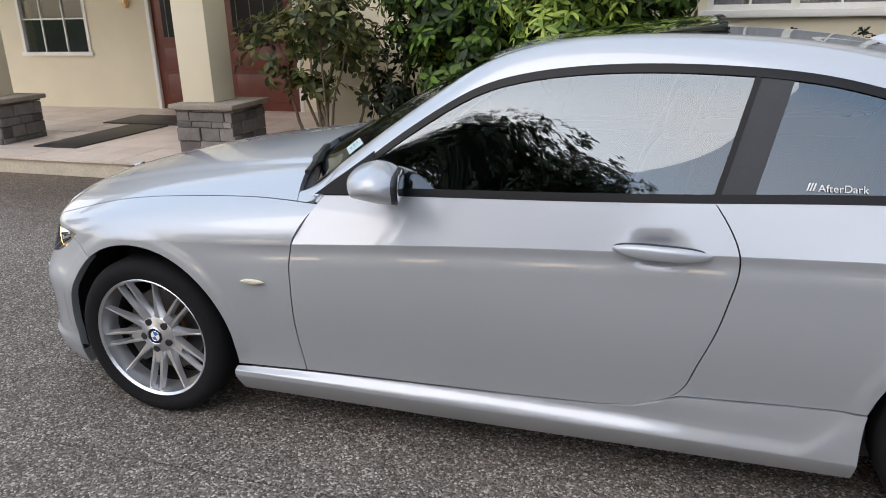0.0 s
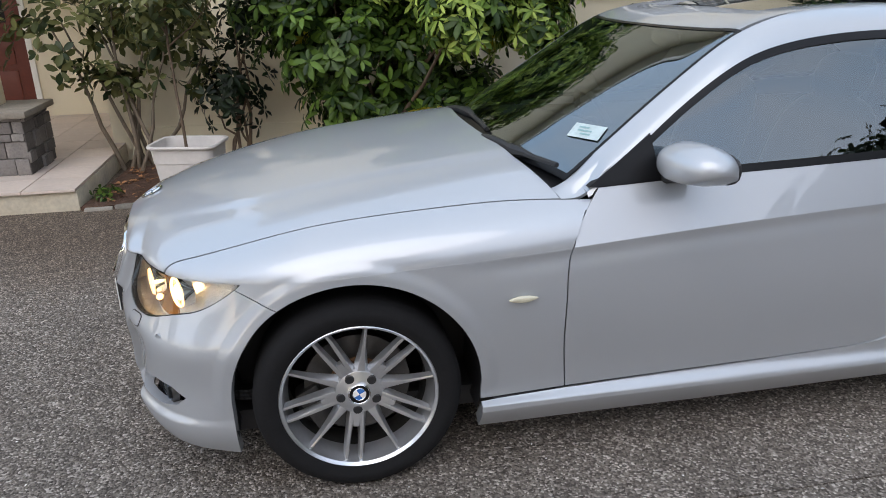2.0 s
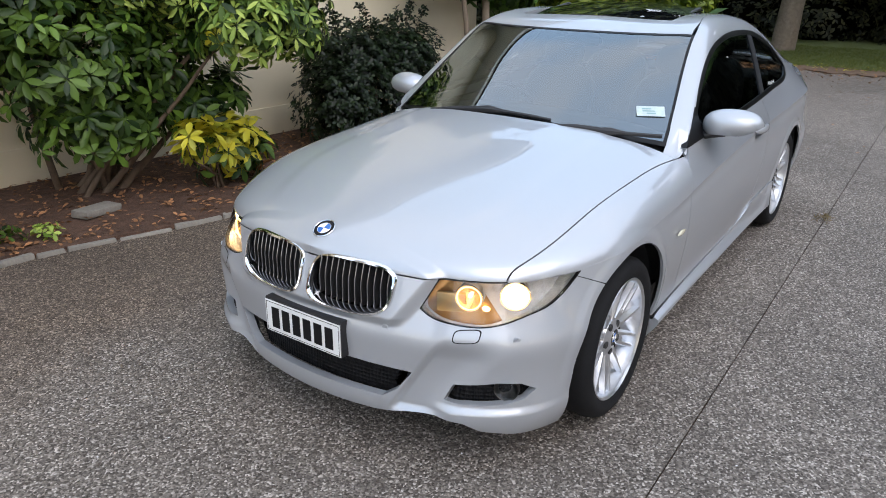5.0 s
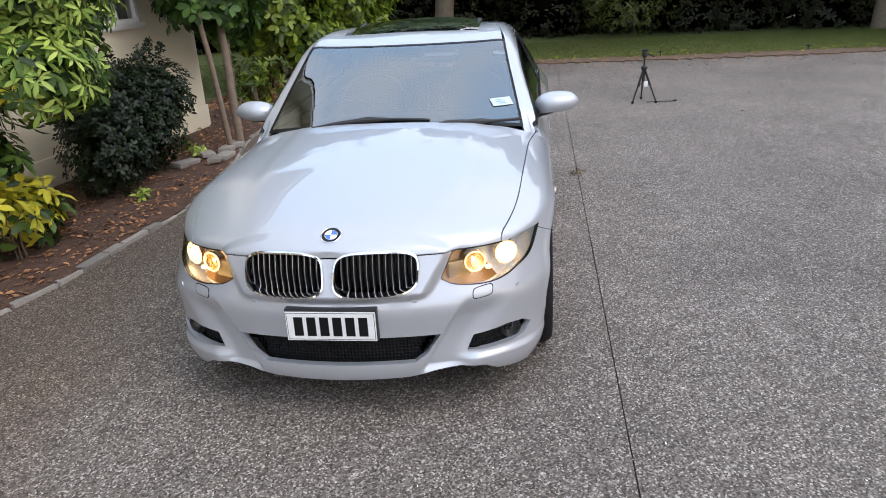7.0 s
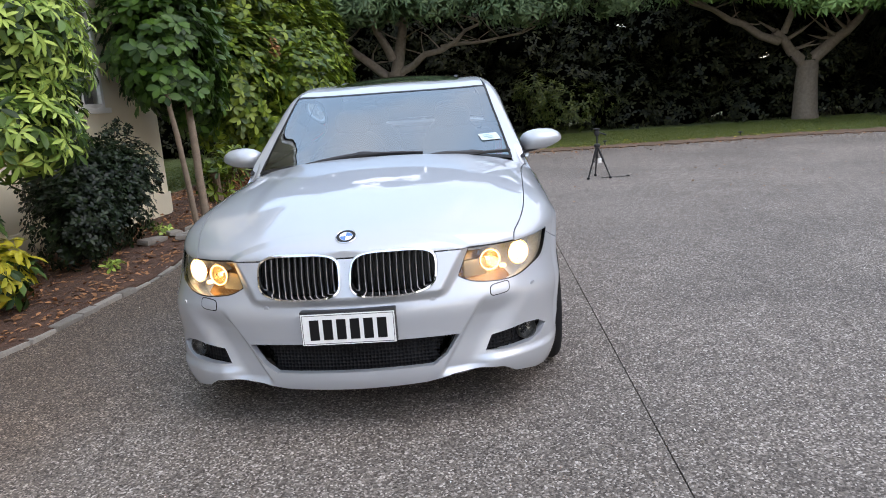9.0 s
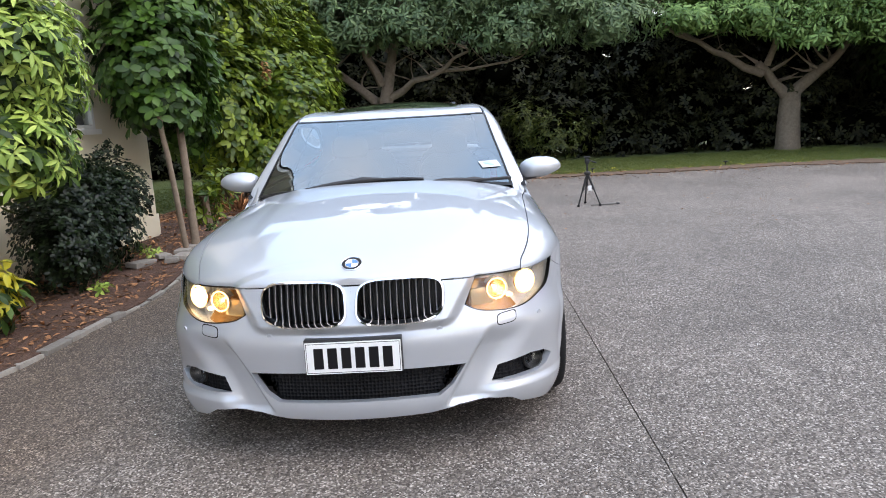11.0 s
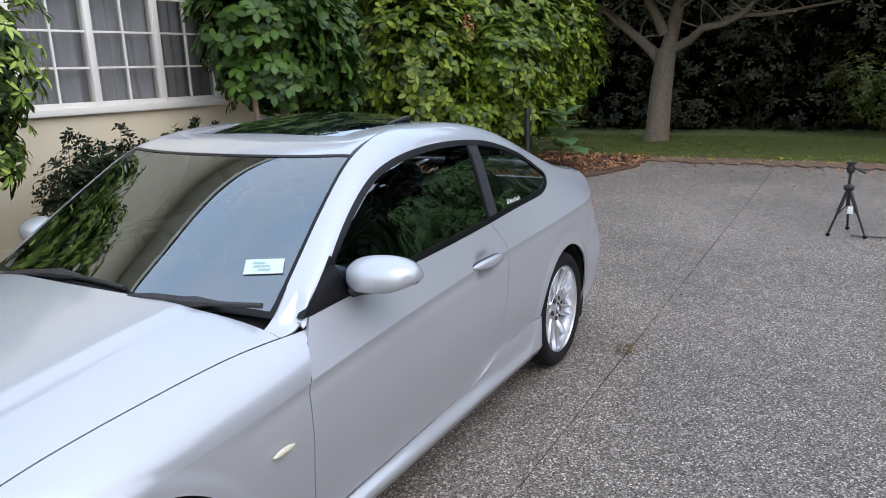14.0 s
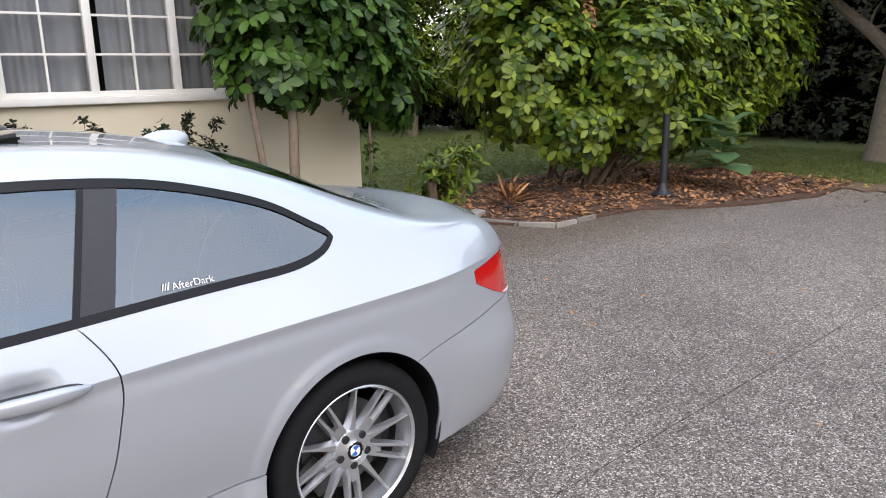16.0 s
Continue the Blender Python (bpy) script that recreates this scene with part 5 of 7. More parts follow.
# registration label and writing on the glass
def decal(name, parent, rows_, material, half_w, half_h, centre, lift=0.002, label=""):
    """A small sticker laid on the skin, given its centre and two ways along it."""
    c, ex, ey = (np.array(v, float) for v in (centre, *rows_))
    nrm = np.cross(ex, ey)
    V = [c + ex * a * half_w + ey * b * half_h + nrm * lift for a, b in ((-1, -1), (1, -1), (1, 1), (-1, 1))]
    return shown(name, V, [(0, 1, 2, 3)], material, parent, label)


c = on_cabin(-0.60, 0.60) * (1, -1, 1)
flat = min(np.linspace(-0.68, -0.58, 201), key=lambda x: abs(on_cabin(x, 0.54)[2] - on_cabin(-0.60, 0.60)[2]))
a1 = on_cabin(flat, 0.54) * (1, -1, 1) - c
a2 = on_cabin(-0.57, 0.60) * (1, -1, 1) - c
a1, a2 = a1 / np.linalg.norm(a1), a2 / np.linalg.norm(a2)
a2 = a2 - a1 * (a1 @ a2)
a2 /= np.linalg.norm(a2)
up_n = np.cross(a2, a1)
if up_n[2] < 0:
    up_n = -up_n
label_ = decal("windscreen_label", car, (a1, a2), LABEL, 0.062, 0.030, c + up_n * 0.002, 0.0, "pale green windscreen label with fine print")
for k in range(3):
    decal("bar", label_, (a1, a2), LABELINK, 0.02 + 0.008 * (k == 1), 0.0035, c + up_n * 0.0035 + a1 * (0.018 - 0.01 * k) + a2 * (0.014 - 0.014 * k), 0.0)
def lettering(text, size, m, material, parent, name="lettering"):
    cu = bpy.data.curves.new(name, "FONT")
    cu.body, cu.size, cu.extrude = text, size, 0.0002
    tmp = bpy.data.objects.new(name, cu)
    me = bpy.data.meshes.new_from_object(tmp)
    bpy.data.objects.remove(tmp)
    me.materials.clear(), me.materials.append(material)
    ob = new(name, me)
    ob.parent, ob.matrix_basis = parent, m
    return ob


def side_pose(x, z, lift=0.001):
    """A pose on the left flank of the cabin: x along it towards the tail, y up it."""
    u = np.linspace(0.05, 0.7, 500)
    P = cabin(np.full(500, x), u)
    Q = cabin(np.full(500, x + 0.05), u)
    i = int(np.argmin(np.abs(P[:, 2] - z)))
    p, ex, ey = P[i] * (1, -1, 1), (Q[i] - P[i]) * (1, -1, 1), (P[i + 4] - P[i - 4]) * (1, -1, 1)
    ex = Vector(ex).normalized()
    ey = (Vector(ey) - ex * Vector(ey).dot(ex)).normalized()
    n_ = ex.cross(ey)
    m = Matrix((ex, ey, n_)).transposed().to_4x4()
    m.translation = Vector(p) + n_ * lift
    return m


lettering("AfterDark", 0.029, side_pose(0.835, 1.002), WHITE, car)
for k in range(3):
    bm = bmesh.new()
    bm.faces.new([bm.verts.new(v) for v in ((0.0, 0, 0), (0.004, 0, 0), (0.011, 0.021, 0), (0.007, 0.021, 0))])
    part("stripe", bm, WHITE, car, smooth=0).matrix_basis = side_pose(0.806, 1.002) @ pose(0.0075 * k, 0, 0)

# ---- cabin inside ----
def seat(x, y, z0, wide=0.25, head=True):
    ob = new("car_seat")
    ob.parent = car
    for name, c, r in (("cushion", (0, 0, 0.08), (0.26, wide, 0.09)), ("backrest", (0.27, 0, 0.38), (0.09, wide - 0.01, 0.30)), ("headrest", (0.36, 0, 0.74), (0.05, 0.13, 0.085))):
        if name == "headrest" and not head:
            continue
        bm = bmesh.new()
        blob(bm, c, r, 3.0, 24, 12, (lambda p: (p.x + p.z * 0.28, p.y, p.z)) if name != "cushion" else None)
        part(name, bm, LEATHER, ob)
    ob.matrix_basis = pose(x, y, z0)


for y in (-0.36, 0.36):
    seat(0.12, y, 0.40)
    seat(0.95, y * 0.9, 0.42)
bm = bmesh.new()
blob(bm, (-0.52, 0, 0.80), (0.34, 0.72, 0.13), 3.2, 32, 12)
part("dashboard", bm, LEATHER, car)
bm = bmesh.new()
tube(bm, [(0.0, 0.185 * math.cos(t), 0.185 * math.sin(t)) for t in L(0, 2 * math.pi, 33)], 0.015, 8)
blob(bm, (-0.02, 0, 0), (0.03, 0.07, 0.055), 2.4, 16, 8)
part("steering_wheel", bm, LEATHER, car, "dark leather steering wheel").matrix_basis = pose(-0.17, 0.36, 0.86, 0, -24, 0)
bm = bmesh.new()
blob(bm, (-0.05, 0, 1.27), (0.025, 0.11, 0.035), 2.6, 20, 8)
part("rear_view_mirror", bm, BLACK, car)
bm = bmesh.new()
box(bm, (-0.6, -0.74, 0.24), (1.7, 0.74, 0.42), 0.02)
part("cabin_floor", bm, LEATHER, car)
for side in (-1, 1):
    bm = bmesh.new()
    box(bm, (-0.6, side * 0.76 - 0.02, 0.35), (1.4, side * 0.76 + 0.02, 0.90), 0.02)
    part("door_lining", bm, LEATHER, car)
bm = bmesh.new()
box(bm, (1.35, -0.68, 0.7), (1.85, 0.68, 0.97), 0.03)
part("parcel_shelf", bm, LEATHER, car)
panel("headlining", [(cabin, L(0.06, 1.1, 40), L(0.6, 1, 30), [lambda P: rail_y(X(P)) - 0.07 - Y(P), lambda P: np.maximum(np.abs(X(P) - 0.33) - 0.27, Y(P) - 0.43)])], LINING, car, (1, -1), 0, -0.03)


# ---- ground ----
bed_edge = spline((-9.0, 2.55), (-3.1, 2.56), (-2.2, 2.56), (-1.66, 2.47), (-0.9, 2.24), (-0.2, 2.19), (0.4, 2.13), (1.4, 2.17), (2.4, 2.36), (3.4, 2.62), (5.3, 2.66))


def sheet(name, pts, z, material, label, thick=0.0, kind="structure"):
    bm = bmesh.new()
    bm.faces.new([bm.verts.new((x, y, z)) for x, y in pts])
    bmesh.ops.recalc_face_normals(bm, faces=bm.faces)
    if thick:
        r = bmesh.ops.extrude_face_region(bm, geom=list(bm.faces))
        bmesh.ops.translate(bm, verts=[v for v in r["geom"] if isinstance(v, bmesh.types.BMVert)], vec=(0, 0, -thick))
        bmesh.ops.recalc_face_normals(bm, faces=bm.faces)
    return tagged(part(name, bm, material, smooth=0), label, name.split("_")[0], kind=kind)


sheet("ground", [(-400, -400), (400, -400), (400, 400), (-400, 400)], -0.06, GRASS, "grassy ground reaching the horizon")
far_edge = [(10.9, 3.0), (10.6, 1.3), (10.5, -0.8), (10.3, -3.9), (10.35, -6.7), (9.9, -8.9), (8.0, -14.0), (4.0, -18.0)]
J, JX = -1.145, 1.665
sheet("driveway_slab", [(-30, J + 0.003), (JX - 0.002, J + 0.003), (JX - 0.002, 4.2), (-30, 4.2)], 0.0, DRIVE, "exposed aggregate driveway slab under the car", 0.05)
sheet("driveway_slab", [(JX + 0.002, J + 0.003), (10.5, J + 0.003), (10.6, 1.3), (10.9, 3.0), (9.0, 4.2), (JX + 0.002, 4.2)], 0.0, DRIVE, "exposed aggregate driveway slab by the garden bed", 0.05)
sheet("driveway_slab", [(-30, J - 0.003), (-30, -18), (4.0, -18.0), (8.0, -14.0), (9.9, -8.9), (10.35, -6.7), (10.3, -3.9), (10.5, J - 0.003)], 0.0, DRIVE, "wide exposed aggregate driveway slab with fine joints", 0.05)
sheet("joint_filler", [(-30, J - 0.02), (10.4, J - 0.02), (10.4, J + 0.02), (-30, J + 0.02)], -0.012, SOIL, "dark earth in the slab joint")
sheet("joint_filler", [(JX - 0.02, J), (JX + 0.02, J), (JX + 0.02, 4), (JX - 0.02, 4)], -0.013, SOIL, "dark earth in the cross joint")
xs = L(-3.12, 5.3, 60)
bed = [(x, float(bed_edge(x))) for x in xs] + [(5.72, 1.95), (6.4, 1.98), (7.1, 1.9), (7.7, 1.45), (8.3, 1.15), (9.3, 0.85), (10.55, 0.9), (10.9, 3.0), (9.5, 4.6), (5.2, 4.4), (4.4, 3.5), (-3.0, 4.2)]
sheet("garden_bed", bed, 0.028, SOIL, "garden bed of dark bark mulch and dry leaves", 0.06)
lawn = [(10.95, 3.0), (10.62, 1.3), (10.52, -0.8), (10.32, -3.9), (10.37, -6.7), (9.92, -8.9), (8.02, -14.0), (4.0, -18.1), (40, -40), (40, 40), (4.0, 40), (4.0, 4.4), (5.2, 4.4), (9.5, 4.6)]
sheet("lawn", lawn, 0.02, GRASS, "mown green lawn behind the driveway")

rng_e = random.Random(21)
strip = [(x - 0.45 + 0.14 * rng_e.uniform(-1, 1), y) for x, y in [(float(np.interp(-q, (-3.0, -1.3, 0.8, 3.9, 6.7, 8.9), (10.8, 10.6, 10.5, 10.3, 10.35, 9.9))), float(q)) for q in L(0.95, -8.9, 110)]]
strip += [(float(np.interp(-q, (-3.0, -1.3, 0.8, 3.9, 6.7, 8.9), (11.15, 10.9, 10.8, 10.6, 10.65, 10.2))) + 0.2 * rng_e.uniform(-1, 1), float(q)) for q in L(-8.9, 0.95, 60)]
sheet("earth_strip", strip, 0.024, EARTH, "trodden earth and leaf mould along the lawn edge", 0.020)

# ---- house: its long wall runs nearly along the car ----
ALPHA = -4.6
house_m = pose(2.0, 3.76, 0, 0, 0, ALPHA)
house = thing("house", house_m, "cream stucco house with white gridded windows and a tiled porch", "house", kind="structure")
WX0, WX1, WZ0, WZ1 = -1.36, 1.34, 1.41, 2.66


def solid(name, lo, hi, material, parent, bevel=0.0, label=""):
    bm = bmesh.new()
    box(bm, lo, hi, bevel)
    return part(name, bm, material, parent, label, 30 if bevel else 0)


# long wall with the window opening left free (local x from the mid mullion)
for lo, hi in (((-5.0, 0, -0.1), (WX0, 0.25, 4.85)), ((WX1, 0, -0.1), (2.47, 0.25, 4.85)), ((WX0, 0, -0.1), (WX1, 0.25, WZ0)), ((WX0, 0, WZ1), (WX1, 0.25, 4.85))):
    solid("wall", lo, hi, STUCCO, house)
solid("wall", (2.22, 0.25, -0.1), (2.47, 7, 4.85), STUCCO, house)
solid("wall", (-5.25, 0.0, -0.1), (-5.0, 2.0, 4.85), STUCCO, house)
solid("wall", (-5.25, 2.0, 3.2), (-5.0, 7.0, 4.85), STUCCO, house)
# eaves with a hipped roof, and the lower porch roof
solid("soffit", (-5.6, -0.6, 4.72), (3.0, 7.6, 4.85), FRAME, house)
bm = bmesh.new()
ends = [bm.verts.new(v) for v in ((-5.65, -0.65, 4.85), (3.05, -0.65, 4.85), (3.05, 7.65, 4.85), (-5.65, 7.65, 4.85))]
ridge_ = [bm.verts.new(v) for v in ((-1.8, 3.5, 6.3), (-0.8, 3.5, 6.3))]
for q in ((ends[0], ends[1], ridge_[1], ridge_[0]), (ends[1], ends[2], ridge_[1]), (ends[2], ends[3], ridge_[0], ridge_[1]), (ends[3], ends[0], ridge_[0]), ends[::-1]):
    bm.faces.new(q)
part("roof", bm, ROOFTILE, house, "dark grey tiled roof", 0)
solid("porch_roof", (-12.5, -0.6, 3.2), (-5.26, 7.5, 3.35), FRAME, house)
solid("plinth", (-5.0, -0.022, -0.1), (2.49, -0.001, 0.30), STUCCO, house, 0.006)
# big window
win = new("window")
win.parent = house
solid("sill", (WX0 - 0.06, -0.05, WZ0 - 0.06), (WX1 + 0.06, 0.1, WZ0), FRAME, win, 0.008)
for x0, x1 in ((WX0, WX0 + 0.05), (WX1 - 0.05, WX1)):
    solid("frame", (x0, -0.015, WZ0), (x1, 0.09, WZ1), FRAME, win, 0.004)
for z0, z1 in ((WZ0, WZ0 + 0.045), (WZ1 - 0.05, WZ1)):
    solid("frame", (WX0, -0.012, z0), (WX1, 0.085, z1), FRAME, win, 0.004)
for k in range(1, 4):
    x = WX0 + k * (WX1 - WX0) / 4
    solid("mullion", (x - 0.032, -0.013, WZ0), (x + 0.032, 0.088, WZ1), FRAME, win, 0.004)
for k in range(4):
    x = WX0 + (k + 0.5) * (WX1 - WX0) / 4
    solid("muntin", (x - 0.009, 0.015, WZ0), (x + 0.009, 0.045, WZ1), FRAME, win)
    for r in range(1, 4):
        z = WZ0 + 0.03 + r * 0.31
        solid("muntin", (x - 0.33, 0.016, z - 0.009), (x + 0.33, 0.044, z + 0.009), FRAME, win)
    p = shown("pane", [(x - 0.33, 0.03, WZ0), (x + 0.33, 0.03, WZ0), (x + 0.33, 0.03, WZ1), (x - 0.33, 0.03, WZ1)], [(0, 1, 2, 3)], PANE, win)
    p.visible_shadow = False
for x0, x1, seed in ((WX0 + 0.02, 0.0, 3), (0.09, WX1 - 0.02, 4)):
    n = int((x1 - x0) / 0.012)
    V = [(x0 + (x1 - x0) * i / n, 0.125 + 0.022 * math.sin(i * 0.55 + math.sin(i * 0.13 + seed) * 1.5), z) for i in range(n + 1) for z in (WZ0 - 0.1, WZ1)]
    shown("curtain", V, [(2 * i, 2 * i + 2, 2 * i + 3, 2 * i + 1) for i in range(n)], CURTAIN, win, "grey pleated curtain", True)
# flat board behind the curtains, painted as the room's shade
solid("room_backing", (WX0 - 0.3, 0.5, WZ0 - 0.5), (WX1 + 0.3, 0.52, WZ1 + 0.2), ROOMSHADE, house)

# ---- porch ----
PF = 0.165
porch = thing("porch", pose(0, 0, 0), "raised porch with pale pink tiles and a cream kerb", "porch", kind="structure")
solid("slab", (-10.5, 2.58, -0.05), (-3.13, 6.1, PF - 0.02), KERB, porch, 0.01)
x = -3.13
for i in range(21):
    for j in range(10):
        lo, hi = (-3.13 - 0.36 * (i + 1), 2.55 + 0.36 * j), (-3.13 - 0.36 * i, 2.55 + 0.36 * (j + 1))
        if hi[1] < 6.2:
            solid("tile", (lo[0] + 0.003, lo[1] + 0.003, PF - 0.018), (hi[0] - 0.003, hi[1] - 0.003, PF + 0.002 * (i * 7 + j * 3) % 0.003), TILE_P, porch)
back = [((-10.5, -9.0), (0, 3.2)), ((-7.74, -6.70), (0, 3.2)), ((-4.34, -2.9), (0, 3.2)), ((-9.0, -7.74), (0, 0.96)), ((-9.0, -7.74), (2.1, 3.2)), ((-6.70, -4.34), (2.31, 3.2))]
for (x0, x1), (z0, z1) in back:
    solid("porch_wall", (x0, 5.97, z0), (x1, 6.2, z1), STUCCO, house).matrix_parent_inverse = house_m.inverted()
# porch window and doors (in the recessed wall)
wb = new("porch_window")
wb.parent = house
wb.matrix_parent_inverse = house_m.inverted()
for lo, hi in (((-9.0, 5.95, 0.96), (-8.95, 6.05, 2.1)), ((-7.79, 5.95, 0.96), (-7.74, 6.05, 2.1)), ((-9.03, 5.93, 0.92), (-7.71, 6.05, 0.97)), ((-8.62, 5.99, 0.96), (-8.60, 6.02, 2.1)), ((-8.21, 5.99, 0.96), (-8.19, 6.02, 2.1)), ((-9.0, 5.99, 1.43), (-7.74, 6.02, 1.45)), ((-9.0, 5.99, 1.88), (-7.74, 6.02, 1.9))):
    solid("frame", lo, hi, FRAME, wb)
shown("pane", [(-8.98, 6.005, 0.97), (-7.76, 6.005, 0.97), (-7.76, 6.005, 2.1), (-8.98, 6.005, 2.1)], [(0, 1, 2, 3)], PANE, wb)
# another such board, coloured for the shade behind the porch window
solid("room_shade", (-9.4, 6.5, 0), (-7.4, 6.52, 2.6), ROOMSHADE, house).matrix_parent_inverse = house_m.inverted()
for x0, x1 in ((-6.64, -5.53), (-5.51, -4.40)):
    door = thing("front_door", pose((x0 + x1) / 2, 6.0, PF), "dark red wooden front door with leaded glass", "door", "front doors", "structure")
    w = (x1 - x0) / 2
    solid("door_leaf", (-w, 0, 0), (w, 0.05, 2.1), DOORWOOD, door, 0.004)
    for z0, z1 in ((0.12, 0.5), (0.56, 0.86)):
        solid("door_panel", (-w + 0.14, -0.012, z0), (w - 0.14, 0.002, z1), DOORWOOD, door, 0.01)
    solid("glass_pane", (-w + 0.16, -0.006, 1.0), (w - 0.16, 0.002, 1.95), GLOSSBLACK, door)
    for k in range(4):
        x = -w + 0.24 + k * (2 * w - 0.48) / 3
        solid("lead_strip", (x - 0.006, -0.012, 1.0), (x + 0.006, -0.005, 1.95), STEEL, door)
frame_d = thing("door_frame", pose(-5.52, 5.95, PF), "white painted double door frame", "door frame", kind="structure")
for lo, hi in (((-1.18, 0, 0), (-1.12, 0.08, 2.15)), ((1.12, 0, 0), (1.18, 0.08, 2.15)), ((-1.12, 0.001, 2.1), (1.12, 0.079, 2.15))):
    solid("jamb", lo, hi, FRAME, frame_d, 0.005)
wl_ = thing("wall_lamp", pose(-7.0, 5.93, 1.66), "small brass wall lamp beside the door", "wall lamp")
bm = bmesh.new()
blob(bm, (0, 0, 0), (0.05, 0.05, 0.10), 2.5, 16, 10)
part("lamp_body", bm, AMBER, wl_)


def slab_stones(bm, x0, x1, y, z0, z1, axis, rng, deep=0.05):
    """Rows of rough stones on one face of a pier."""
    z = z0
    while z < z1 - 0.02:
        h = min(rng.choice((0.06, 0.09, 0.13)), z1 - z)
        x = x0
        while x < x1 - 0.01:
            w = min(rng.uniform(0.11, 0.30), x1 - x)
            if x1 - x - w < 0.06:
                w = x1 - x
            out = rng.uniform(0.0, 0.022)
            lo, hi = (x + 0.003, y - out, z + 0.003), (x + w - 0.003, y + deep, z + h - 0.003)
            yield lo, hi
            x += w
        z += h


def pier(x0, x1, y0, y1):
    ob = thing("porch_pier", pose(0, 0, 0), "porch pier of stacked grey stone under a cream column", "pier", "porch piers", "structure")
    rng = random.Random(int(x0 * 100))
    z0, z1 = PF, 0.60
    solid("core", (x0 + 0.04, y0 + 0.04, z0), (x1 - 0.04, y1 - 0.04, z1), STONE, ob)
    for lo, hi in slab_stones(None, x0, x1, y0, z0, z1, 0, rng):
        solid("stone", lo, hi, STONE_P, ob, 0.006)
    for lo, hi in slab_stones(None, y0, y1, -x1, z0, z1, 1, rng):
        solid("stone", (-hi[1] + 0.0, lo[0], lo[2]), (-lo[1], hi[0], hi[2]), STONE_P, ob, 0.006)
    for lo, hi in slab_stones(None, y0, y1, x0, z0, z1, 1, rng):
        solid("stone", (lo[1], lo[0], lo[2]), (hi[1], hi[0], hi[2]), STONE_P, ob, 0.006)
    solid("cap", (x0 - 0.05, y0 - 0.05, z1), (x1 + 0.05, y1 + 0.05, z1 + 0.05), CAP, ob, 0.012)
    c, d = (x0 + x1) / 2, (y0 + y1) / 2
    solid("column", (c - 0.30, d - 0.17, z1 + 0.05), (c + 0.06, d + 0.19, 3.2), STUCCO, ob, 0.01)


pier(-4.19, -3.57, 3.08, 3.66)
pier(-7.08, -6.46, 3.08, 3.66)
solid("porch_beam", (-10.5, 3.0, 3.0), (-3.2, 3.7, 3.2), FRAME, house).matrix_parent_inverse = house_m.inverted()
mat_a = thing("door_mat", pose(-5.75, 3.05, PF + 0.003), "long black rubber runner mat on the porch tiles", "mat")
solid("mat_sheet", (-0.28, 0, 0), (0.28, 1.5, 0.012), BLACK, mat_a, 0.004)
mat_b = thing("door_mat", pose(-5.75, 4.55, PF + 0.003), "second black mat before the front door", "mat")
solid("mat_sheet", (-0.75, 0.05, 0), (0.55, 0.75, 0.015), BLACK, mat_b, 0.004)


# ---- plants ----
def crown(name, blobs, n, k, size, material, parent, seed, slim=0.36, droop=0.35, shell=0.55, gap=0.35, label=""):
    p, d = clump(blobs, n, seed, shell, gap)
    ob = leaves(name, p, d, size, k, material, parent, slim, droop, label, seed=seed)
    ob.matrix_parent_inverse = parent.matrix_world.inverted()
    return ob


def limbs(parent, paths, material, name="branch", sides=7):
    for pts, r0, r1 in paths:
        bm = bmesh.new()
        n = len(pts)
        tube(bm, pts, [r0 + (r1 - r0) * i / (n - 1) for i in range(n)], sides)
        part(name, bm, material, parent, smooth=60).matrix_parent_inverse = parent.matrix_world.inverted()


def wander(a, b, n, amp, rng):
    a, b = Vector(a), Vector(b)
    return [a + (b - a) * (i / n) + Vector([rng.uniform(-amp, amp) for _ in range(3)]) * (0 if i in (0,) else 1) for i in range(n + 1)]


def plant(name, base, label, category, stems, material, r0, seed, blobs=None, spread=1.0):
    """A plant with stems that rise from its base into its crown."""
    ob = thing(name, pose(*base), label, category)
    rng = random.Random(seed)
    paths = []
    for i in range(stems):
        c, r = blobs[rng.randrange(len(blobs))]
        tip = [c[j] + rng.uniform(-0.6, 0.6) * r[j] for j in range(3)]
        start = (base[0] + rng.uniform(-0.06, 0.06) * spread, base[1] + rng.uniform(-0.06, 0.06) * spread, base[2] - 0.03)
        paths.append((wander(start, tip, 6, 0.03, rng), r0 * rng.uniform(0.6, 1.0), r0 * 0.25))
    limbs(ob, paths, material, "stem")
    return ob


# large umbrella-leaved shrub behind the bonnet, wider at its top
B = [((-1.1, 3.2, 1.1), (0.8, 0.5, 0.5)), ((-0.45, 3.15, 1.0), (0.55, 0.45, 0.45)), ((-1.4, 3.3, 1.6), (0.7, 0.5, 0.5)), ((-0.5, 3.1, 1.7), (0.75, 0.6, 0.5)), ((-0.27, 2.36, 1.9), (0.40, 0.44, 0.5)), ((-0.32, 2.42, 1.35), (0.35, 0.38, 0.4)), ((-0.5, 2.8, 2.4), (0.72, 0.6, 0.5)), ((-0.95, 3.15, 0.62), (0.6, 0.35, 0.3)), ((-0.2, 3.0, 0.65), (0.4, 0.3, 0.3))]
ob = plant("umbrella_shrub", (-1.0, 3.5, 0.03), "large green umbrella-leaved shrub against the house", "shrub", 16, STEM, 0.035, 11, B, 3.0)
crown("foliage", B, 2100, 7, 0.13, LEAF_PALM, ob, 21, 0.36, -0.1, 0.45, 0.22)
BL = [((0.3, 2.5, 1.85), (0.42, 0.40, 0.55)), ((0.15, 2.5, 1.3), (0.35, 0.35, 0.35))]
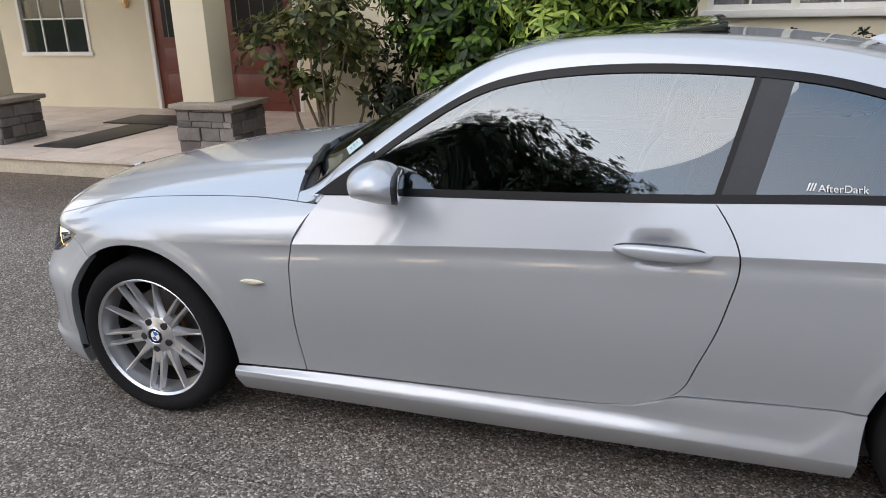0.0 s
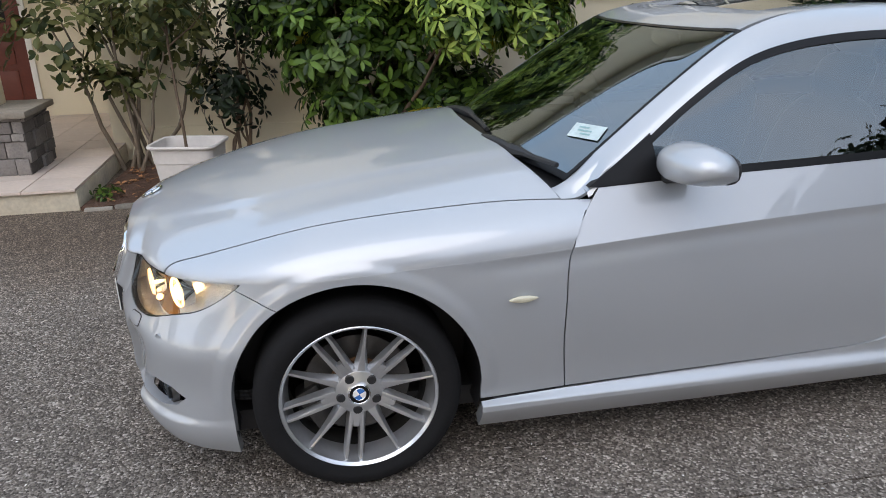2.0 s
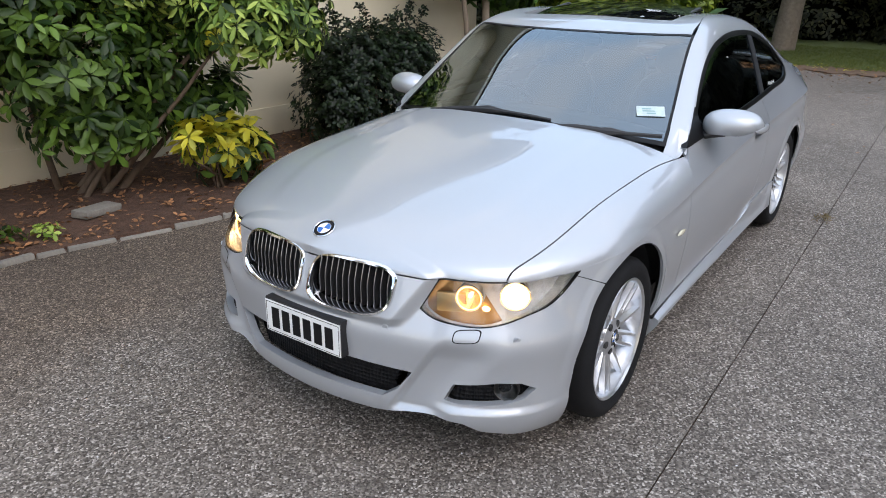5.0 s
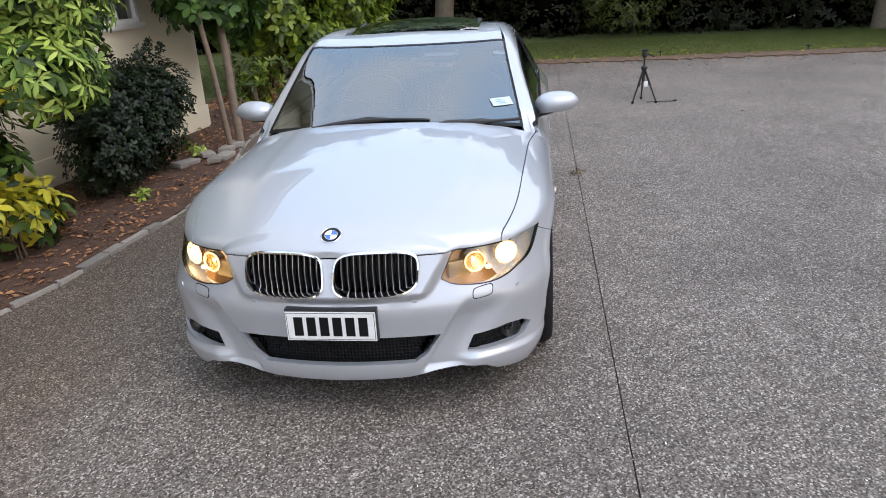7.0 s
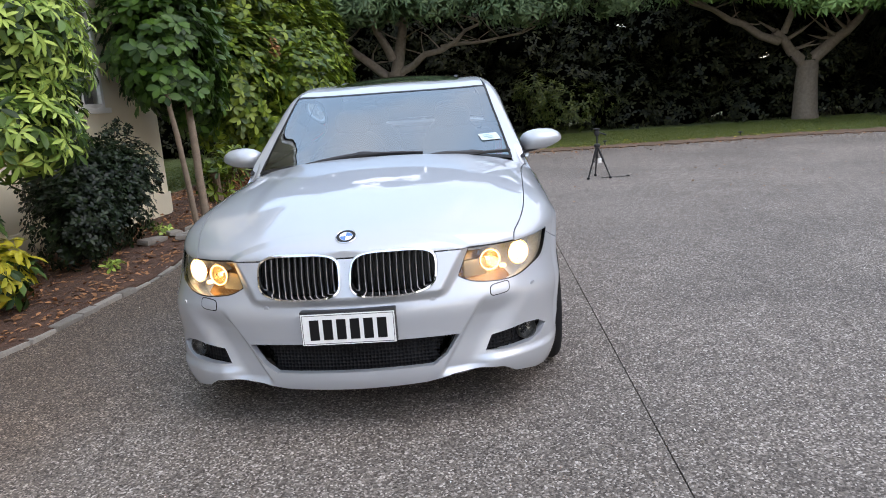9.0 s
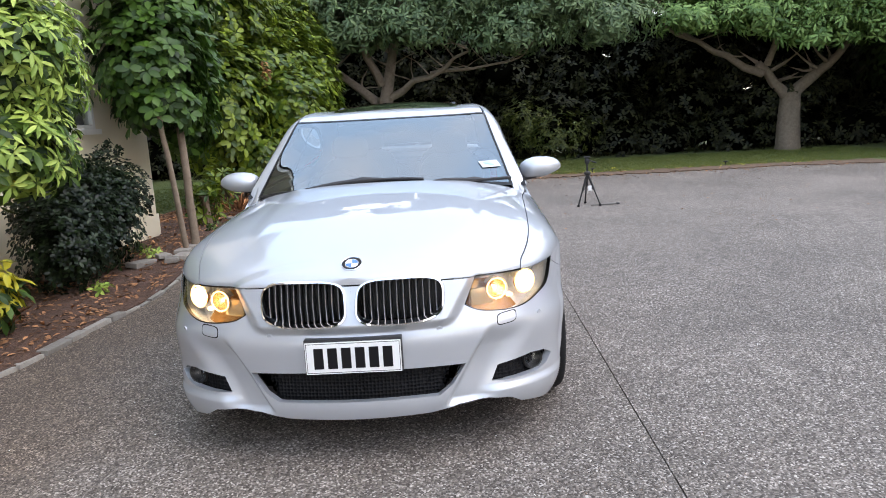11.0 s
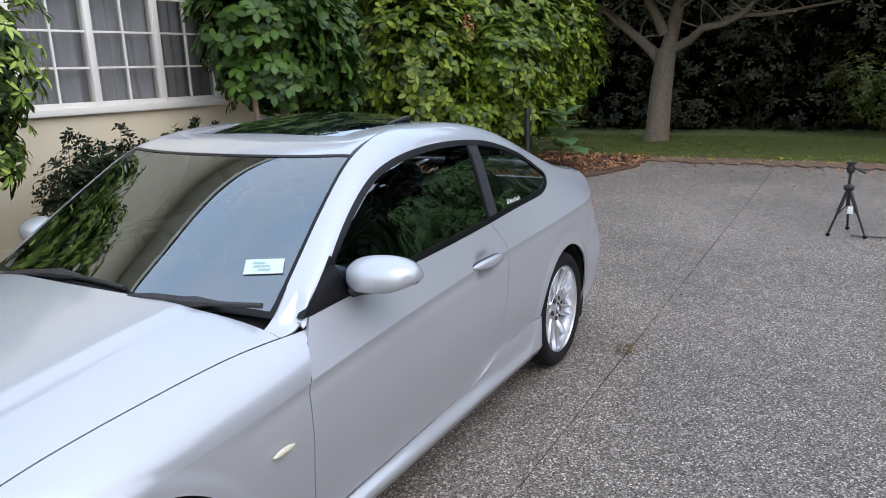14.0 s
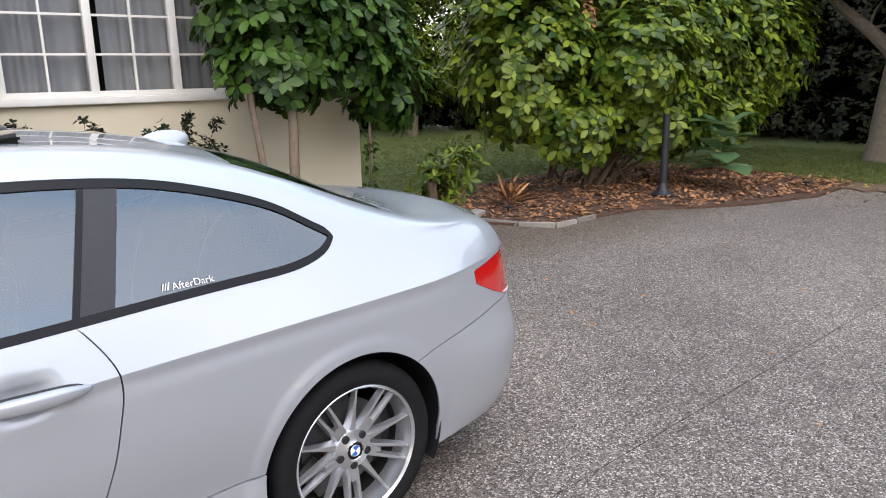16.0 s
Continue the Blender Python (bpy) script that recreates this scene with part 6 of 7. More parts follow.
# paler leaves on the upper, outer growth: the light there is put into their colour
crown("lit_foliage", [B[3], B[4], B[4], B[5], B[6]] + BL, 1300, 7, 0.112, LEAF_PALM_LIGHT, ob, 22, 0.27, -0.1, 0.7)
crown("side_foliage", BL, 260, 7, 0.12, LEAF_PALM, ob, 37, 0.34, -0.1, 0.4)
crown("yellow_leaves", B[2:6], 14, 7, 0.13, LEAF_YELLOW, ob, 36, 0.36, -0.1, 0.9)
# small yellow shrub
Y1 = [((-0.55, 2.68, 0.42), (0.30, 0.2, 0.2)), ((-0.25, 2.75, 0.36), (0.28, 0.2, 0.2))]
ob = plant("yellow_shrub", (-0.4, 2.78, 0.03), "low shrub with yellow and green leaf fans", "shrub", 6, STEM, 0.012, 13, Y1)
crown("foliage", Y1, 60, 7, 0.15, LEAF_YELLOW, ob, 23, 0.38, 0.05, 0.4)
crown("lower_foliage", [((-0.15, 2.8, 0.3), (0.45, 0.22, 0.2))], 70, 6, 0.14, LEAF_PALM, ob, 33, 0.4, 0.0, 0.4)
# dark small-leaved bush
C = [((1.9, 3.1, 0.55), (0.85, 0.45, 0.52)), ((1.5, 3.1, 0.8), (0.55, 0.4, 0.36)), ((2.3, 3.1, 0.75), (0.55, 0.38, 0.36)), ((1.2, 2.95, 0.45), (0.5, 0.35, 0.4))]
ob = plant("dark_bush", (1.95, 3.2, 0.03), "dense dark bush with small glossy leaves", "bush", 10, STEM, 0.012, 14, C)
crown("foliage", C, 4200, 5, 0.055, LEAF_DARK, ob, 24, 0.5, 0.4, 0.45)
rng = random.Random(5)
sprigs = []
for i in range(14):
    x = 1.2 + i * 0.11
    sprigs.append((wander((x, 3.15, 0.9), (x + rng.uniform(-0.1, 0.1), 3.12, rng.uniform(1.12, 1.32)), 3, 0.01, rng), 0.004, 0.002))
limbs(ob, sprigs, STEM, "sprig", 5)
crown("sprig_leaves", [((p[0][-1][0], p[0][-1][1], p[0][-1][2] - 0.05), (0.05, 0.05, 0.1)) for p in sprigs], 130, 4, 0.05, LEAF_DARK, ob, 34, 0.5, 0.5, 0.1, 1.0)
# leggy shrub by the porch
A = [((-3.35, 3.62, 1.15), (0.45, 0.25, 0.35)), ((-2.85, 3.7, 1.35), (0.4, 0.3, 0.4)), ((-2.45, 3.6, 1.1), (0.35, 0.3, 0.4)), ((-3.0, 3.6, 0.75), (0.35, 0.25, 0.2))]
ob = plant("leggy_shrub", (-2.9, 3.72, 0.03), "leggy shrub with bare pale stems and sparse leaves", "shrub", 9, BARK, 0.028, 15, A, 3.0)
crown("foliage", A, 250, 5, 0.115, LEAF_LEGGY, ob, 25, 0.48, 0.25, 0.3, 0.2)
A2 = [((-2.1, 3.65, 0.75), (0.4, 0.3, 0.45)), ((-1.9, 3.6, 1.25), (0.35, 0.3, 0.3))]
ob = plant("leggy_shrub", (-2.05, 3.75, 0.03), "thin dark-leaved shrub against the cream wall", "shrub", 7, STEM, 0.02, 16, A2, 2.0)
crown("foliage", A2, 130, 6, 0.11, LEAF_DARK, ob, 26, 0.36, 0.1, 0.3, 0.2)
# potted sapling
pot = thing("flower_pot", pose(-2.34, 2.66, 0.03, 0, 0, -12), "square pale plastic flower pot on the mulch", "flower pot")
bm = bmesh.new()
rings = []
for hx, hy, z, r in ((0.175, 0.15, 0.0, 0.05), (0.185, 0.16, 0.012, 0.06), (0.212, 0.178, 0.28, 0.06), (0.217, 0.183, 0.285, 0.06), (0.226, 0.19, 0.385, 0.065), (0.248, 0.21, 0.392, 0.08), (0.252, 0.214, 0.402, 0.085), (0.248, 0.21, 0.412, 0.08), (0.228, 0.19, 0.41, 0.07), (0.208, 0.172, 0.30, 0.06), (0.05, 0.05, 0.30, 0.02)):
    ring = []
    for cx, cy, a0 in ((1, 1, 0), (-1, 1, 90), (-1, -1, 180), (1, -1, 270)):
        for j in range(5):
            a = radians(a0 + j * 22.5)
            ring.append(bm.verts.new((cx * (hx - r) + r * math.cos(a), cy * (hy - r) + r * math.sin(a), z)))
    rings.append(ring)
for a, b in zip(rings, rings[1:]):
    for i in range(20):
        bm.faces.new((a[i], a[(i + 1) % 20], b[(i + 1) % 20], b[i]))
bm.faces.new(rings[0][::-1])
bmesh.ops.recalc_face_normals(bm, faces=bm.faces)
part("pot_body", bm, POT, pot)
solid("potting_soil", (-0.18, -0.15, 0.28), (0.18, 0.15, 0.33), SOIL, pot, 0.02)
SP = [((-2.4, 2.72, 1.35), (0.42, 0.35, 0.28)), ((-2.3, 2.72, 1.6), (0.3, 0.3, 0.25))]
ob = thing("sapling", pose(-2.37, 2.73, 0.35), "thin sapling with sparse leaves in the pot", "sapling")
limbs(ob, [(wander((-2.37, 2.73, 0.34), (-2.39, 2.72, 1.25), 6, 0.008, rng), 0.012, 0.008)] + [(wander((-2.39, 2.72, 1.1 + 0.08 * i), (-2.4 + 0.35 * math.cos(i * 2.1), 2.72 + 0.28 * math.sin(i * 2.1), 1.4 + 0.06 * i), 4, 0.015, rng), 0.007, 0.003) for i in range(6)], STEM, "stem")
crown("foliage", SP, 110, 5, 0.11, LEAF_LEGGY, ob, 27, 0.4, 0.2, 0.3, 0.3)
# small tree beside the house
E_ = [((3.25, 2.85, 2.15), (0.72, 0.6, 0.75)), ((3.9, 2.95, 1.95), (0.7, 0.55, 0.65)), ((3.5, 2.9, 2.9), (0.9, 0.65, 0.6)), ((4.35, 3.0, 1.45), (0.42, 0.35, 0.42)), ((3.2, 2.8, 1.65), (0.6, 0.45, 0.35))]
ob = thing("small_tree", pose(3.05, 2.6, 0.03), "small tree with glossy rounded leaves beside the house", "tree")
limbs(ob, [(wander((2.96, 2.62, 0.0), (2.83, 2.70, 1.6), 6, 0.012, rng), 0.034, 0.026), (wander((3.13, 2.58, 0.0), (3.16, 2.62, 1.7), 6, 0.012, rng), 0.048, 0.036)], PALEBARK, "trunk", 10)
limbs(ob, [(wander((3.15, 2.62, 1.45), (3.0 + 0.3 * i, 2.8 + 0.1 * (i % 3), 2.2 + 0.2 * (i % 2)), 4, 0.03, rng), 0.025, 0.008) for i in range(6)], PALEBARK)
crown("foliage", E_, 1700, 7, 0.145, LEAF_TREE, ob, 28, 0.54, 0.15, 0.5, 0.4)
ob = thing("slim_tree", pose(4.2, 3.02, 0.03), "slim stem with small climbing leaves at the house corner", "tree")
limbs(ob, [(wander((4.2, 3.02, 0.0), (4.22, 3.02, 1.5), 6, 0.012, rng), 0.02, 0.016)], PALEBARK, "trunk", 8)
crown("foliage", [((4.2, 3.02, 0.3 + 0.18 * i), (0.06, 0.06, 0.09)) for i in range(6)], 60, 3, 0.07, LEAF_TREE, ob, 29, 0.5, 0.3, 0.3, 1.0)
# big laurel
LA = [((6.9, 3.5, 1.9), (1.0, 0.9, 1.2)), ((8.2, 3.3, 2.0), (1.2, 1.0, 1.4)), ((9.6, 3.2, 2.1), (1.3, 1.0, 1.5)), ((11.0, 3.1, 2.2), (1.3, 1.0, 1.5)), ((11.9, 3.0, 1.9), (0.8, 0.8, 1.1)), ((7.5, 3.8, 3.3), (1.5, 1.2, 1.0)), ((9.5, 3.8, 3.5), (1.8, 1.2, 1.0)), ((11.3, 3.6, 3.3), (1.3, 1.1, 1.0)), ((7.4, 3.0, 0.95), (0.8, 0.6, 0.5)), ((8.8, 2.75, 1.0), (1.0, 0.6, 0.55)), ((10.3, 2.8, 1.0), (0.9, 0.6, 0.6)), ((7.9, 2.45, 1.75), (0.8, 0.55, 0.6))]
ob = plant("laurel", (8.3, 3.6, 0.03), "big laurel with broad glossy yellow-green leaves", "laurel", 26, STEM, 0.035, 17, LA, 8.0)
crown("foliage", LA, 7600, 6, 0.165, LEAF_LAUREL, ob, 30, 0.50, 0.2, 0.62, 0.36)
crown("dead_sprig", [((7.0, 2.62, 2.2), (0.06, 0.06, 0.22))], 16, 4, 0.12, DEADLEAF, ob, 35, 0.35, -0.5, 0.2, 1.0)
# plants in the far bed
O = [((5.35, 3.05, 0.55), (0.3, 0.3, 0.3)), ((5.15, 3.15, 0.35), (0.3, 0.25, 0.25))]
ob = plant("garden_plant", (5.3, 3.1, 0.03), "young green garden plant in the mulch", "plant", 8, STEM, 0.008, 18, O)
crown("foliage", O, 90, 6, 0.14, LEAF_LAUREL, ob, 31, 0.34, 0.4, 0.3, 0.5)
st = thing("tree_stump", pose(5.08, 3.12, 0.03), "short weathered brown stump in the mulch", "stump")
bm = bmesh.new()
tube(bm, [(0, 0, -0.03), (0.0, 0.01, 0.08), (-0.01, 0.0, 0.28), (-0.03, 0.01, 0.42)], [0.075, 0.06, 0.052, 0.056], 12)
for v in bm.verts:
    v.co += 0.014 * noise.noise_vector(v.co * 16)
part("stump_wood", bm, STEM, st)
ob = thing("flax", pose(6.1, 3.0, 0.03), "small tuft of dry reddish-brown flax", "plant")
p, d = clump([((6.1, 3.0, 0.1), (0.1, 0.1, 0.05))], 10, 8, 0.1, 1.0)
leaves("blade", p, d * (1, 1, 0.3) + (0, 0, 1.2), 0.32, 5, DEADLEAF, ob, 0.1, 0.9, seed=9).matrix_parent_inverse = ob.matrix_world.inverted()
ob = thing("broad_leaf_plant", pose(9.0, 2.0, 0.03), "plant with very broad drooping green leaves", "plant")
p = np.array([(9.0, 1.95, 0.32), (9.02, 2.0, 0.50), (8.98, 1.93, 0.68), (9.0, 1.95, 0.84)])
leaves("leaf", p, np.tile([0.0, 0.0, 1.0], (4, 1)), 0.50, 5, LEAF_BROAD, ob, 0.66, 0.25, seed=12).matrix_parent_inverse = ob.matrix_world.inverted()
limbs(ob, [([(9.0, 2.0, 0.0), (9.0, 2.0, 0.35), (9.0, 2.0, 0.80)], 0.012, 0.006)], STEM, "stem")
ob = thing("bromeliad", pose(-0.05, 2.75, 0.03), "small dark red rosette plant", "plant")
leaves("leaf", np.array([(-0.05, 2.72, 0.06), (-0.05, 2.72, 0.1)]), np.tile([0.0, 0.0, 1.0], (2, 1)), 0.16, 9, DEADLEAF, ob, 0.14, 0.5, seed=4).matrix_parent_inverse = ob.matrix_world.inverted()
# low green weeds along the beds
for i, (x, y) in enumerate([(-1.95, 2.85), (-1.75, 2.72), (-3.0, 2.75), (1.0, 2.6), (3.0, 3.2), (2.7, 2.9), (4.6, 2.9)]):
    ob = thing("ground_plant", pose(x, y, 0.03), "low green weed in the mulch", "plant", "low weeds")
    p, d = clump([((x, y, 0.07), (0.12, 0.1, 0.06))], 14, 60 + i, 0.2, 1.0)
    leaves("foliage", p, d, 0.06, 4, LEAF_PALM_LIGHT if i % 2 else LEAF_PALM, ob, 0.5, 0.3, seed=70 + i).matrix_parent_inverse = ob.matrix_world.inverted()

# ---- far trees and the hedge ----
def tree(base, label, limb_paths, blobs, n, size, material, seed, k=6, slim=0.3):
    ob = thing("tree", pose(*base), label, "tree", "trees behind the lawn")
    limbs(ob, limb_paths[:1], BARK, "trunk", 14)
    limbs(ob, limb_paths[1:], BARK, "limb", 9)
    r_ = random.Random(seed)
    twigs = []
    for pts, r0, r1 in limb_paths[1:]:
        for q in pts[2:]:
            for _ in range(2):
                tip = Vector(q) + Vector((r_.uniform(-0.5, 0.3), r_.uniform(-0.9, 0.9), r_.uniform(-0.1, 0.7)))
                mid = Vector(q).lerp(tip, 0.5) + Vector([r_.uniform(-0.08, 0.08) for _ in range(3)])
                twigs.append(([q, mid, tip], r1 * 0.5 + 0.006, 0.005))
    limbs(ob, twigs, BARK, "twig", 5)
    crown("crown", blobs, n, k, size, material, ob, seed, slim, -0.2, 0.3, 0.15)
    return ob


rng = random.Random(9)
t1 = [([(13.3, 1.5, -0.05), (13.3, 1.47, 0.25), (13.3, 1.43, 1.0), (13.3, 1.35, 1.9)], 0.27, 0.2),
      (wander((13.3, 1.4, 1.6), (13.5, 2.9, 2.9), 5, 0.06, rng), 0.13, 0.06), (wander((13.3, 1.35, 1.8), (13.4, 0.9, 4.2), 6, 0.08, rng), 0.16, 0.05),
      (wander((13.3, 1.3, 1.85), (12.6, -0.8, 2.9), 6, 0.07, rng), 0.10, 0.03), (wander((12.9, 0.2, 2.4), (12.4, -2.0, 2.6), 6, 0.08, rng), 0.05, 0.015),
      (wander((13.3, 1.4, 2.2), (12.5, 2.3, 4.4), 6, 0.08, rng), 0.11, 0.04), (wander((13.1, 0.8, 3.2), (12.0, -1.5, 4.4), 6, 0.1, rng), 0.06, 0.02)]
c1 = [((12.6, -0.8, 4.2), (1.9, 1.7, 0.8)), ((13.2, 1.6, 4.9), (2.2, 2.2, 1.1)), ((12.4, 3.2, 4.3), (1.6, 1.6, 0.9)), ((12.0, -2.6, 3.9), (1.3, 1.3, 0.6)), ((12.4, 0.3, 3.6), (1.2, 1.6, 0.7)), ((12.2, -1.8, 3.3), (1.1, 1.5, 0.62)), ((12.6, 2.0, 3.6), (1.2, 1.3, 0.7)), ((12.5, -3.8, 3.5), (1.2, 1.5, 0.7))]
tree((13.3, 1.5, 0.02), "spreading grey-barked tree with feathery leaves", t1, c1, 6200, 0.19, LEAF_FAR, 41)
t2 = [([(14.4, -8.98, -0.05), (14.4, -8.97, 0.3), (14.4, -8.98, 0.9), (14.38, -9.0, 1.5)], 0.33, 0.24),
      (wander((14.4, -8.95, 1.3), (14.2, -8.1, 2.3), 4, 0.05, rng), 0.15, 0.10), (wander((14.2, -8.2, 2.0), (14.0, -5.6, 3.3), 6, 0.07, rng), 0.11, 0.04),
      (wander((14.38, -9.0, 1.4), (14.2, -9.9, 2.2), 4, 0.05, rng), 0.17, 0.11), (wander((14.2, -9.8, 2.1), (13.6, -11.4, 4.0), 6, 0.1, rng), 0.11, 0.04),
      (wander((14.2, -8.3, 2.2), (13.8, -8.6, 4.6), 6, 0.1, rng), 0.09, 0.03), (wander((14.0, -6.4, 2.9), (13.6, -4.6, 4.2), 5, 0.1, rng), 0.05, 0.015)]
c2 = [((13.4, -9.4, 3.9), (1.9, 2.0, 0.9)), ((13.2, -11.5, 3.5), (1.6, 1.8, 1.0)), ((13.8, -6.6, 4.5), (1.6, 1.8, 0.7)), ((12.8, -9.0, 2.9), (0.8, 1.3, 0.4)), ((12.6, -10.6, 3.1), (1.0, 1.5, 0.6)), ((13.2, -6.2, 3.4), (1.0, 1.2, 0.4)), ((13.0, -7.8, 3.5), (1.1, 1.4, 0.7))]
tree((14.4, -8.98, 0.02), "broad tree with a forked trunk and bright green leaves", t2, c2, 6000, 0.20, LEAF_FARLIGHT, 42)


def hedge(name, path, high, deep, n, size, material, seed, label):
    """A tall belt of dark shrubs: lumpy masses painted with the inner shade, behind many leaves."""
    ob = thing(name, pose(*path[0], 0.0), label, "hedge", kind="stuff")
    rng = np.random.default_rng(seed)
    pts = np.array(path, float)
    cum = np.r_[0, np.cumsum(np.hypot(*np.diff(pts, axis=0).T))]
    m = int(cum[-1] / 0.8)
    blobs = []
    for i in range(m):
        for z in np.arange(0.6, high, 0.95):
            s = (i + rng.uniform(0, 1)) * cum[-1] / m
            c = np.array([np.interp(s, cum, pts[:, 0]), np.interp(s, cum, pts[:, 1])]) + rng.normal(0, 0.25, 2)
            blobs.append(((c[0], c[1], z * rng.uniform(0.85, 1.1)), (deep * rng.uniform(0.7, 1.2), deep * rng.uniform(0.7, 1.2), 0.75)))
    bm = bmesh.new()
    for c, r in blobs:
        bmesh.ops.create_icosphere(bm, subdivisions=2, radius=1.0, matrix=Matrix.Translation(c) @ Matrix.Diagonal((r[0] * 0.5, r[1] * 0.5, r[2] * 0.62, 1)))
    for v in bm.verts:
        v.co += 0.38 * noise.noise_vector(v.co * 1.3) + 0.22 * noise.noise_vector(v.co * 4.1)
    part("shade_mass", bm, HEDGESHADE, ob, smooth=180).matrix_parent_inverse = ob.matrix_world.inverted()
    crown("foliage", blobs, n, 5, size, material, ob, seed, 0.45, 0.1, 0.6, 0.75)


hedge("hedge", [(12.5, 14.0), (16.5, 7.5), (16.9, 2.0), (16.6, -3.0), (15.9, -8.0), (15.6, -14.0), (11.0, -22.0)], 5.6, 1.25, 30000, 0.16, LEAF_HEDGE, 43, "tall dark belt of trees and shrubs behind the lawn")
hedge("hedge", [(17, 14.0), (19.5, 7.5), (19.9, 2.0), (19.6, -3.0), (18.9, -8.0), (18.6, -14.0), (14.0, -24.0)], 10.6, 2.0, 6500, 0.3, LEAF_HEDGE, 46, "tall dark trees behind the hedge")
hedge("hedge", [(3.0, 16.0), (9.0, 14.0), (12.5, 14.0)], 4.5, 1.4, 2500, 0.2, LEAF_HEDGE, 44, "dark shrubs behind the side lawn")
ob = thing("bright_bush", pose(14.9, -2.9, 0.02), "yellow-green bush before the dark hedge", "bush")
crown("foliage", [((15.0, -3.0, 0.8), (0.6, 1.3, 0.7)), ((15.0, -2.2, 1.2), (0.5, 0.7, 0.6))], 420, 5, 0.12, LEAF_LAUREL_DARK, ob, 45, 0.4, 0.2, 0.5)
ob = thing("side_tree", pose(11.5, 11.5, 0.02), "sunlit yellow-green tree behind the side lawn", "tree")
limbs(ob, [([(11.5, 11.5, -0.05), (11.5, 11.4, 1.2), (11.4, 11.5, 2.6)], 0.14, 0.07)], BARK, "trunk", 9)
crown("foliage", [((10.4, 11.3, 2.6), (1.7, 1.1, 1.3)), ((12.2, 11.0, 2.2), (1.6, 1.1, 1.4)), ((11.3, 11.0, 4.0), (2.0, 1.2, 1.2)), ((13.4, 10.5, 3.4), (1.4, 1.0, 1.6))], 2200, 5, 0.17, LEAF_LAUREL, ob, 47, 0.4, 0.2, 0.5, 0.5)
# trees across the drive, behind the walk
for i, (x, y, h, w) in enumerate([(-3.3, -11.0, 8.6, 3.4), (-9.5, -19, 6.5, 3.0), (-15, -20, 7.0, 3.2), (1.8, -19.5, 5.5, 2.8), (-22, -15, 8.0, 3.5), (6.5, -21, 6.0, 3.0), (-26, -4, 8, 3.5), (-27, 5, 7.5, 3.5), (-6, -23, 4.6, 2.8), (-12, -24, 4.2, 2.8), (4, -24, 4.4, 2.8), (-1, -25, 4.0, 2.8), (10, -24, 5.2, 2.8), (-18, -25, 4.5, 3.0), (13, -20, 5.0, 2.8), (12.8, -12.6, 6.2, 3.4)]):
    h *= 1.0 if i == 0 else 1.4
    ob = thing("tree", pose(x, y, -0.04), "tall dense dark tree across the driveway", "tree", "trees across the driveway")
    limbs(ob, [([(x, y, -0.1), (x + 0.1, y, h * 0.35), (x, y, h * 0.8)], 0.3, 0.08)], BARK, "trunk", 10)
    r2 = random.Random(i + 50)
    bl = [((x + r2.uniform(-1, 1) * w * 0.55, y + r2.uniform(-0.6, 0.6) * w * 0.5, h * r2.uniform(0.22, 0.8)), (w * 0.5, w * 0.45, h * 0.17)) for _ in range(16 if i == 0 else 9)]
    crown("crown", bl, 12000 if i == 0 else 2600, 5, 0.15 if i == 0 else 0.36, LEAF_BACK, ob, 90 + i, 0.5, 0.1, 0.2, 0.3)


# ---- edging, lamp post, tripod, litter ----
rng = random.Random(3)
edging = thing("bed_edging", pose(0, 0, 0), "row of low grey edging stones along the garden bed", "edging", kind="structure")


def edge_piece(x, y, turn, ln, w=0.045, h=0.05):
    bm = bmesh.new()
    box(bm, (-ln / 2, -w / 2, -0.02), (ln / 2, w / 2, h), 0.008)
    for v in bm.verts:
        v.co += 0.006 * noise.noise_vector(v.co * 14 + Vector((x * 9, y, 0)))
    part("edging_stone", bm, EDGE_P, edging, smooth=40).matrix_basis = pose(x, y, 0, rng.uniform(-4, 4), rng.uniform(-2, 2), turn)


x = -3.1
while x < 5.2:
    ln = rng.uniform(0.16, 0.34)
    y0, y1 = float(bed_edge(x)), float(bed_edge(x + ln))
    edge_piece(x + ln / 2, (y0 + y1) / 2, math.degrees(math.atan2(y1 - y0, ln)), ln - 0.012, rng.uniform(0.045, 0.075), rng.uniform(0.012, 0.036))
    x += ln
for a, b in (((5.35, 2.66), (5.72, 1.95)), ((5.72, 1.95), (6.4, 1.98))):
    d = Vector(b) - Vector(a)
    n = max(1, int(d.length / 0.3))
    for i in range(n):
        c = Vector(a) + d * (i + 0.5) / n
        edge_piece(c.x, c.y, math.degrees(math.atan2(d.y, d.x)), d.length / n - 0.015)
for i, (x, y, t) in enumerate([(2.35, 2.55, 20), (2.6, 2.75, 35), (2.85, 2.62, 10), (2.2, 2.8, -15), (3.1, 2.6, 25), (2.5, 2.5, 5), (-1.3, 2.9, 12), (5.5, 2.9, 30)]):
    st = thing("flat_stone", pose(x, y, 0.03, 4, 3, t), "flat grey stone lying in the mulch", "stone", "flat stones")
    bm = bmesh.new()
    box(bm, (-0.15, -0.07, 0), (0.15, 0.07, 0.05), 0.012)
    for v in bm.verts:
        v.co += 0.012 * noise.noise_vector(v.co * 9 + Vector((i * 3.0, 0, 0)))
    part("slab", bm, EDGE_P, st)

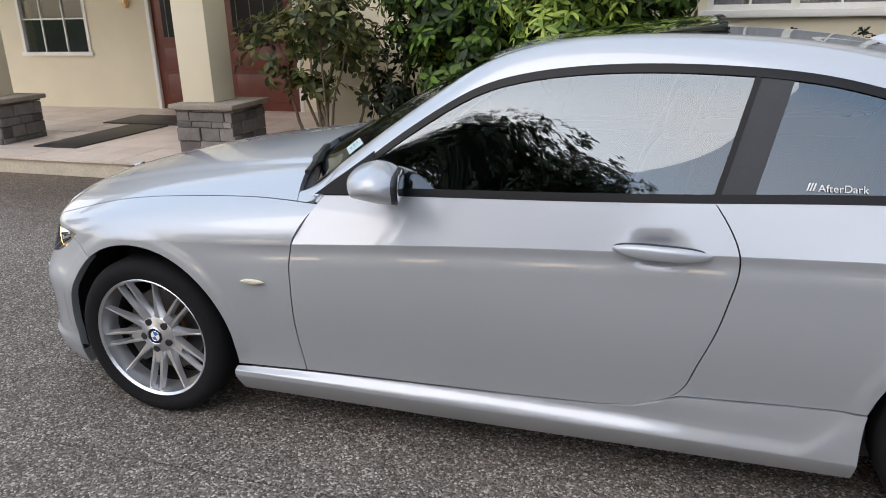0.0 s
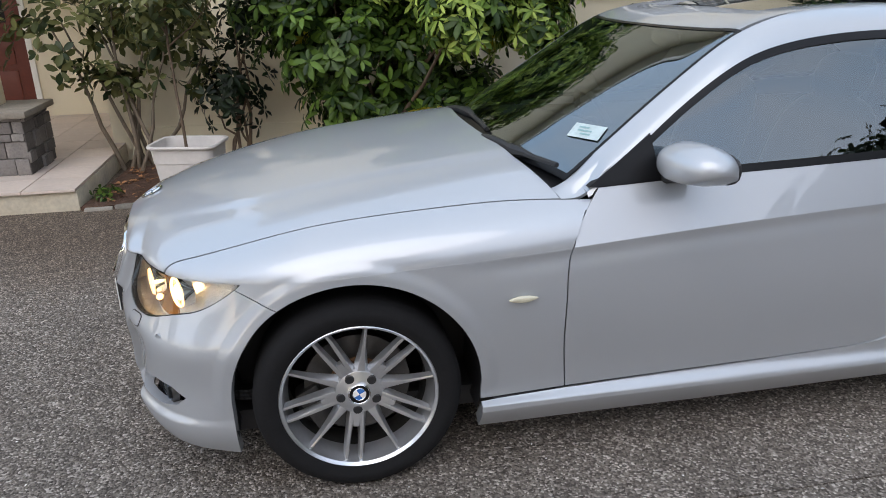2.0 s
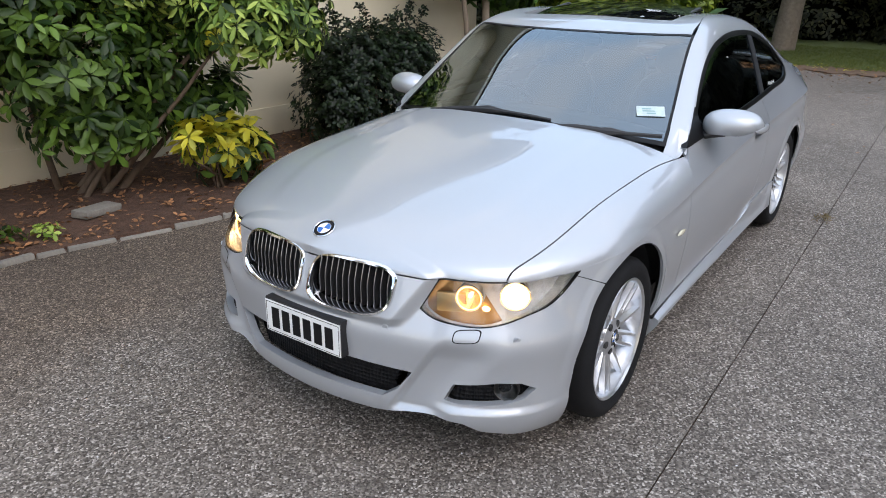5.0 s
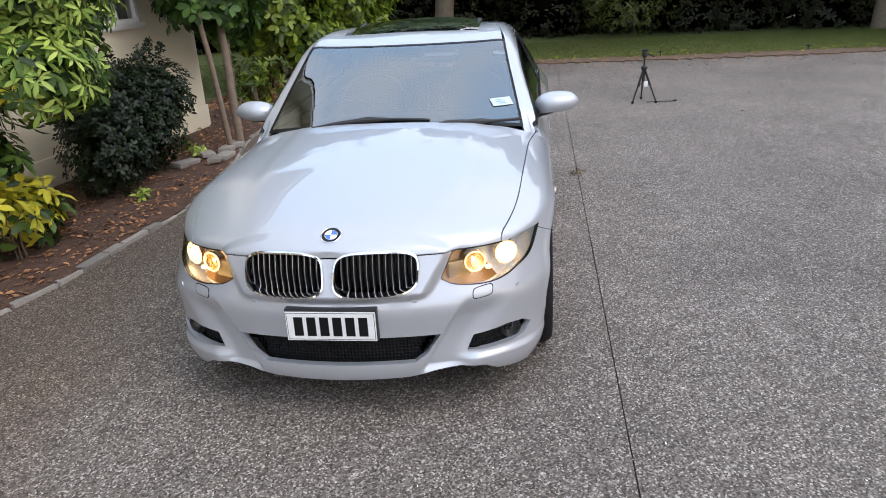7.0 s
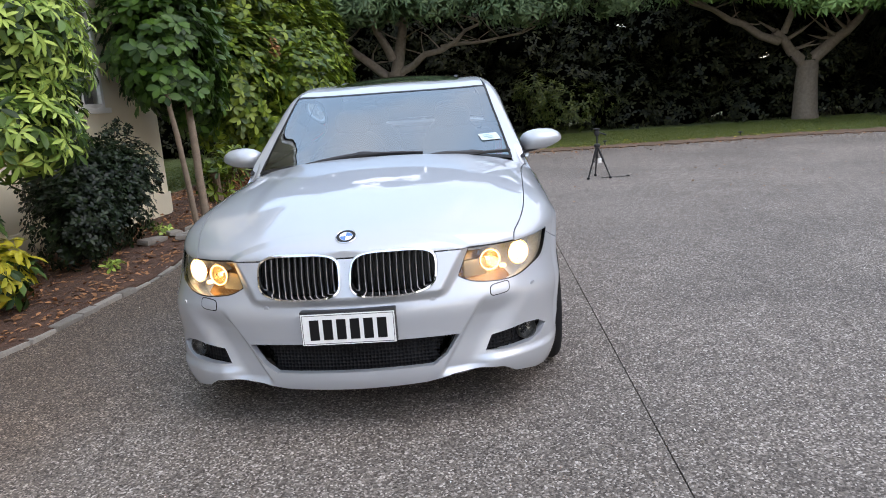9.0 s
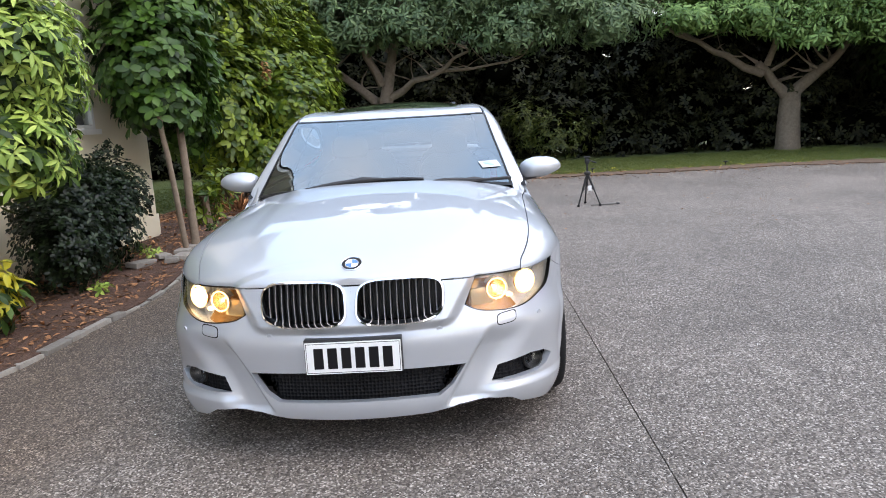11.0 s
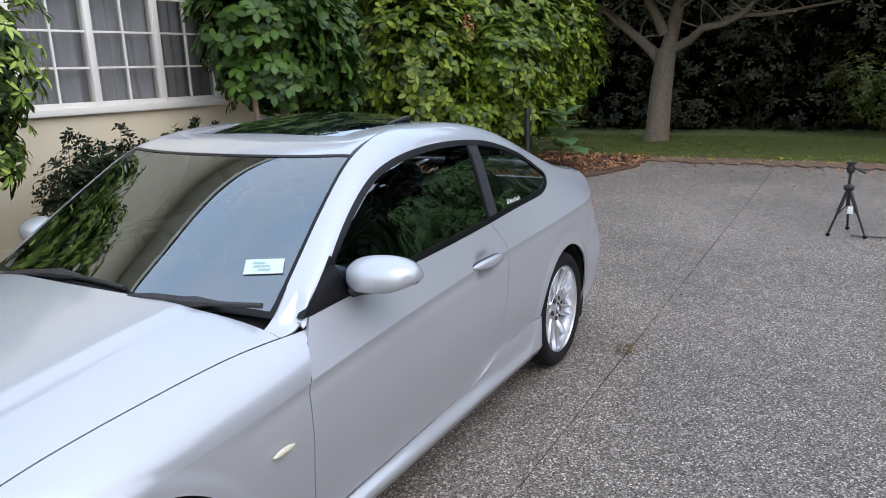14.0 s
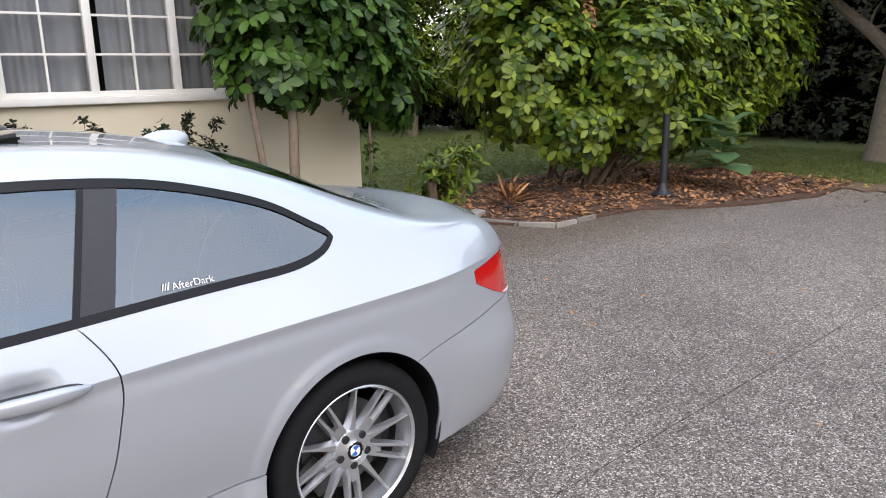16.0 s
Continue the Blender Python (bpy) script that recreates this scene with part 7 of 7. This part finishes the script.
post = thing("garden_lamp_post", pose(7.96, 2.15, 0.03), "slim dark lamp post on a round foot in the bed", "lamp post")
bm = bmesh.new()
lathe(bm, [(0.0, 0.0), (0.13, 0.0), (0.13, 0.03), (0.09, 0.06), (0.06, 0.10), (0.05, 0.16), (0.042, 0.17)], 20)
bmesh.ops.rotate(bm, verts=bm.verts, matrix=Matrix.Rotation(radians(90), 3, "X"))
part("foot", bm, POSTMETAL, post)
bm = bmesh.new()
tube(bm, [(0, 0, 0.1), (0, 0, 0.6), (0, 0, 1.0)], [0.045, 0.042, 0.04], 12)
part("post_shaft", bm, POSTMETAL, post)
for x, y in ((5.85, 2.75), (9.8, 1.2), (10.55, -3.2), (10.6, -6.0)):
    sl = thing("path_light", pose(x, y, 0.02), "small dark solar path light", "path light", "path lights")
    bm = bmesh.new()
    tube(bm, [(0, 0, 0), (0, 0, 0.07)], 0.012, 8)
    tube(bm, [(0, 0, 0.07), (0, 0, 0.085), (0, 0, 0.10)], [0.045, 0.05, 0.02], 12)
    part("light_body", bm, BLACK, sl)

# camera tripod left on the drive
tri = thing("tripod", pose(5.25, -2.19, 0), "black camera tripod standing on the driveway", "tripod")
top = Vector((0, 0.02, 0.46))
for k, (fx, fy) in enumerate([(-0.03, 0.155), (-0.03, -0.145), (0.33, 0.0)]):
    bm = bmesh.new()
    tube(bm, [top, top.lerp(Vector((fx, fy, 0.02)), 0.5)], [0.016, 0.015], 10)
    tube(bm, [top.lerp(Vector((fx, fy, 0.02)), 0.48), Vector((fx, fy, 0.02))], [0.011, 0.010], 10)
    leg = part("leg", bm, BLACK, tri)
    bm = bmesh.new()
    blob(bm, (fx, fy, 0.015), (0.02, 0.02, 0.015), 2.4, 12, 6)
    part("rubber_foot", bm, RUBBER, leg)
bm = bmesh.new()
tube(bm, [(0, 0.02, 0.30), (0, 0.02, 0.60)], 0.013, 10)
part("centre_column", bm, BLACK, tri)
bm = bmesh.new()
blob(bm, (0, 0.02, 0.46), (0.045, 0.045, 0.03), 2.6, 16, 8)
part("shoulder", bm, BLACK, tri)
bm = bmesh.new()
blob(bm, (0, 0.02, 0.63), (0.03, 0.035, 0.045), 2.6, 16, 8)
box(bm, (-0.035, -0.02, 0.675), (0.035, 0.06, 0.695), 0.004)
tube(bm, [(0, 0.0, 0.64), (-0.04, -0.10, 0.60)], [0.008, 0.010], 8)
part("tripod_head", bm, BLACK, tri)
bm = bmesh.new()
for fx, fy in ((-0.02, 0.08), (-0.02, -0.07), (0.17, 0.01)):
    tube(bm, [(0, 0.02, 0.3), (fx, fy, 0.22)], 0.006, 6)
part("spreader", bm, BLACK, tri)
bm = bmesh.new()
box(bm, (-0.03, -0.03, 0.22), (-0.027, 0.015, 0.29), 0.001)
part("tag", bm, WHITE, tri)
bar = thing("metal_rod", pose(5.27, -2.42, 0.012), "thin metal rod lying beside the tripod", "rod")
bm = bmesh.new()
tube(bm, [(0, 0.2, 0), (0.02, -0.16, 0)], 0.008, 8)
part("shaft", bm, STEEL, bar)
bm = bmesh.new()
blob(bm, (0.02, -0.17, 0.004), (0.014, 0.03, 0.014), 2.4, 10, 6)
part("grip", bm, BLACK, bar)

# fallen leaves and litter
def litter(name, n, area, size, material, seed, label, z=0.03, k=2):
    r = np.random.default_rng(seed)
    p = np.stack([r.uniform(area[0], area[1], n), r.uniform(area[2], area[3], n), np.full(n, z)], 1)
    if len(area) > 4:
        p = p[[area[4](x, y) for x, y, _ in p]]
    ob = leaves(name, p, np.tile([0.0, 0.0, 1.0], (len(p), 1)) + r.normal(0, 0.25, (len(p), 3)), size, k, material, seed=seed, slim=0.5, droop=0.05)
    return tagged(ob, label, "leaves", kind="stuff")


litter("leaf_litter", 2000, (-3.0, 5.3, 2.2, 4.1, lambda x, y: y > float(bed_edge(x)) + 0.05), 0.055, DEADLEAF, 5, "scattered dry leaves on the mulch", 0.035)
litter("leaf_litter", 2600, (5.4, 10.8, 0.9, 4.4, lambda x, y: y > np.interp(x, (5.4, 5.75, 7.1, 7.7, 9.3, 10.8), (2.7, 2.0, 1.95, 1.5, 0.95, 0.9))), 0.085, DEADLEAF, 6, "carpet of dry brown leaves under the laurel", 0.04)
litter("leaf_litter", 260, (10.3, 11.2, -8, 1.5), 0.06, LEAF_YELLOW, 7, "yellow fallen leaves along the lawn edge", 0.03)
litter("leaf_litter", 150, (3.0, 10.4, -6, 1.6), 0.05, DEADLEAF, 8, "few dry leaves on the driveway", 0.006, 1)
litter("leaf_litter", 420, (9.2, 10.8, -8.5, 1.0), 0.06, DEADLEAF, 18, "dry leaves on the earth by the lawn", 0.032, 1)
litter("drive_specks", 500, (-5, 6, -4.5, 1.9), 0.012, WHITE, 9, "tiny pale specks on the driveway", 0.004, 1)
litter("leaf_litter", 5200, (7.0, 10.7, -8.8, 1.2, lambda x, y, r=random.Random(31): r.random() < ((x - 7.0) / 3.7) ** 2.2), 0.045, EARTHLEAF, 19, "brown leaf crumbs thinning out over the drive", 0.012, 1)
lf = thing("fallen_leaf", pose(0.55, -3.06, 0.006), "curled ochre leaf on the driveway", "leaf")
leaves("blade", np.array([(0.0, 0.0, 0.0)]), np.array([(0.1, 0.1, 1.0)]), 0.16, 1, DEADLEAF, lf, 0.35, 0.1, seed=3)
wd = thing("dry_weed", pose(1.675, -1.14, 0.0), "dry weed growing in the slab joint", "weed")
p, d = clump([((0, 0, 0.02), (0.07, 0.06, 0.015))], 16, 4, 0.1, 1.0)
leaves("foliage", p, d, 0.045, 4, DRYWEED, wd, 0.15, 0.2, seed=5)

# grass blades on the nearer lawn
r = np.random.default_rng(14)
n = 16000
p = np.stack([r.uniform(10.35, 14.5, n), r.uniform(-10.5, 4.0, n), np.full(n, 0.02)], 1)
p = p[p[:, 0] > np.interp(p[:, 1], (-10.5, -8.9, -6.7, -3.9, -0.8, 1.3, 3.0), (9.5, 9.95, 10.4, 10.35, 10.55, 10.65, 11.0))]
q = np.stack([r.uniform(5.0, 12.0, 7000), r.uniform(4.6, 11.0, 7000), np.full(7000, 0.02)], 1)
p = np.concatenate([p, q])
tagged(leaves("grass", p, np.tile([0.0, 0.0, 1.0], (len(p), 1)), 0.06, 4, BLADE, slim=0.1, droop=0.9, seed=15), "short green lawn grass", "grass", kind="stuff")
